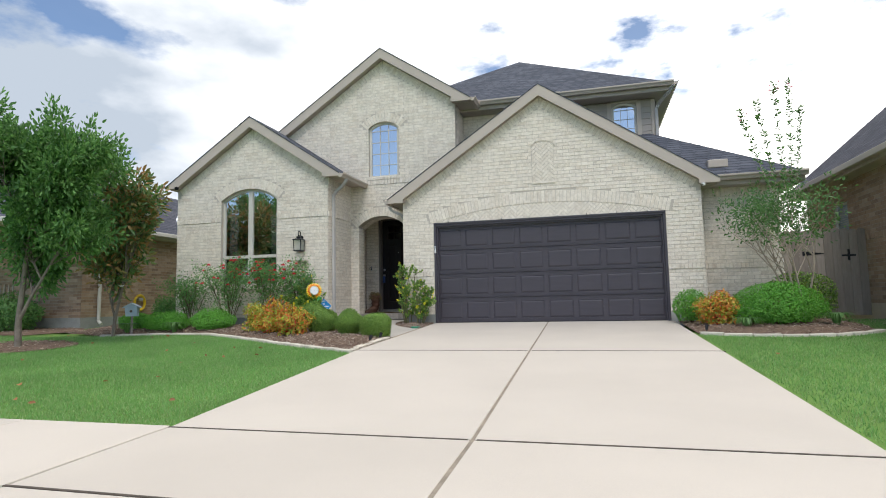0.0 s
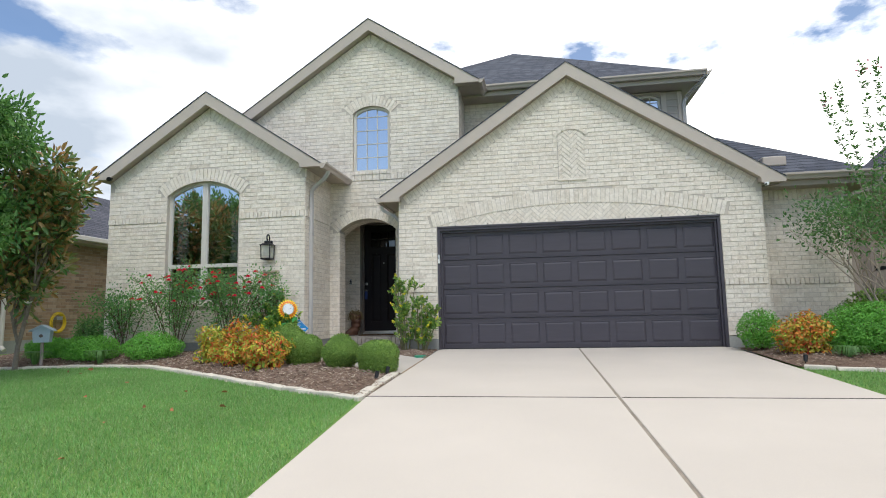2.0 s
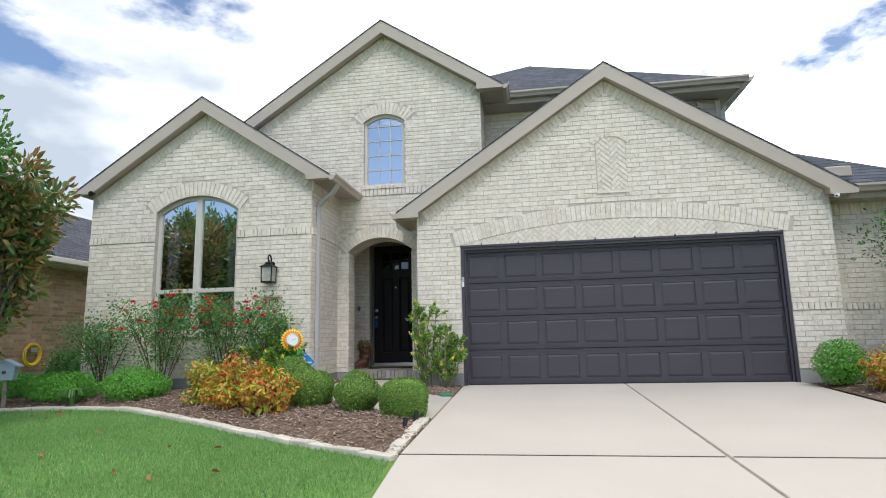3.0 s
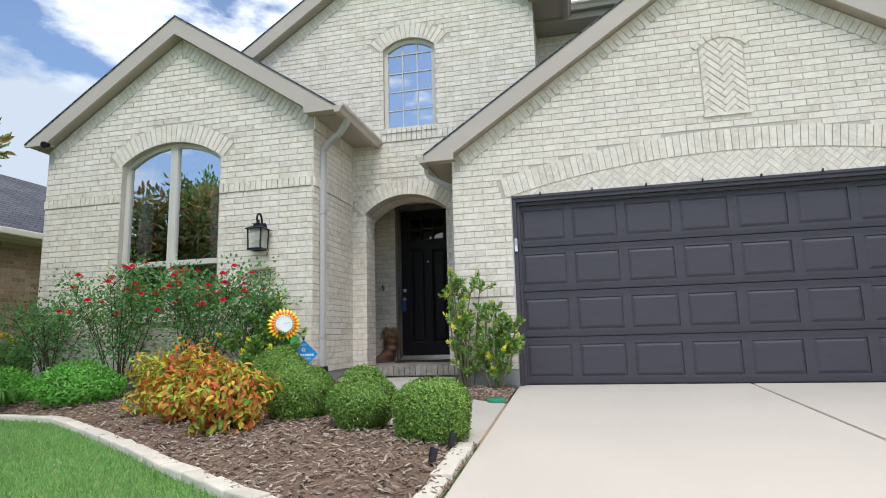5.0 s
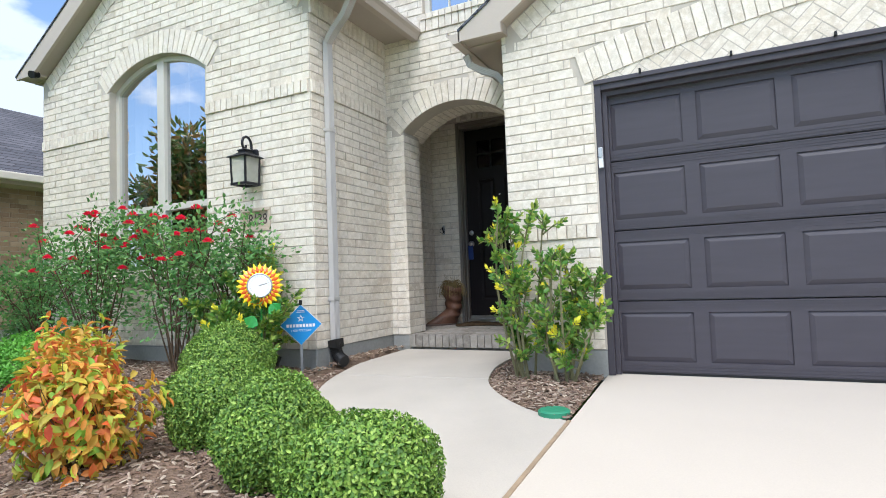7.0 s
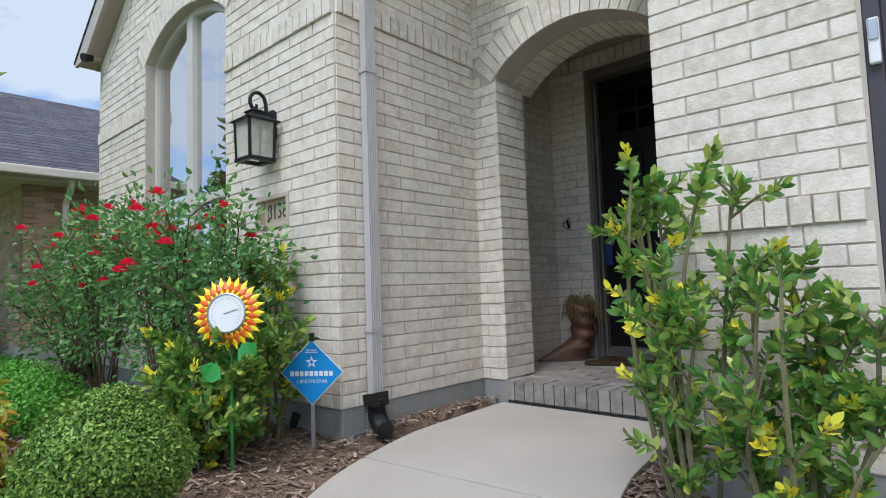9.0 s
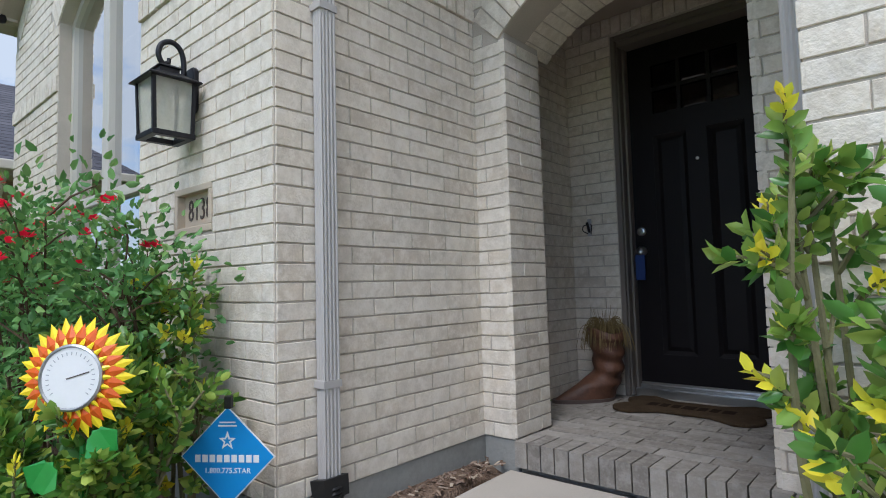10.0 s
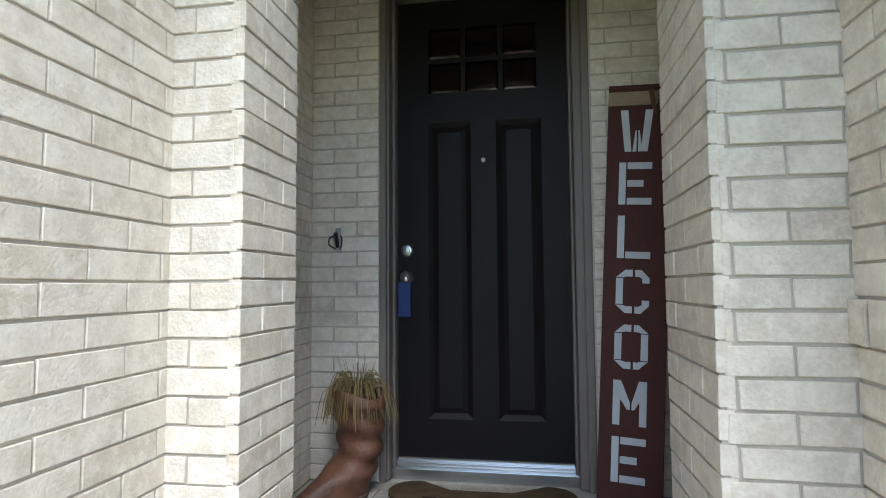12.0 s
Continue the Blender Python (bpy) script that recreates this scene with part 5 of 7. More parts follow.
w1 = arched_window("window_1", win_hole, LY + 0.08, "tall arched double window with almond frame reflecting trees", M_GLASS, True, 1.66, 2, 5)
arched_window("window_2", up_hole, AY + 0.06, "narrow arched window with a white grid reflecting sky", M_GLASS, False, None, 3, 5, grid=0.014, muntin=0.014)
arched_window("window_3", upw, 2.83, "small arched window in the taupe siding", M_GLASS, False, None, 3, 5, grid=0.014)
structure("window_sill_1", Geo().box((-5.40, LY - 0.05, 0.87), (-3.73, LY + 0.1, 0.95)), M_BRICK, "cream brick window sill", "window sill", bevel=0.008)
part("surround", Geo().box((4.03, 2.765, 4.25), (4.14, 2.81, 5.58)).box((4.76, 2.765, 4.25), (4.87, 2.81, 5.58)).box((4.03, 2.765, 5.56), (4.87, 2.81, 5.6)), M_TRIM, siding_wall)
cur = thing("curtain", "dim grey pleated curtain behind the tall window", "curtain")
for a, b in ((-5.28, -5.02), (-4.12, -3.86)):
    g = Geo()
    n = 26
    g.v = [(a + (b - a) * i / n, LY + 0.28 + 0.02 * math.sin(i * 1.9), z) for z in (0.8, 3.25) for i in range(n + 1)]
    g.f = [(i, i + 1, n + 2 + i, n + 1 + i) for i in range(n)]
    c_ = part("panel", g, M_CURTAIN, cur, smooth=True)
    sol = c_.modifiers.new("cloth", "SOLIDIFY")
    sol.thickness = 0.004

# ---- front door ----
fd = thing("door_1", "closed black front door with six small panes", "door", kind="structure")
DY, DX0, DX1, DZ0, DZ1 = 2.48, -2.185, -1.274, 0.285, 2.755
part("jamb", Geo().box((-2.25, PY + 0.03, PZ), (-2.205, 2.6, 2.84)).box((-1.255, PY + 0.03, PZ), (-1.175, 2.6, 2.84)).box((-2.205, PY + 0.03, 2.76), (-1.255, 2.6, 2.84))
     .box((-2.205, PY + 0.09, PZ), (-2.187, 2.6, 2.76)).box((-1.272, PY + 0.09, PZ), (-1.255, 2.6, 2.76)), M_JAMB, fd, "brown-grey painted jamb", bevel=0.006)
part("brickmould", Geo().box((-2.25, PY + 0.0, PZ), (-2.215, PY + 0.035, 2.84)).box((-1.215, PY, PZ), (-1.175, PY + 0.035, 2.84)).box((-2.215, PY, 2.80), (-1.215, PY + 0.035, 2.84)), M_JAMB, fd, bevel=0.006)
part("threshold", Geo().box((-2.205, PY + 0.08, PZ - 0.02), (-1.255, 2.6, DZ0 - 0.035)).box((-2.205, PY + 0.12, DZ0 - 0.035), (-1.255, 2.56, DZ0 - 0.012)), M_STEEL, fd, "grey metal threshold", bevel=0.004)
lx = [(-2.015, -1.836), (-1.812, -1.633), (-1.609, -1.43)]
lz = [(2.235, 2.405), (2.43, 2.60)]
P1, P2, PB, PT = (-2.02, -1.785), (-1.65, -1.41), 0.49, 2.075
slab = Geo()
slab.box((DX0, DY, DZ0), (DX1, DY + 0.045, PB)).box((DX0, DY, PT), (DX1, DY + 0.045, lz[0][0]))
slab.box((DX0, DY, lz[1][1]), (DX1, DY + 0.045, DZ1))
slab.box((DX0, DY, PB), (P1[0], DY + 0.045, PT)).box((P2[1], DY, PB), (DX1, DY + 0.045, PT)).box((P1[1], DY, PB), (P2[0], DY + 0.045, PT))
slab.box((DX0, DY, lz[0][0]), (lx[0][0], DY + 0.045, lz[1][1])).box((lx[2][1], DY, lz[0][0]), (DX1, DY + 0.045, lz[1][1]))
slab_ob = part("slab", slab, M_DOOR, fd)
for a, b in (P1, P2):
    e = 0.028
    pg = Geo().add([(a, DY + 0.002, PB), (b, DY + 0.002, PB), (b, DY + 0.002, PT), (a, DY + 0.002, PT), (a + e, DY + 0.018, PB + e), (b - e, DY + 0.018, PB + e), (b - e, DY + 0.018, PT - e), (a + e, DY + 0.018, PT - e),
                    (a + 2 * e, DY + 0.008, PB + 2 * e), (b - 2 * e, DY + 0.008, PB + 2 * e), (b - 2 * e, DY + 0.008, PT - 2 * e), (a + 2 * e, DY + 0.008, PT - 2 * e)],
                   [(0, 1, 5, 4), (1, 2, 6, 5), (2, 3, 7, 6), (3, 0, 4, 7), (4, 5, 9, 8), (5, 6, 10, 9), (6, 7, 11, 10), (7, 4, 8, 11), (8, 9, 10, 11)])
    part("panel", pg, M_DOOR, fd, flip=False)
gr = Geo().box((lx[0][1], DY + 0.002, lz[0][0]), (lx[1][0], DY + 0.04, lz[1][1])).box((lx[1][1], DY + 0.002, lz[0][0]), (lx[2][0], DY + 0.04, lz[1][1])).box((lx[0][0], DY + 0.003, lz[0][1]), (lx[2][1], DY + 0.04, lz[1][0]))
part("glazing_bars", gr, M_DOOR, fd)
for a, b in lx:
    for c, d in lz:
        e = 0.016
        pg = Geo().add([(a, DY + 0.014, c), (b, DY + 0.014, c), (b, DY + 0.014, d), (a, DY + 0.014, d), (a + e, DY + 0.006, c + e), (b - e, DY + 0.006, c + e), (b - e, DY + 0.006, d - e), (a + e, DY + 0.006, d - e)],
                       [(4, 5, 6, 7), (0, 1, 5, 4), (1, 2, 6, 5), (2, 3, 7, 6), (3, 0, 4, 7)])
        part("pane", pg, M_GLASS_DARK, fd, "bevelled dim glass pane", flip=False).visible_shadow = False
# added box whose grey colour stands in for the unlit hall
structure("wall_hall", Geo().add([(-2.6, 2.62, 0.1), (-0.9, 2.62, 0.1), (-0.9, 4.5, 0.1), (-2.6, 4.5, 0.1), (-2.6, 2.62, 2.9), (-0.9, 2.62, 2.9), (-0.9, 4.5, 2.9), (-2.6, 4.5, 2.9)], [(0, 1, 2, 3), (4, 7, 6, 5), (2, 6, 7, 3), (1, 5, 6, 2), (0, 3, 7, 4)]), M_ROOM, "plain grey box added behind the front door for the dark hall", "wall", flip=False)
part("bottom_sweep", Geo().box((DX0, DY - 0.006, DZ0 - 0.012), (DX1, DY + 0.04, DZ0 + 0.004)), M_STEEL, fd)
RX = Matrix.Rotation(radians(90), 4, "X")
part("deadbolt", Geo().lathe([(0.0, 0), (0.032, 0), (0.032, 0.012), (0.026, 0.018), (0.018, 0.02), (0.017, 0.028), (0.0, 0.029)], 20, Matrix.Translation((-2.135, DY, 1.38)) @ RX), M_STEEL, fd, "round nickel deadbolt", smooth=False)
part("knob", Geo().lathe([(0.0, 0), (0.034, 0), (0.032, 0.008), (0.014, 0.014), (0.013, 0.03), (0.024, 0.036), (0.030, 0.048), (0.026, 0.06), (0.0, 0.064)], 20, Matrix.Translation((-2.135, DY, 1.235)) @ RX), M_STEEL, fd, "round nickel knob", smooth=True)
part("peephole", Geo().lathe([(0.0, 0), (0.011, 0), (0.011, 0.005), (0.006, 0.006), (0.0, 0.004)], 12, Matrix.Translation((-1.718, DY, 1.86)) @ RX), M_STEEL, fd)
tag = thing("hang_tag", "dark blue tag hanging from the door knob", "door tag")
part("card", Geo().prism([(-2.178, 1.025), (-2.108, 1.025), (-2.108, 1.205), (-2.128, 1.218), (-2.158, 1.218), (-2.178, 1.205)], front(DY - 0.03), 0.0, 0.012), M_TAG, tag, bevel=0.004)
part("shackle", Geo().tube([(-2.16, DY - 0.036, 1.21), (-2.16, DY - 0.036, 1.25), (-2.143, DY - 0.036, 1.268), (-2.126, DY - 0.036, 1.25), (-2.126, DY - 0.036, 1.21)], 0.005, 8), M_GALV, tag)
kn = thing("flag_bracket", "small dark iron bracket on the porch wall", "bracket")
part("plate", Geo().box((-2.485, PY - 0.016, 1.365), (-2.455, PY, 1.495)), M_GALV, kn, bevel=0.004)
for sx in (-1, 1):
    part("arm", Geo().tube(curve([(-2.47 + sx * 0.012, PY - 0.012, 1.455), (-2.47 + sx * 0.032, PY - 0.045, 1.440), (-2.47 + sx * 0.034, PY - 0.05, 1.405), (-2.47 + sx * 0.012, PY - 0.014, 1.385)], 4), 0.004, 6), M_BLACK, kn)
part("socket", Geo().tube([(-2.47, PY - 0.012, 1.395), (-2.47, PY - 0.05, 1.465)], 0.010, 10), M_BLACK, kn)


# ---- letters ----
def letters(name, text, size, m, material, parent, depth=0.003, label=""):
    c = bpy.data.curves.new(name, "FONT")
    c.body, c.size, c.extrude, c.align_x, c.align_y = text, size, depth, "CENTER", "CENTER"
    c.resolution_u = 2
    tmp = bpy.data.objects.new(name, c)
    me = bpy.data.meshes.new_from_object(tmp)
    bpy.data.objects.remove(tmp)
    me.transform(m)
    me.materials.clear()
    me.materials.append(material)
    ob = new(name, me)
    ob.parent = parent
    return tagged(ob, label)


UP = Matrix.Rotation(radians(90), 4, "X")

# house number stone
plate = thing("house_number_plate", "sunken cast stone plate with dark house number", "house number")
nx0, nx1, nz0, nz1 = -3.345, -2.965, 1.30, 1.525
e_ = 0.032
part("surround", Geo().box((nx0, LY - 0.008, nz0), (nx1, LY + 0.06, nz0 + e_)).box((nx0, LY - 0.008, nz1 - e_), (nx1, LY + 0.06, nz1)).box((nx0, LY - 0.008, nz0 + e_), (nx0 + e_, LY + 0.06, nz1 - e_)).box((nx1 - e_, LY - 0.008, nz0 + e_), (nx1, LY + 0.06, nz1 - e_)), M_CAST, plate, bevel=0.004)
part("field", Geo().box((nx0 + 0.004, LY + 0.032, nz0 + 0.004), (nx1 - 0.004, LY + 0.1, nz1 - 0.004)), M_CAST, plate)
letters("digits", "8138", 0.15, pose((nx0 + nx1) / 2, LY + 0.031, (nz0 + nz1) / 2) @ UP @ Matrix.Diagonal((0.80, 1.0, 1.0, 1)), M_NUMBER, plate, 0.002, "dark number 8138")


# ---- wall lantern ----
def lantern():
    x, yw, z = -3.13, LY - PROUD, 1.975
    t = thing("wall_lantern", "black iron wall lantern with glass panes and scroll arm", "wall lamp")
    part("backplate", Geo().prism([(x - 0.03, z - 0.11), (x + 0.03, z - 0.11), (x + 0.045, z - 0.09), (x + 0.045, z + 0.09), (x + 0.03, z + 0.11), (x - 0.03, z + 0.11), (x - 0.045, z + 0.09), (x - 0.045, z - 0.09)], front(yw), 0, 0.028), M_BLACK, t, bevel=0.008)
    yc = yw - 0.135
    arm = curve([(x, yw - 0.020, z + 0.000), (x, yw - 0.050, z + 0.004), (x, yw - 0.054, z + 0.053), (x, yw - 0.054, z + 0.132), (x, yw - 0.072, z + 0.189), (x, yw - 0.112, z + 0.211), (x, yw - 0.155, z + 0.189), (x, yw - 0.169, z + 0.141), (x, yw - 0.151, z + 0.101), (x, yw - 0.126, z + 0.106), (x, yw - 0.121, z + 0.128)], 5)
    part("arm", Geo().tube(arm, [0.0125] * (len(arm) - 6) + [0.012, 0.011, 0.01, 0.009, 0.009, 0.01], 10), M_BLACK, t, smooth=True)
    zt, zb, a, b = z + 0.012, z - 0.245, 0.090, 0.083
    part("finial", Geo().lathe([(0.0, 0.0), (0.062, 0.0), (0.062, 0.022), (0.075, 0.026), (0.070, 0.032), (0.030, 0.046), (0.0, 0.05)], 4, pose(x, yc, zt + 0.036, 0, 0, 45)), M_BLACK, t)
    part("roof", Geo().lathe([(0.168, 0.0), (0.168, 0.007), (0.085, 0.040), (0.080, 0.046), (0.0, 0.048)], 4, pose(x, yc, zt - 0.008, 0, 0, 45)), M_BLACK, t, bevel=0.003)
    for sx, sy in ((-1, -1), (1, -1), (1, 1), (-1, 1)):
        q = lambda k, zz, w: [(x + sx * k - w, yc + sy * k - w, zz), (x + sx * k + w, yc + sy * k - w, zz), (x + sx * k + w, yc + sy * k + w, zz), (x + sx * k - w, yc + sy * k + w, zz)]
        part("corner_post", Geo().hexa(q(b, zb, 0.008) + q(a, zt, 0.008)), M_BLACK, t)
    part("base", Geo().box((x - b - 0.012, yc - b - 0.012, zb - 0.012), (x + b + 0.012, yc - b + 0.02, zb + 0.012)).box((x - b - 0.012, yc + b - 0.02, zb - 0.012), (x + b + 0.012, yc + b + 0.012, zb + 0.012)).box((x - b - 0.012, yc - b + 0.02, zb - 0.012), (x - b + 0.02, yc + b - 0.02, zb + 0.012)).box((x + b - 0.02, yc - b + 0.02, zb - 0.012), (x + b + 0.012, yc + b - 0.02, zb + 0.012)), M_BLACK, t, bevel=0.002)
    for s in range(4):
        m = pose(x, yc, 0, 0, 0, 90 * s)
        g = Geo().add([(-b + 0.008, -b, zb + 0.012), (b - 0.008, -b, zb + 0.012), (a - 0.008, -a, zt - 0.005), (-a + 0.008, -a, zt - 0.005)], [(0, 1, 2, 3)], m)
        part("pane", g, M_GLASS_CLEAR, t, "clear glass pane").visible_shadow = False
    part("socket", Geo().tube([(x, yc, zt - 0.01), (x, yc, zt - 0.07)], 0.016, 10), M_WHITE, t)
    coil = [(x + 0.02 * math.cos(i * 0.9), yc + 0.02 * math.sin(i * 0.9), zt - 0.07 - 0.0028 * i) for i in range(26)]
    part("bulb", Geo().tube(coil, 0.0075, 6), M_BULB, t, "coiled white bulb", smooth=True)


lantern()


def porch_things():
    # welcome board
    w = thing("welcome_board", "tall maroon board with pale stencilled letters leaning in the porch", "sign board")
    m = pose(-1.06, 2.17, PZ + 0.012, -2.2, 3.0, -8)
    bw, bh = 0.14, 1.92
    part("board", Geo().box((-bw, -0.011, 0), (bw, 0.011, bh), m), M_RUST, w, bevel=0.003)
    part("wood_strip", Geo().box((-bw, -0.016, bh - 0.10), (bw, -0.011, bh - 0.035), m), M_WOOD_TAN, w, "tan wood strip")
    loop = [m @ Vector(p) for p in ((0.05, -0.02, bh - 0.03), (0.06, -0.035, bh - 0.10), (0.075, -0.03, bh - 0.15), (0.09, -0.035, bh - 0.10), (0.095, -0.02, bh - 0.03))]
    part("strap", Geo().tube(loop, 0.011, 8), M_BOOT, w, "rusty strap")
    # stencil letters from straight bars on a 5 x 7 raster
    H, W_, S = 0.198, 0.145, 0.031

    def bar(g, pts):
        g.prism([(u - W_ / 2, v) for u, v in pts], lambda u, z, d: tuple(m @ Vector((u - 0.01, -0.0115 - d, z))), 0, 0.0025)

    def rect(a, b, c, d):
        return [(a, b), (c, b), (c, d), (a, d)]

    glyph = {
        "W": [[(0.0, H), (0.022, 0.0), (0.052, 0.0), (0.034, H)], [(W_ - 0.034, H), (W_ - 0.052, 0), (W_ - 0.022, 0), (W_, H)], [(0.056, 0.0), (0.074, 0), (0.074, 0.10), (0.068, 0.10)], [(0.081, 0), (0.099, 0), (0.087, 0.10), (0.081, 0.10)]],
        "E": [rect(0, 0, S, H), rect(S + 0.006, H - S, W_, H), rect(S + 0.006, H / 2 - S / 2, W_ * 0.75, H / 2 + S / 2), rect(S + 0.006, 0, W_, S)],
        "L": [rect(0, 0, S, H), rect(S + 0.006, 0, W_, S)],
        "C": [[(0, 0.04), (S, 0.04), (S, H - 0.04), (0, H - 0.04)], [(0, 0.036), (0.04, 0), (0.072, 0), (0.072, S), (0.045, S), (S, 0.036)], [(0, H - 0.036), (S, H - 0.036), (0.045, H - S), (0.072, H - S), (0.072, H), (0.04, H)],
              [(0.083, 0), (W_ - 0.035, 0), (W_, 0.036), (W_, 0.06), (W_ - S, 0.06), (W_ - S, 0.04), (W_ - 0.045, S), (0.083, S)], [(0.083, H), (0.083, H - S), (W_ - 0.045, H - S), (W_ - S, H - 0.04), (W_ - S, H - 0.06), (W_, H - 0.06), (W_, H - 0.036), (W_ - 0.035, H)]],
        "O": [[(0, 0.04), (S, 0.04), (S, H - 0.04), (0, H - 0.04)], [(W_ - S, 0.04), (W_, 0.04), (W_, H - 0.04), (W_ - S, H - 0.04)], [(0, 0.036), (0.04, 0), (0.072, 0), (0.072, S), (0.045, S), (S, 0.036)], [(0, H - 0.036), (S, H - 0.036), (0.045, H - S), (0.072, H - S), (0.072, H), (0.04, H)],
              [(W_, 0.036), (W_ - S, 0.036), (W_ - 0.045, S), (0.083, S), (0.083, 0), (W_ - 0.04, 0)], [(W_, H - 0.036), (W_ - 0.04, H), (0.083, H), (0.083, H - S), (W_ - 0.045, H - S), (W_ - S, H - 0.036)]],
        "M": [rect(0, 0, S, H - 0.045), rect(W_ - S, 0, W_, H - 0.045), [(0, H), (0, H - 0.038), (0.062, 0.07), (0.074, 0.07), (0.074, 0.10), (0.034, H)], [(W_, H), (W_ - 0.034, H), (0.081, 0.10), (0.081, 0.07), (0.093, 0.07), (W_, H - 0.038)]],
    }
    for i, ch in enumerate("WELCOME"):
        g = Geo()
        z = bh - 0.124 - H - i * 0.2503
        for poly in glyph[ch]:
            bar(g, [(u, v + z) for u, v in poly])
        part("letter", g, M_LETTER, w, "pale stencilled letter " + ch)
    # mat
    mt = thing("door_mat", "bone-shaped brown coir door mat on the porch bricks", "door mat")
    cx, cy = -1.72, 2.07
    ol = []
    for i in range(72):
        a = TAU * i / 72
        ux, uy = math.cos(a), math.sin(a)
        best = 0.0
        for k in range(1, 120):
            r = k * 0.005
            px, py = ux * r, uy * r
            ok = (abs(px) < 0.34 and abs(py) < 0.15) or any(math.hypot(px - sx * 0.315, py - sy * 0.125) < 0.13 for sx in (-1, 1) for sy in (-1, 1))
            if ok:
                best = r
        ol.append((cx + ux * best, cy + uy * best))
    part("coir_body", Geo().prism(ol, lambda u, v, d: (u, v, PZ + 0.003 + d), 0, 0.02), M_COIR, mt, bevel=0.004)
    g = Geo()
    for k, (a, b) in enumerate(((-0.26, -0.20), (-0.18, -0.13), (-0.11, -0.06), (-0.04, 0.03), (0.05, 0.10), (0.12, 0.17), (0.19, 0.26))):
        g.box((cx + a, cy - 0.05, PZ + 0.0225), (cx + b, cy + 0.04, PZ + 0.0245))
    part("lettering", g, M_COIR_DARK, mt, "dark worn lettering")
    # boot planter: one plain shape, and dry grass in it
    bt = thing("boot_planter", "brown cowboy boot planter with dry straw", "planter")
    Mb = pose(-2.375, 2.085, PZ, 0, 0, 236) @ Matrix.Diagonal((1.22, 1.7, 1.06, 1))
    keys = [(-0.02, 0.105, 0.055, 0.0), (-0.02, 0.11, 0.06, 0.03), (-0.05, 0.10, 0.062, 0.09), (-0.085, 0.088, 0.066, 0.15), (-0.10, 0.080, 0.070, 0.22), (-0.10, 0.083, 0.075, 0.30), (-0.095, 0.09, 0.080, 0.38), (-0.09, 0.094, 0.083, 0.43)]
    rings = [(ox, 0.0, rx, ry, z) for ox, rx, ry, z in curve(keys, 4)] + [(-0.09, 0, 0.088, 0.077, 0.434), (-0.09, 0, 0.08, 0.07, 0.38)]
    g = Geo()
    n = 20
    v = []
    for k, (ox, oy, rx, ry, z) in enumerate(rings):
        for i in range(n):
            a = TAU * i / n
            toe = max(0.0, math.cos(a)) ** 1.2 * (0.17 * max(0.0, 1 - z / 0.17))
            wr = 0.007 * math.sin(62 * z + 2 * math.sin(a)) * (1 if 0.1 < z < 0.42 else 0.3)
            v.append((ox + (rx + wr) * math.cos(a) + toe, oy + (ry + wr) * math.sin(a) * (1 - 0.35 * toe / 0.17), z + (0.022 * max(0, math.cos(a)) if k == 0 else 0) * 0 + (0.04 * abs(math.cos(a)) ** 2 if z >= 0.425 else 0)))
    g.v = [tuple(Mb @ Vector(p)) for p in v]
    g.f = [(k * n + i, k * n + (i + 1) % n, (k + 1) * n + (i + 1) % n, (k + 1) * n + i) for k in range(len(rings) - 1) for i in range(n)] + [tuple(range(n))] + [tuple(range((len(rings) - 1) * n, len(rings) * n))]
    part("boot", g, M_BOOT, bt, smooth=True)
    part("sole", Geo().prism([(0.26 * math.cos(a) * (1 if math.cos(a) > 0 else 0.48), 0.068 * math.sin(a)) for a in (TAU * i / 24 for i in range(24))], lambda u, w_, d: tuple(Mb @ Vector((u, w_, d))), 0.0, 0.02), M_NUMBER, bt, "dark sole")
    q = np.random.default_rng(5)
    top = np.array(Mb @ Vector((-0.09, 0, 0.41)))
    g = Geo()
    for i in range(120):
        a, s = q.uniform(0, TAU), q.uniform(0.5, 1.0)
        o = Vector((math.cos(a), math.sin(a), 0))
        p0 = Vector(top) + o * 0.05 * q.uniform(0, 1)
        up = q.uniform(0.06, 0.13)
        out_ = 0.15 * s
        pts = [p0, p0 + o * out_ * 0.4 + Vector((0, 0, up)), p0 + o * out_ * 0.85 + Vector((0, 0, up * 0.75)), p0 + o * out_ * 1.1 + Vector((0, 0, -0.10 * s))]
        g.tube(curve([tuple(p) for p in pts], 3), [0.0026] * 5 + [0.002] * 4 + [0.001], 3, cap=False)
    for i in range(16):
        a = q.uniform(0, TAU)
        p0 = Vector(top) + Vector((math.cos(a) * 0.04, math.sin(a) * 0.04, 0))
        g.tube([p0, p0 + Vector((math.cos(a) * 0.03, math.sin(a) * 0.03, 0.11)), p0 + Vector((math.cos(a) * 0.06, math.sin(a) * 0.06, q.uniform(0.16, 0.24)))], [0.002, 0.0015, 0.001], 3, cap=False)
    tagged(part("straw", g, M_STRAW, bt, "dry straw tuft", flip=False), kind="stuff")


porch_things()


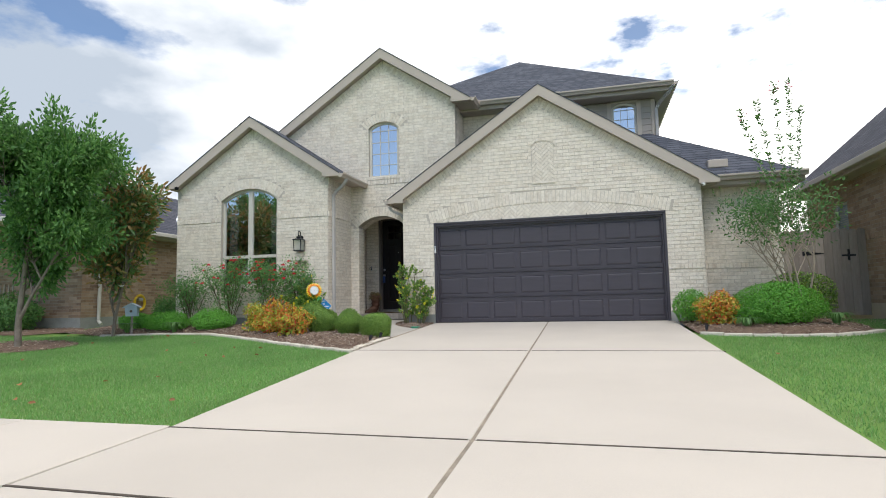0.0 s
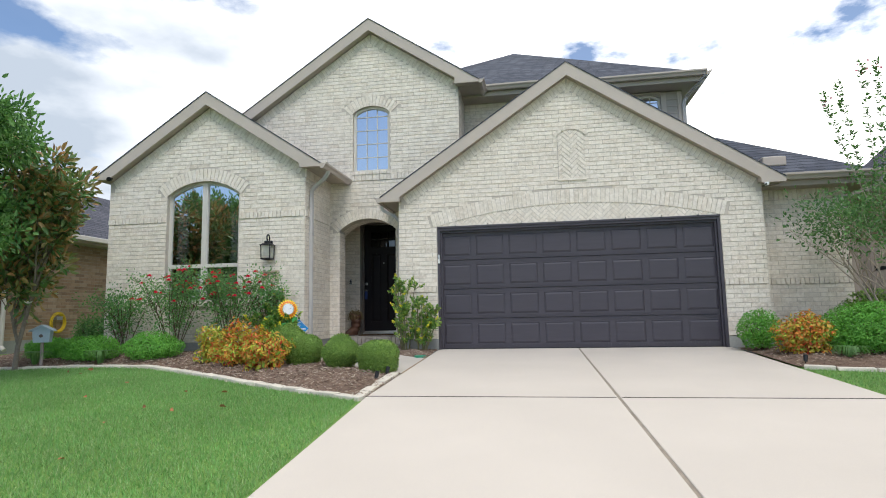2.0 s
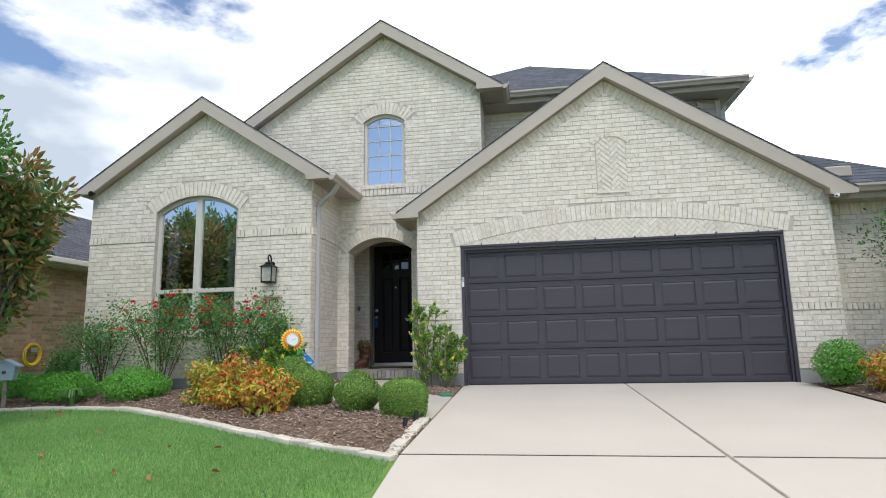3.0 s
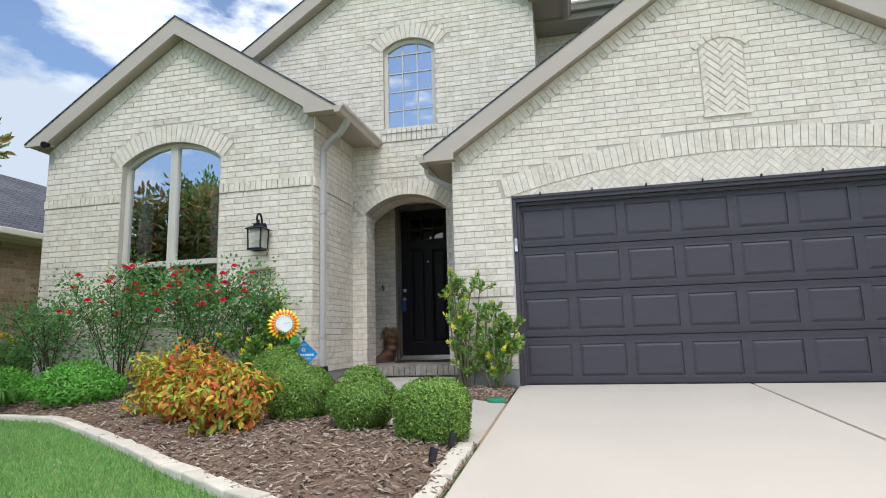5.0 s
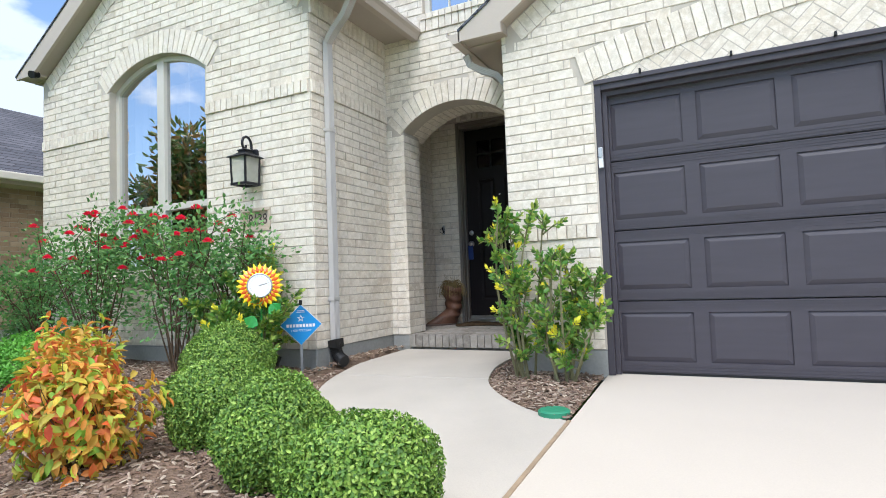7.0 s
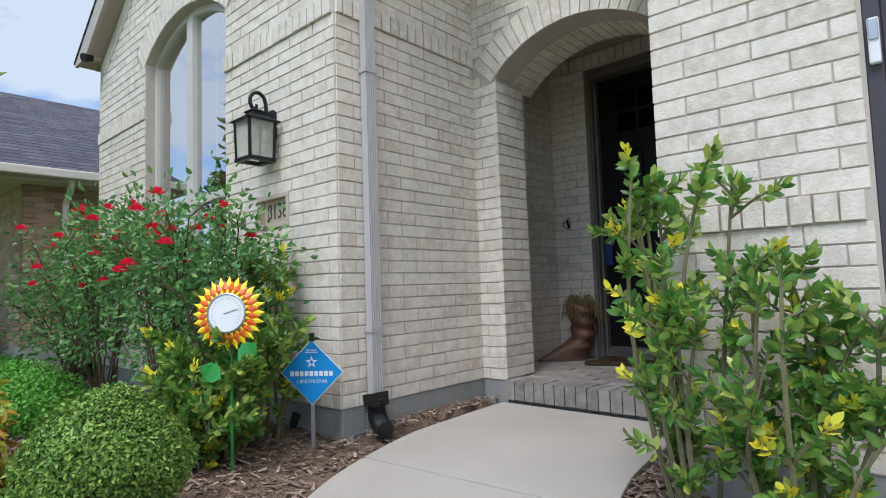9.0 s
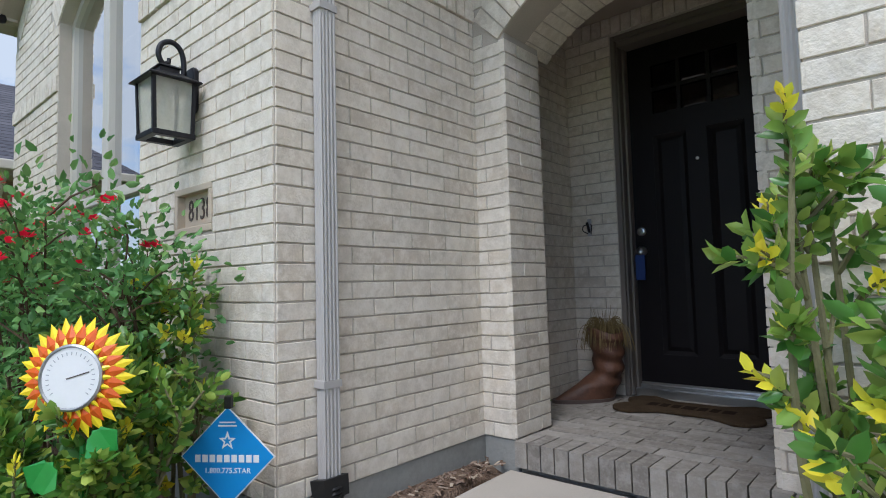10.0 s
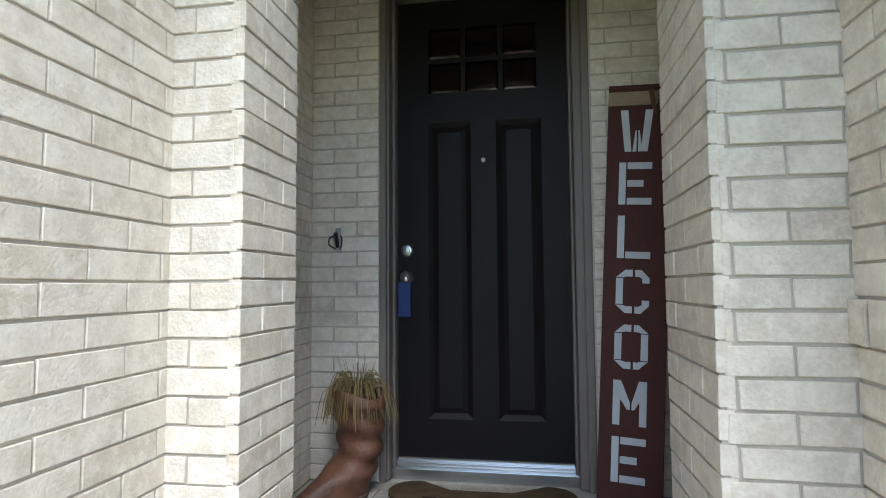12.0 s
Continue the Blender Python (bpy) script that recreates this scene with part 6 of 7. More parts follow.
# ---- garden signs ----
def yard_sign():
    t = thing("yard_sign", "blue diamond-shaped yard sign with white marks on a metal stake", "yard sign")
    m = pose(-2.475, -0.565, 0.0, 0, 0, 35)
    c, h, w = 0.43, 0.178, 0.178
    part("stake", Geo().box((-0.010, -0.004, -0.1), (0.010, 0.004, c + h + 0.01), m), M_GALV, t)
    part("cap", Geo().box((-0.013, -0.012, c + h - 0.01), (0.013, 0.012, c + h + 0.035), m), M_PLASTIC, t, bevel=0.003)
    fr = lambda u, z, d: tuple(m @ Vector((u, -0.006 - d, z)))
    part("border", Geo().prism([(0, c - h), (w, c), (0, c + h), (-w, c)], fr, 0, 0.002), M_WHITE, t)
    k = 0.965
    part("face", Geo().prism([(0, c - h * k), (w * k, c), (0, c + h * k), (-w * k, c)], fr, 0.002, 0.004), M_BLUE, t, "blue sign face")
    star = Geo()
    pts = [((0.034 if i % 2 == 0 else 0.014) * math.sin(TAU * i / 10), c + 0.055 + (0.034 if i % 2 == 0 else 0.014) * math.cos(TAU * i / 10)) for i in range(10)]
    star.prism(pts[::-1], fr, 0.004, 0.0055)
    part("star", star, M_WHITE, t, "white star shape")
    hole = Geo()
    star_in = [((0.018 if i % 2 == 0 else 0.007) * math.sin(TAU * i / 10), c + 0.055 + (0.018 if i % 2 == 0 else 0.007) * math.cos(TAU * i / 10)) for i in range(10)]
    hole.prism(star_in[::-1], fr, 0.0055, 0.0065)
    part("star_inner", hole, M_BLUE, t)
    for i in range(9):
        a = -0.122 + i * 0.0275
        bar = Geo()
        bar.prism([(a, c - 0.02), (a + 0.020, c - 0.02), (a + 0.020, c + 0.006), (a, c + 0.006)], fr, 0.004, 0.0055)
        part("name_bar", bar, M_WHITE, t, "white bar")
    letters("phone_number", "1.800.775.STAR", 0.027, m @ pose(0, -0.0105, c - 0.05) @ UP, M_WHITE, t, 0.0006, "white phone number")
    sm = Geo()
    for a, b, z in ((-0.03, 0.03, c + 0.118), (-0.035, 0.035, c + 0.106)):
        sm.prism([(a, z), (b, z), (b, z + 0.005), (a, z + 0.005)], fr, 0.004, 0.005)
    part("small_print", sm, M_WHITE, t)


yard_sign()


def sunflower():
    t = thing("sunflower_thermometer", "enamelled sunflower garden thermometer with round white dial", "garden thermometer")
    M = pose(-2.461, -1.056, 0.778, 0, 0, 38) @ Matrix.Rotation(radians(90 - 4), 4, "X")
    stem = [M @ Vector((0, 0, -0.02)), Vector((-2.475, -1.03, 0.6)), Vector((-2.48, -1.03, 0.35)), Vector((-2.48, -1.03, -0.1))]
    part("stem", Geo().tube(curve([tuple(p) for p in stem], 5), 0.008, 8), M_ENAMEL_G, t)
    for ring_, n, r0, r1, z, mt in ((0, 24, 0.08, 0.184, -0.004, M_PETAL_Y), (1, 24, 0.075, 0.160, 0.004, M_PETAL_R), (2, 24, 0.07, 0.130, 0.010, M_PETAL_Y)):
        for i in range(n):
            a = TAU * (i + 0.5 * ring_) / n
            ra = Matrix.Rotation(a, 4, "Z")
            w = (0.021, 0.019, 0.008)[ring_]
            g = Geo().add([(r0, -w * 0.5, z), ((r0 + r1) / 2, -w, z + 0.006), (r1, 0, z - 0.004), ((r0 + r1) / 2, w, z + 0.006), (r0, w * 0.5, z), ((r0 + r1) / 2, 0, z + 0.011), ((r0 + r1) / 2, 0, z - 0.002)],
                          [(0, 1, 5), (1, 2, 5), (2, 3, 5), (3, 4, 5), (4, 0, 5), (1, 0, 6), (2, 1, 6), (3, 2, 6), (4, 3, 6), (0, 4, 6)], M @ ra)
            part("petal", g, mt, t, flip=False)
    part("bezel", Geo().lathe([(0.0, 0.0), (0.098, 0.0), (0.098, 0.022), (0.092, 0.026), (0.088, 0.02), (0.0, 0.018)], 36, M), M_GALV, t, "grey dial rim")
    part("dial", Geo().lathe([(0.0, 0.018), (0.088, 0.018), (0.088, 0.0205), (0.0, 0.0205)], 36, M), M_WHITE, t, "white dial")
    ticks = Geo()
    for i in range(23):
        a = radians(-40 + i * 260 / 22)
        ticks.box((0.066, -0.0012, 0.0208), (0.076, 0.0012, 0.0214), M @ Matrix.Rotation(a, 4, "Z"))
    part("scale_marks", ticks, M_GALV, t)
    part("needle", Geo().box((-0.012, -0.0016, 0.0215), (0.06, 0.0016, 0.0225), M @ Matrix.Rotation(radians(16), 4, "Z")), M_NUMBER, t, "dark needle")
    for s, (dx, dz, rot) in enumerate(((-0.045, -0.31, 150), (0.035, -0.225, 40))):
        g = Geo()
        L, Wd = 0.12, 0.052
        up = [(0, 0), (0.25, 0.75), (0.4, 0.8), (0.45, 0.98), (0.6, 0.78), (0.68, 0.84), (0.8, 0.5), (1.0, 0.0)]
        ol = [(a * L, b * Wd) for a, b in up] + [(a * L, -b * Wd) for a, b in up[-2:0:-1]]
        K = M @ pose(dx + 0.03, dz, 0.02) @ Matrix.Rotation(radians(rot), 4, "Z")
        g.prism(ol, lambda u, v, d: tuple(K @ Vector((u, v, d + 0.01 - abs(v) * 0.25))), -0.003, 0.0)
        part("leaf", g, M_ENAMEL_G, t, "green enamel leaf")


sunflower()
# round drain cap lying in the small bed
cap = tagged(part("drain_cover", Geo().lathe([(0.0, -0.05), (0.095, -0.05), (0.095, 0.012), (0.085, 0.02), (0.0, 0.024)], 28, pose(-0.13, -1.10, gz(-0.1, -1.1) + 0.01)), M_CAP, None, "round green plastic drain cap set in mulch", smooth=False), category="drain cap")
spot = thing("spot_light", "small black path light in the mulch", "path light")
part("head", Geo().lathe([(0.0, 0.0), (0.022, 0.0), (0.026, 0.05), (0.028, 0.085), (0.02, 0.085), (0.0, 0.08)], 16, pose(-0.20, -3.42, gz(-0.2, -3.42) + 0.03, -15, 10, 0)), M_PLASTIC, spot)
part("spike", Geo().tube([(-0.20, -3.42, gz(-0.2, -3.42) - 0.05), (-0.20, -3.42, gz(-0.2, -3.42) + 0.04)], 0.008, 6), M_PLASTIC, spot)
for k, (sx, sy) in enumerate(((-0.17, -3.02), (-2.90, -0.42), (4.95 + 0.3, -2.1))):
    copy_thing(spot, pose(sx + 0.20, sy + 3.42, gz(sx, sy) - gz(-0.2, -3.42)))
cams = thing("eave_floodlight", "small dark floodlight under the gable eave", "floodlight")
part("mount", Geo().box((-6.62, -0.50, 3.44), (-6.50, -0.40, 3.52)), M_TRIM, cams, bevel=0.004)
part("lamp_head", Geo().tube([(-6.53, -0.50, 3.46), (-6.50, -0.58, 3.43)], 0.045, 14), M_BLACK, cams)
cam2 = thing("security_camera", "small white security camera at the garage eave", "security camera")
part("dome", Geo().lathe([(0.0, -0.03), (0.03, -0.02), (0.036, 0.0), (0.036, 0.03), (0.0, 0.03)], 16, pose(5.70, -0.20, 2.72)), M_WHITE, cam2)
part("lens", Geo().tube([(5.68, -0.225, 2.715), (5.67, -0.245, 2.71)], 0.014, 10), M_PLASTIC, cam2)


# ---- shrubs in the front bed ----
def boxwood(r, seed):
    """A clipped ball: dense small leaves over a dark twiggy core."""
    t = thing("boxwood_ball", "clipped round green boxwood shrub in mulch", "shrub", "clipped boxwood balls")
    p, d = ball_points(26000, r, (1, 1, 0.92), 0.30, 0.045, seed)
    p[:, 2] += r * 0.88
    keep = p[:, 2] > 0.02
    q = np.random.default_rng(seed)
    join_leaf("foliage", t, p[keep], 0.5 * d[keep] + 0.9 * q.normal(size=p[keep].shape), 0.0165, M_BOX, width=0.62, seed=seed, face=d[keep])
    pc, dc = ball_points(2600, r * 0.66, (1, 1, 0.93), 0.3, 0.01, seed + 1)
    pc[:, 2] += r * 0.88
    join_leaf("inner_leaves", t, pc, dc + 0.7 * q.normal(size=pc.shape), 0.06, M_BOX, width=0.8, seed=seed + 1)
    g, tips = branching((0, 0, -0.14), r * 0.9, 0.9, 4, seed, 0.012, 1, 0.5, 3)
    part("woody_base", g, M_TWIG, t, flip=False)
    return t


BALLS = ((-0.36, -2.75, 0.28, 31, -0.05), (-1.00, -2.47, 0.275, 32, -0.013), (-1.69, -2.17, 0.275, 33, -0.003), (-2.15, -1.68, 0.27, 34, 0.11))
for k, (x, y, r, s, up_) in enumerate(BALLS):
    if k < 2:
        b_ = boxwood(r, s)
        b_.matrix_world = pose(x, y, gz(x, y) + up_)
        kept = (b_,) if k == 0 else kept + (b_,)
    else:
        copy_thing(kept[k % 2], pose(x, y, gz(x, y) + up_, 0, 0, 130 + 60 * k))


def leafy_shrub(name, label, pos, radius, height, n, leaf, material, seed, group="", squash=1.0, width=0.5, stems=7, rough=0.12, lift=0.45, twig=M_TWIG, droop=0.1):
    """A loose mound of leaves on stems."""
    t = thing(name, label, "shrub", group)
    p, d = ball_points(n, 1.0, (radius, radius * squash, height * (1 - lift)), 0.55, rough, seed)
    p[:, 2] += height * lift
    q = np.random.default_rng(seed)
    keep = p[:, 2] > 0.03
    dd = 0.35 * d[keep] + 0.7 * q.normal(size=d[keep].shape) + [0, 0, droop]
    join_leaf("foliage", t, p[keep], dd, leaf, material, width=width, seed=seed, face=d[keep] + [0, 0, 0.45])
    g, tips = branching((0, 0, -0.04), height * 0.75, 0.7, stems, seed, 0.009, 1, 0.45, 3)
    part("woody_base", g, twig, t, flip=False)
    t.matrix_world = pose(*pos)
    return t


NG = "orange nandinas"
for x, y, r, h, s, n in ((-2.05, -2.72, 0.29, 0.58, 41, 1700), (-2.66, -2.38, 0.27, 0.60, 42, 1600), (-3.28, -1.98, 0.25, 0.56, 43, 1400)):
    leafy_shrub("nandina", "low nandina shrub with orange and yellow-green leaves", (x, y, gz(x, y) + 0.04), r, h, n, 0.062, M_NANDINA if s < 43 else M_NANDINA_GREEN, s, NG, width=0.5, rough=0.17, droop=-0.35)
leafy_shrub("nandina", "small rusty orange nandina shrub beside the driveway", (5.62, -1.25, gz(5.6, -1.2) + 0.03), 0.34, 0.60, 3000, 0.05, M_NANDINA, 44, NG, width=0.6, droop=-0.3)
for x, y, r, h, s in ((-4.75, -1.45, 0.52, 0.46, 51), (-5.85, -1.55, 0.50, 0.42, 52), (-6.9, -1.3, 0.45, 0.40, 53)):
    leafy_shrub("low_hedge", "low mound of bright green small-leaved hedge", (x, y, gz(x, y) + 0.03), r, h, 6500, 0.034, M_HOLLY, s, "bright green low hedges", 0.8, 0.55, rough=0.05)
for x, y, r, h, s, n in ((5.28, -0.55, 0.33, 0.62, 54, 4200), (6.55, -1.25, 0.78, 0.72, 55, 15000)):
    leafy_shrub("low_hedge", "full mound of bright green hedge beside the garage", (x, y, gz(x, y) + 0.03), r, h, n, 0.034, M_HOLLY, s, "bright green low hedges", 0.75, 0.55, rough=0.04)
leafy_shrub("dark_hedge", "squared dark green hedge by the gate", (7.35, 0.0, 0.0), 0.62, 0.95, 7000, 0.04, M_BOX, 56, "", 0.6, 0.55, rough=0.03)
leafy_shrub("dark_hedge", "dark green hedge by the neighbouring house", (-10.9, -1.2, -0.05), 0.9, 0.95, 6000, 0.06, M_OAK, 57, "", 0.6, 0.55, rough=0.05)
leafy_shrub("dark_hedge", "small dark green shrub at the house corner", (-6.95, -0.30, 0.02), 0.35, 0.7, 2600, 0.05, M_OAK, 58, "", 0.8, 0.55, rough=0.1)


def strap_clump(pos, n, ln, seed):
    t = thing("grass_clump", "clump of green strap-leaved border grass", "ornamental grass", "border grass clumps")
    q, g = random.Random(seed), Geo()
    for i in range(n):
        a, s = q.uniform(0, TAU), q.uniform(0.5, 1)
        o = Vector((math.cos(a), math.sin(a), 0))
        sd = Vector((-o.y, o.x, 0)) * 0.005
        pts = [o * 0.03, o * ln * 0.35 * s + Vector((0, 0, ln * 0.75)), o * ln * 0.8 * s + Vector((0, 0, ln * 0.8)), o * ln * 1.1 * s + Vector((0, 0, ln * 0.45))]
        v = []
        for k, p in enumerate(pts):
            w = sd * (1, 1.2, 0.8, 0.1)[k]
            v += [p - w, p + w]
        g.add(v, [(0, 1, 3, 2), (2, 3, 5, 4), (4, 5, 7, 6)])
    part("tuft", g, M_LIRIOPE, t, flip=False)
    t.matrix_world = pose(*pos)
    return t


cl = strap_clump((-6.55, -1.95, gz(-6.5, -1.95)), 140, 0.30, 61)
copy_thing(cl, pose(-5.4, -1.85, gz(-5.4, -1.85), 0, 0, 80))
copy_thing(cl, pose(7.35, -1.55, gz(7.3, -1.55), 0, 0, 140))
copy_thing(cl, pose(5.95, -1.75, gz(6, -1.7) - 0.05, 0, 0, 40))


def rose_bush(pos, width, height, seed, blooms, leaves, spread=0.9):
    """Tall arching canes, small leaves in sprays towards the tips, and red double flowers."""
    t = thing("rose_bush", "tall leggy rose bush with red flowers against the brick", "rose bush", "red rose bushes")
    r = random.Random(seed)
    g, tips = Geo(), []
    for i in range(15):
        a = r.uniform(0, TAU)
        reach = r.uniform(0.15, 1.0)
        end = Vector((math.cos(a) * width * reach, math.sin(a) * 0.36 * reach - 0.05, height * r.uniform(0.72, 1.0) * (1 - 0.18 * reach)))
        base = Vector((r.uniform(-0.12, 0.12), r.uniform(-0.08, 0.08), -0.05))
        mid = base.lerp(end, 0.5) + Vector((r.uniform(-0.06, 0.06), r.uniform(-0.05, 0.05), 0.12))
        pts = [Vector(p) for p in curve([tuple(base), tuple(mid), tuple(end)], 6)]
        g = Geo()
        g.tube(pts, [0.009 * (1 - 0.6 * k / 12) for k in range(len(pts))], 5, cap=False)
        for k in range(5):
            j = r.randint(4, len(pts) - 1)
            o = Vector((r.uniform(-1, 1), r.uniform(-1, 1), r.uniform(0.1, 1))).normalized() * r.uniform(0.12, 0.30)
            q = pts[j] + o
            g.tube([pts[j], pts[j].lerp(q, 0.5) + Vector((0, 0, 0.02)), q], [0.005, 0.004, 0.002], 4, cap=False)
            tips.append((q, o.normalized()))
        tips.append((end, (end - mid).normalized()))
        part("cane", g, M_TWIG, t, flip=False)
    p, d = tuft(tips, leaves, 0.24, seed, 0.2)
    join_leaf("foliage", t, p, d, 0.043, M_ROSELEAF, width=0.58, seed=seed)
    high = sorted(tips, key=lambda q: -q[0].z + q[0].y * 0.8 + r.uniform(0, 1.1))[:blooms]
    for q, w in high:
        g = Geo()
        c = Vector(q) + w * 0.05 + Vector((0, -0.03, 0.02))
        for k in range(22):
            a, lay_ = k * 2.4, k / 22
            rad = 0.008 + 0.024 * lay_
            o = Vector((math.cos(a) * rad, math.sin(a) * rad, 0.018 * (1 - lay_)))
            up = Vector((math.cos(a) * lay_, math.sin(a) * lay_, 1.1 - lay_)).normalized()
            s = Vector((-math.sin(a), math.cos(a), 0)) * 0.018
            b0 = c + o
            g.add([b0 - s * 0.5, b0 + s * 0.5, b0 + s + up * 0.018, b0 + up * 0.026, b0 - s + up * 0.018], [(0, 1, 2, 3, 4)])
        part("flower", g, M_ROSE, t, "red double rose", flip=False)
    t.matrix_world = pose(*pos)
    return t


rose_bush((-3.65, -0.85, 0.0), 0.85, 1.56, 71, 24, 36)
rose_bush((-4.75, -0.88, 0.0), 0.80, 1.64, 72, 26, 36)
rose_bush((-5.85, -0.80, 0.0), 0.75, 1.20, 73, 2, 26)
rose_bush((-3.05, -0.68, 0.02), 0.42, 1.32, 74, 6, 18)


def euonymus(name, label, base, height, width, seed, stems, per, yellow, leaf=0.062):
    """Upright bare-legged stems with whorls of glossy variegated leaves and yellow tips."""
    t = thing(name, label, "shrub")
    r = random.Random(seed)
    g, rosettes = Geo(), []
    for i in range(stems):
        a, reach = r.uniform(0, TAU), r.uniform(0.15, 1.0)
        h = height * (r.uniform(0.82, 1.0) if reach < 0.6 else r.uniform(0.52, 0.8))
        end = Vector((math.cos(a) * width * reach, math.sin(a) * width * 0.75 * reach, h))
        base_ = Vector((math.cos(a) * 0.06, math.sin(a) * 0.06, -0.05))
        pts = [Vector(p) for p in curve([tuple(base_), tuple(base_.lerp(end, 0.5) + Vector((r.uniform(-0.07, 0.07), r.uniform(-0.07, 0.07), 0.05))), tuple(end)], 6)]
        g = Geo()
        g.tube(pts, [0.012 * (1 - 0.55 * k / 12) for k in range(len(pts))], 6, cap=False)
        rosettes.append((end, (pts[-1] - pts[-3]).normalized(), 1.0))
        for k in range(r.randint(8, 12)):
            j = r.randint(3, len(pts) - 1)
            o = Vector((r.uniform(-1, 1), r.uniform(-1, 1), r.uniform(0.2, 1.1))).normalized()
            q = pts[j] + o * r.uniform(0.07, 0.22)
            g.tube([pts[j], pts[j].lerp(q, 0.5) + Vector((0, 0, 0.015)), q], [0.006, 0.005, 0.003], 5, cap=False)
            rosettes.append((q, o, r.uniform(0.7, 1.0)))
        part("stem", g, M_CANE, t, flip=False)
    pos, dirs, ypos, ydirs = [], [], [], []
    for c, w, s in rosettes:
        gold = r.random() < yellow
        w = Vector(w)
        sd = w.orthogonal().normalized()
        for k in range(per):
            a = k * 2.399
            lv = k / per
            o = (Quaternion(w, a) @ sd)
            p = Vector(c) - w * 0.07 * (1 - lv) * 1.4
            d = o * (1.15 - 0.75 * lv) + w * (0.25 + 0.9 * lv)
            (ypos if gold and lv > 0.45 else pos).append(tuple(p))
            (ydirs if gold and lv > 0.45 else dirs).append(tuple(d))
    join_leaf("foliage", t, pos, dirs, leaf, M_EUON, width=0.55, fold=0.08, seed=seed)
    if ypos:
        join_leaf("young_foliage", t, ypos, ydirs, leaf * 0.85, M_YELLOW, "bright yellow young leaves", width=0.55, fold=0.08, seed=seed + 1)
    t.matrix_world = pose(*base)
    return t


euonymus("euonymus_shrub", "upright variegated shrub with yellow tips beside the garage", (-0.56, -0.27, 0.0), 1.33, 0.32, 81, 11, 15, 0.20, 0.050)
euonymus("euonymus_shrub", "lower spreading variegated shrub beside the garage door", (-0.26, -0.34, 0.0), 0.92, 0.30, 84, 10, 17, 0.16, 0.050)
euonymus("euonymus_shrub", "low variegated shrub round the sunflower thermometer", (-2.78, -0.92, 0.0), 0.82, 0.42, 82, 18, 20, 0.06, 0.052)
euonymus("euonymus_shrub", "low dense variegated shrub in front of the sunflower thermometer", (-2.74, -1.14, gz(-2.7, -1.1)), 0.46, 0.36, 85, 18, 17, 0.05, 0.052)
euonymus("euonymus_shrub", "variegated shrub against the brick corner", (-2.82, -0.62, 0.03), 1.02, 0.22, 83, 7, 16, 0.25, 0.05)


# ---- trees ----
def tree(name, label, base, seed, trunk_h, stems, r0, spread, kids, levels, per, radius, leaf, bark, leaves, lean=0.3, width=0.42, first=0.35, up=0.5, group=""):
    t = thing(name, label, "tree", group)
    g, tips = branching((0, 0, -0.1), trunk_h, spread, stems, seed, r0, levels, lean, kids, up, first)
    part("trunk", g, bark, t, smooth=True, flip=False)
    p, d = tuft(tips, per, radius, seed, 0.15)
    join_leaf("crown", t, p, d, leaf, leaves, width=width, seed=seed)
    t.matrix_world = pose(*base)
    return t, tips


oak, _ = tree("oak_tree", "young live oak with dense dark green crown in a mulch ring", (-6.62, -4.35, gz(-6.62, -4.35) + 0.03), 91, 3.0, 1, 0.085, 0.95, 7, 3, 52, 0.27, 0.10, M_BARK, M_OAK, 0.03, 0.5, 0.22, 0.55)
oak.scale = (0.72, 0.72, 1.05)
mg, mtips = tree("magnolia_tree", "slim magnolia with glossy green and rusty leaves", (-6.58, -2.30, -0.1), 92, 2.5, 1, 0.045, 0.46, 10, 2, 25, 0.25, 0.15, M_BARK, M_MAGNOLIA, 0.05, 0.42, 0.12, 0.6)
mg.scale = (0.9, 0.9, 0.95)
rr = random.Random(9)
for q, w in rr.sample(mtips, 9):
    fl = Geo()
    for k in range(7):
        a = TAU * k / 7
        o = Vector((math.cos(a), math.sin(a), 0.6)).normalized()
        s = Vector((-math.sin(a), math.cos(a), 0)) * 0.03
        c = Vector(q) + Vector((0.1, -0.1, 0.05))
        fl.add([c, c + o * 0.05 - s, c + o * 0.1, c + o * 0.05 + s], [(0, 1, 2, 3)])
    part("flower", fl, M_WHITE, mg, "creamy white magnolia flower", flip=False)
cr, ctips = tree("crape_myrtle", "multi-stemmed crape myrtle with sparse crown and pink tips", (6.95, -1.05, -0.03), 93, 1.75, 5, 0.026, 0.8, 5, 2, 12, 0.22, 0.060, M_BARK_TAN, M_CRAPE, 0.30, 0.5, 0.55, 0.75)
pk, pkd, lfp, lfd = [], [], [], []
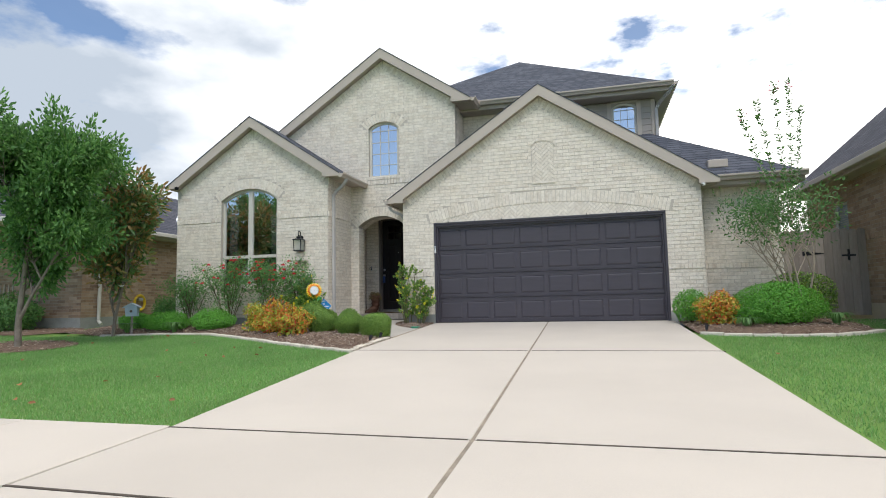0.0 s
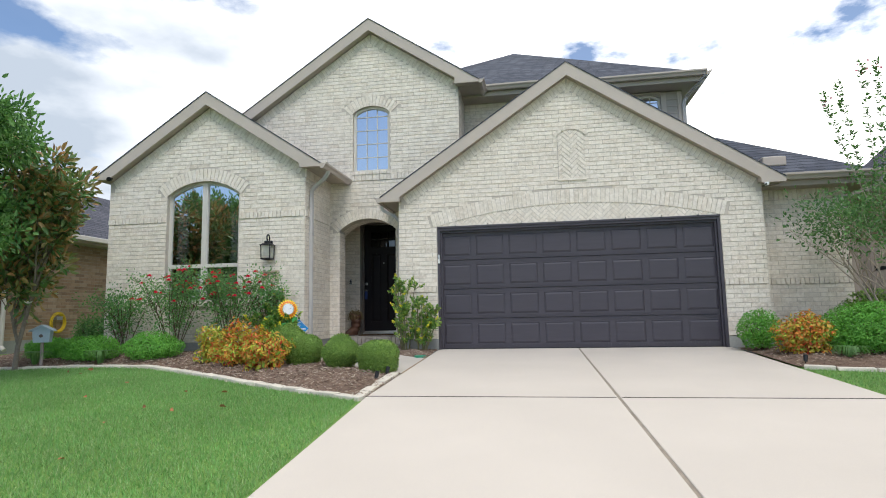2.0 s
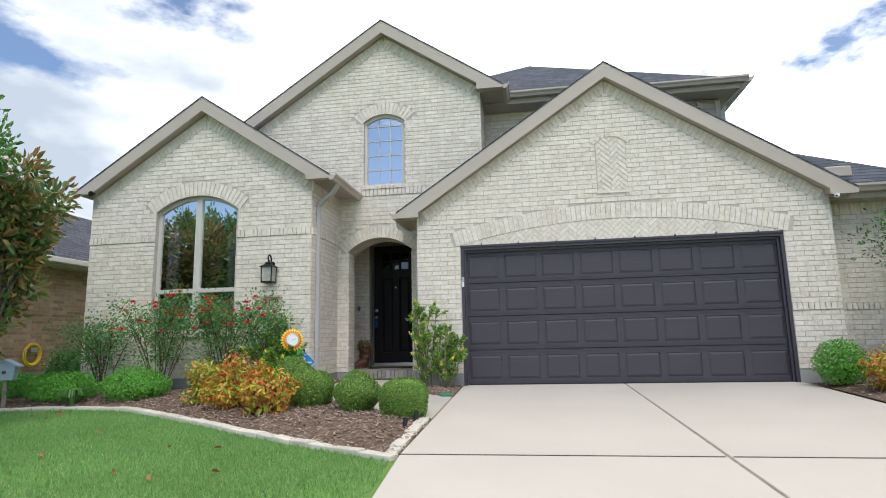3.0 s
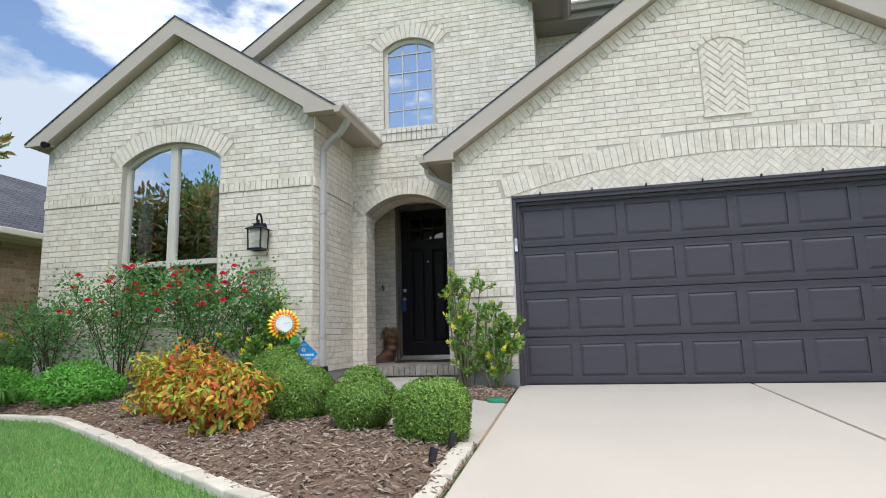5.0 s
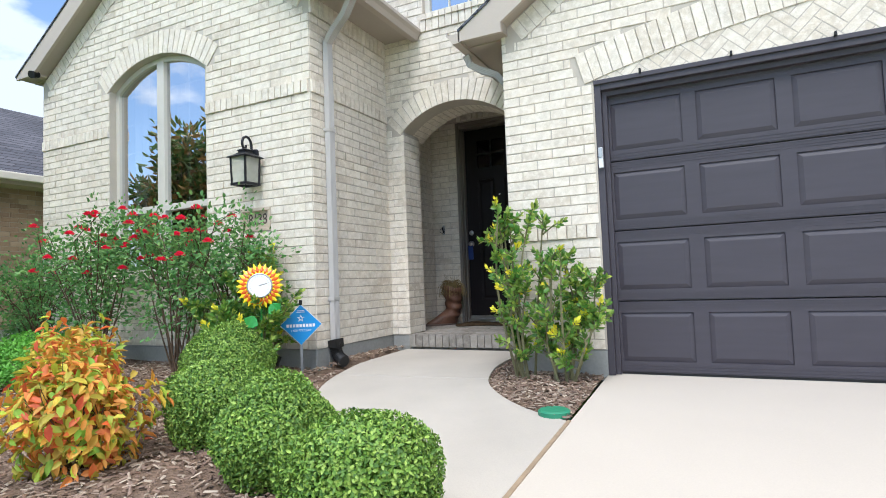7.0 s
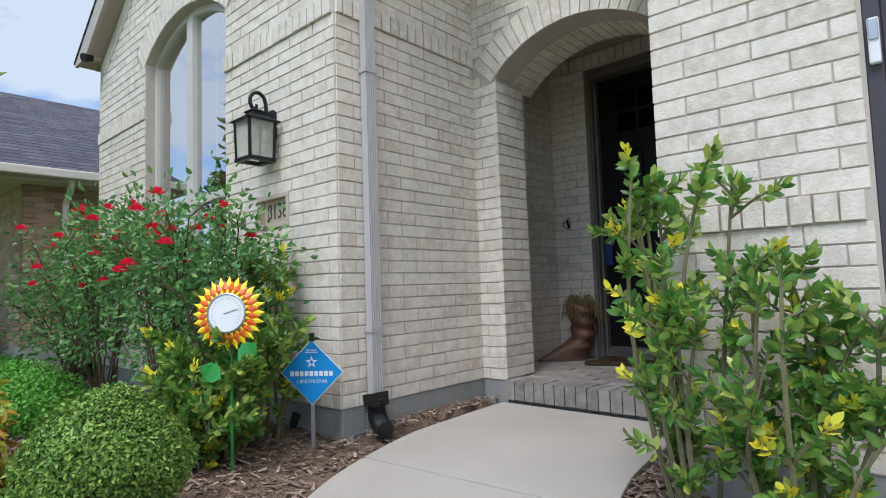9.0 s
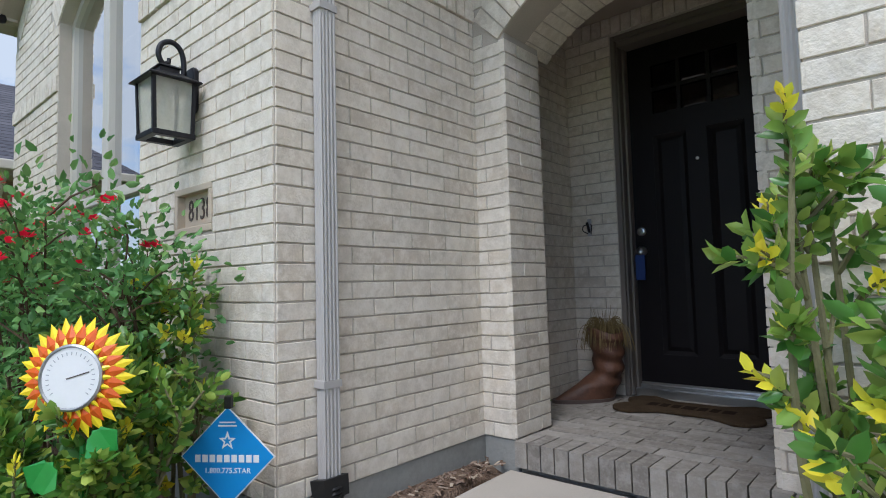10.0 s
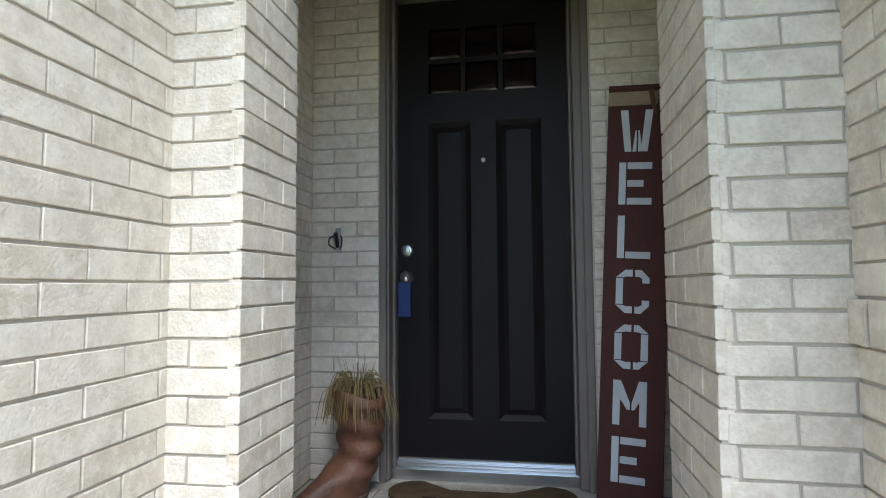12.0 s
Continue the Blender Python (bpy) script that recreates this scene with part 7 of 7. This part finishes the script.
for k, (dx, dy, h) in enumerate(((-0.75, -0.2, 3.8), (-0.4, 0.1, 4.1), (-0.15, -0.1, 4.3), (0.12, 0.0, 4.35), (0.35, 0.2, 3.9))):
    pts = curve([(0.0, 0.0, 1.7), (dx * 0.55, dy * 0.5, 2.7), (dx, dy, h)], 8)
    part("shoot", Geo().tube(pts, [0.008 * (1 - 0.8 * i / 16) for i in range(len(pts))], 5, cap=False), M_BARK_TAN, cr, flip=False)
    for i in range(7, len(pts)):
        for j in range(16):
            a = rr.uniform(0, TAU)
            lfp.append((pts[i][0] + rr.uniform(-0.03, 0.03), pts[i][1] + rr.uniform(-0.03, 0.03), pts[i][2] + rr.uniform(-0.08, 0.08)))
            lfd.append((math.cos(a), math.sin(a), 0.5))
    if k in (0, 2, 3):
        for j in range(12):
            pk.append((pts[-1][0] + rr.gauss(0, 0.05), pts[-1][1] + rr.gauss(0, 0.05), pts[-1][2] + rr.gauss(-0.05, 0.07)))
            pkd.append((rr.gauss(0, 1), rr.gauss(0, 1), rr.gauss(0, 1)))
join_leaf("shoot_leaves", cr, lfp, lfd, 0.062, M_CRAPE, width=0.5, seed=5)
join_leaf("blossoms", cr, pk, pkd, 0.035, M_PINK, "faded pink blossoms", width=0.9, seed=6)

# ---- fallen leaves on the lawn ----
q = np.random.default_rng(77)
P, D = [], []
while len(P) < 34:
    x, y = q.uniform(-9, -0.3), q.uniform(-8.3, -2.4)
    if inside(x, y, lawn_l):
        P.append((x, y, gz(x, y) + 0.012))
        D.append((q.normal(), q.normal(), 0.1))
for i in range(9):
    x, y = q.uniform(5.3, 9), q.uniform(-8, -3)
    P.append((x, y, gz(x, y) + 0.012))
    D.append((q.normal(), q.normal(), 0.1))
tagged(join_leaf("fallen_leaves", None, P, D, 0.065, M_DRYLEAF, "few dry brown leaves lying on the grass", width=0.6, seed=3), category="leaves", kind="stuff")


# ---- neighbouring house beyond the side lawn ----
def neighbour_left():
    h = thing("neighbour_house", "single-storey tan brick house with grey shingle roof", "house")
    x1, y0, zt = -9.42, -0.50, 2.62
    for nm, fr, u0, u1 in (("side_wall", east(x1), y0, 9.0), ("front_wall", front(y0), -22.0, x1)):
        body = Geo()
        wall_body(body, fr, u0, u1, 0.25, flat(zt), [], 0.2)
        w = part(nm, body, M_MORTAR_TAN, h)
        g = Geo()
        lay(g, fr, runs(fr, u0, min(u1, u0 + 9) if nm == "side_wall" else u1, 0.25, flat(zt), [], 0.0, ()))
        tagged(part("bricks", g, M_TAN, w, flip=True), kind="stuff")
    part("foundation", Geo().box((-22, y0 + 0.005, -0.5), (x1 - 0.005, y0 + 0.3, 0.25)).box((x1 - 0.3, y0 + 0.3, -0.5), (x1 - 0.005, 9.0, 0.25)), M_FOUND, h, "grey concrete foundation")
    a = Geo()
    e, z = 0.45, 2.68
    X0, X1, Y0, Y1 = -22.5, x1 + e, y0 - 1.7, 9.6
    run, rise = 4.4, 2.3
    a.add([(X0, Y0, z), (X1, Y0, z), (X1, Y1, z), (X0, Y1, z), (X0 + run, Y0 + 1.8, z + rise), (X1 - run, Y0 + 1.8, z + rise), (X1 - run, Y1 - 1.8, z + rise), (X0 + run, Y1 - 1.8, z + rise)],
          [(0, 1, 5, 4), (1, 2, 6, 5), (2, 3, 7, 6), (3, 0, 4, 7), (4, 5, 6, 7), (3, 2, 1, 0)])
    part("roof", a, M_ROOF_NB, h, "grey shingle hip roof")
    part("soffit", Geo().box((X0 + 0.05, Y0 + 0.05, z - 0.16), (X1 - 0.05, Y1 - 0.05, z - 0.004)), M_TRIM, h)
    part("gutter", Geo().box((X1 - 0.03, Y0, z - 0.11), (X1 + 0.09, Y1, z + 0.01)).box((X0, Y0 - 0.09, z - 0.11), (X1, Y0 + 0.03, z + 0.01)), M_FRAME, h, "pale eave gutter", bevel=0.015)
    part("downspout", Geo().tube([(x1 + 0.40, y0 + 0.5, z - 0.1), (x1 + 0.38, y0 + 0.5, z - 0.18), (x1 + 0.08, y0 + 0.5, z - 0.42), (x1 + 0.06, y0 + 0.5, 0.15), (x1 + 0.2, y0 + 0.46, 0.06)], 0.045, 8), M_FRAME, h, "pale downspout")
    part("downspout", Geo().tube([(x1 + 0.06, y0 + 4.6, 2.55), (x1 + 0.06, y0 + 4.6, 0.1)], 0.045, 8), M_FRAME, h, "pale downspout")
    f = part("porch_rail", Geo().box((-15.5, y0 - 0.05, 1.18), (-11.6, y0 - 0.0, 1.24)), M_TAN, h)
    for i in range(26):
        part("baluster", Geo().box((-15.45 + i * 0.15, y0 - 0.04, 0.75), (-15.42 + i * 0.15, y0 - 0.01, 1.18)), M_TRIM, f)
    part("garage_front", Geo().box((-20, y0 - 0.02, 0.0), (-15.6, y0 - 0.009, 2.2)), M_FRAME, h, "pale garage door")
    dish = thing("satellite_dish", "small grey satellite dish on the neighbouring roof", "satellite dish")
    Md = pose(-9.35, 3.2, 3.25, 70, 0, 40)
    part("dish", Geo().lathe([(0.0, 0.02), (0.12, 0.035), (0.24, 0.09), (0.245, 0.085), (0.12, 0.025), (0.0, 0.01)], 20, Md), M_GALV, dish, smooth=True)
    part("mast", Geo().tube([(-9.35, 3.2, 3.25), (-9.45, 3.3, 2.98), (-9.5, 3.3, 2.72)], 0.02, 8), M_GALV, dish)
    part("arm", Geo().tube([tuple(Md @ Vector((0, -0.2, 0.05))), tuple(Md @ Vector((0, -0.1, 0.3)))], 0.012, 6), M_GALV, dish)
    # reel of hose and bird house
    hose = thing("garden_hose", "coiled yellow garden hose on the brick wall", "garden hose")
    for k in range(5):
        r = 0.17 + 0.012 * k
        part("coil", Geo().tube([(x1 + 0.06 + 0.02 * (k % 3), 1.4 + r * math.cos(a_), 0.62 + 1.1 * r * math.sin(a_)) for a_ in (TAU * i / 28 for i in range(29))], 0.013, 8), M_HOSE, hose)
    part("hanger", Geo().box((x1 + 0.0, 1.32, 0.68), (x1 + 0.12, 1.48, 0.76)), M_GALV, hose)
    bh = thing("bird_house", "small pale blue bird house on a stake", "bird house")
    Mh = pose(-6.38, -2.0, -0.12, 0, 0, 30)
    part("post", Geo().box((-0.02, -0.02, -0.1), (0.02, 0.02, 0.42), Mh), M_WOOD, bh)
    part("box", Geo().prism([(-0.11, 0.0), (0.11, 0.0), (0.13, 0.2), (0.0, 0.27), (-0.13, 0.2)], lambda u, v, d: tuple(Mh @ Vector((u, -d, v + 0.42))), -0.1, 0.1), M_BIRD, bh, bevel=0.006)
    part("roof", Geo().hexa([(-0.17, -0.13, 0.60), (0, -0.13, 0.69), (0, 0.13, 0.69), (-0.17, 0.13, 0.60), (-0.17, -0.13, 0.62), (0, -0.13, 0.715), (0, 0.13, 0.715), (-0.17, 0.13, 0.62)], Mh).hexa([(0, -0.13, 0.69), (0.17, -0.13, 0.60), (0.17, 0.13, 0.60), (0, 0.13, 0.69), (0, -0.13, 0.715), (0.17, -0.13, 0.62), (0.17, 0.13, 0.62), (0, 0.13, 0.715)], Mh), M_BIRD, bh)
    part("entrance", Geo().lathe([(0.0, 0.0), (0.028, 0.0), (0.028, 0.004), (0.0, 0.004)], 14, Mh @ Matrix.Translation((0, -0.1, 0.53)) @ RX), M_NUMBER, bh)


neighbour_left()


def neighbour_right():
    h = thing("neighbour_house", "tan brick house with steep dark shingle roof beside the fence", "house")
    x0, zt = 8.78, 3.0
    wn_ = Arch(-2.05, -1.35, 1.60, 2.45, 2.451)
    wf = west(x0)
    body = Geo()
    u0, u1 = -3.6, 5.0
    wall_body(body, wf, u0, u1, 0.28, flat(zt), [wn_], 0.2)
    w = part("side_wall", body, M_MORTAR_TAN, h)
    g = Geo()
    lay(g, wf, runs(wf, u0, u1, 0.28, flat(zt), [wn_], 0.0, ((1.60 - 0.12, 1.60),)))
    tagged(part("bricks", g, M_TAN, w, flip=True), kind="stuff")
    part("foundation", Geo().box((x0 + 0.005, -5.0, -0.6), (x0 + 0.3, 3.6, 0.28)), M_CAST, h, "pale concrete foundation")
    wd = part("window", Geo().box((x0 + 0.02, 1.35, 1.60), (x0 + 0.07, 2.05, 1.65)).box((x0 + 0.02, 1.35, 2.40), (x0 + 0.07, 2.05, 2.45)).box((x0 + 0.02, 1.35, 1.65), (x0 + 0.07, 1.40, 2.4)).box((x0 + 0.02, 2.0, 1.65), (x0 + 0.07, 2.05, 2.4)), M_FRAME, h)
    part("blind", Geo().box((x0 + 0.08, 1.4, 1.65), (x0 + 0.09, 2.0, 2.4)), M_CURTAIN, wd)
    for i in range(15):
        part("slat", Geo().box((x0 + 0.06, 1.4, 1.66 + i * 0.05), (x0 + 0.078, 2.0, 1.68 + i * 0.05)), M_BIRD, wd)
    r = Geo()
    e = 0.4
    half = 5.6
    r.add([(x0 - e, -5.4, zt), (x0 + 2 * half, -5.4, zt), (x0 + 2 * half, 3.9, zt), (x0 - e, 3.9, zt), (x0 + half, -1.0, zt + half * 0.95), (x0 + half, 3.5, zt + half * 0.95)], [(0, 1, 4), (1, 2, 5, 4), (2, 3, 5), (3, 0, 4, 5), (3, 2, 1, 0)])
    part("roof", r, M_ROOF_NB, h, "steep dark shingle roof")
    part("soffit", Geo().box((x0 - e + 0.05, -5.3, zt - 0.16), (x0 + 1, 3.8, zt - 0.004)), M_TRIM, h)
    part("gutter", Geo().box((x0 - e - 0.09, -5.4, zt - 0.11), (x0 - e + 0.03, 3.9, zt + 0.01)), M_TRIM, h, bevel=0.015)
    part("front_wall", Geo().box((x0 + 0.2, -5.0, 0), (x0 + 9, -4.8, zt)), M_TAN, h)
    part("rear_wall", Geo().box((x0 + 0.2, 3.4, 0.0), (x0 + 9, 3.6, zt)), M_TAN, h)


neighbour_right()


def fence_gate():
    f = thing("fence_gate", "weathered grey-brown cedar picket gate with black iron latch", "gate")
    n, x0, x1, y = 10, 7.27, 8.76, 0.62
    for i in range(n):
        w = (x1 - x0) / n
        a = x0 + i * w
        top = 1.78 + rng.uniform(-0.015, 0.015)
        g = Geo().prism([(a + 0.003, 0.05), (a + w - 0.003, 0.05), (a + w - 0.003, top - 0.03), (a + w - 0.03, top), (a + 0.03, top), (a + 0.003, top - 0.03)], front(y), 0, 0.018)
        part("picket", g, M_WOOD, f)
    for z in (0.35, 0.95, 1.5):
        part("rail", Geo().box((x0, y + 0.001, z), (x1, y + 0.04, z + 0.09)), M_WOOD, f)
    part("hinge", Geo().prism([(7.62, 1.25), (8.0, 1.285), (8.0, 1.30), (7.62, 1.34)], front(y - 0.018), 0, 0.006), M_BLACK, f, "black strap hinge")
    part("latch", Geo().box((8.42, y - 0.03, 1.14), (8.46, y - 0.018, 1.36)).box((8.32, y - 0.034, 1.22), (8.56, y - 0.018, 1.255)).tube([(8.44, y - 0.03, 1.25), (8.44, y - 0.06, 1.22), (8.44, y - 0.05, 1.16)], 0.008, 6), M_BLACK, f, "black iron latch")


fence_gate()
vent = tagged(part("roof_vent", Geo().box((5.95, 0.55, 3.2), (6.35, 0.85, 3.38)), M_TRIM, None, "small taupe box vent on the shingle roof", bevel=0.02), category="roof vent")
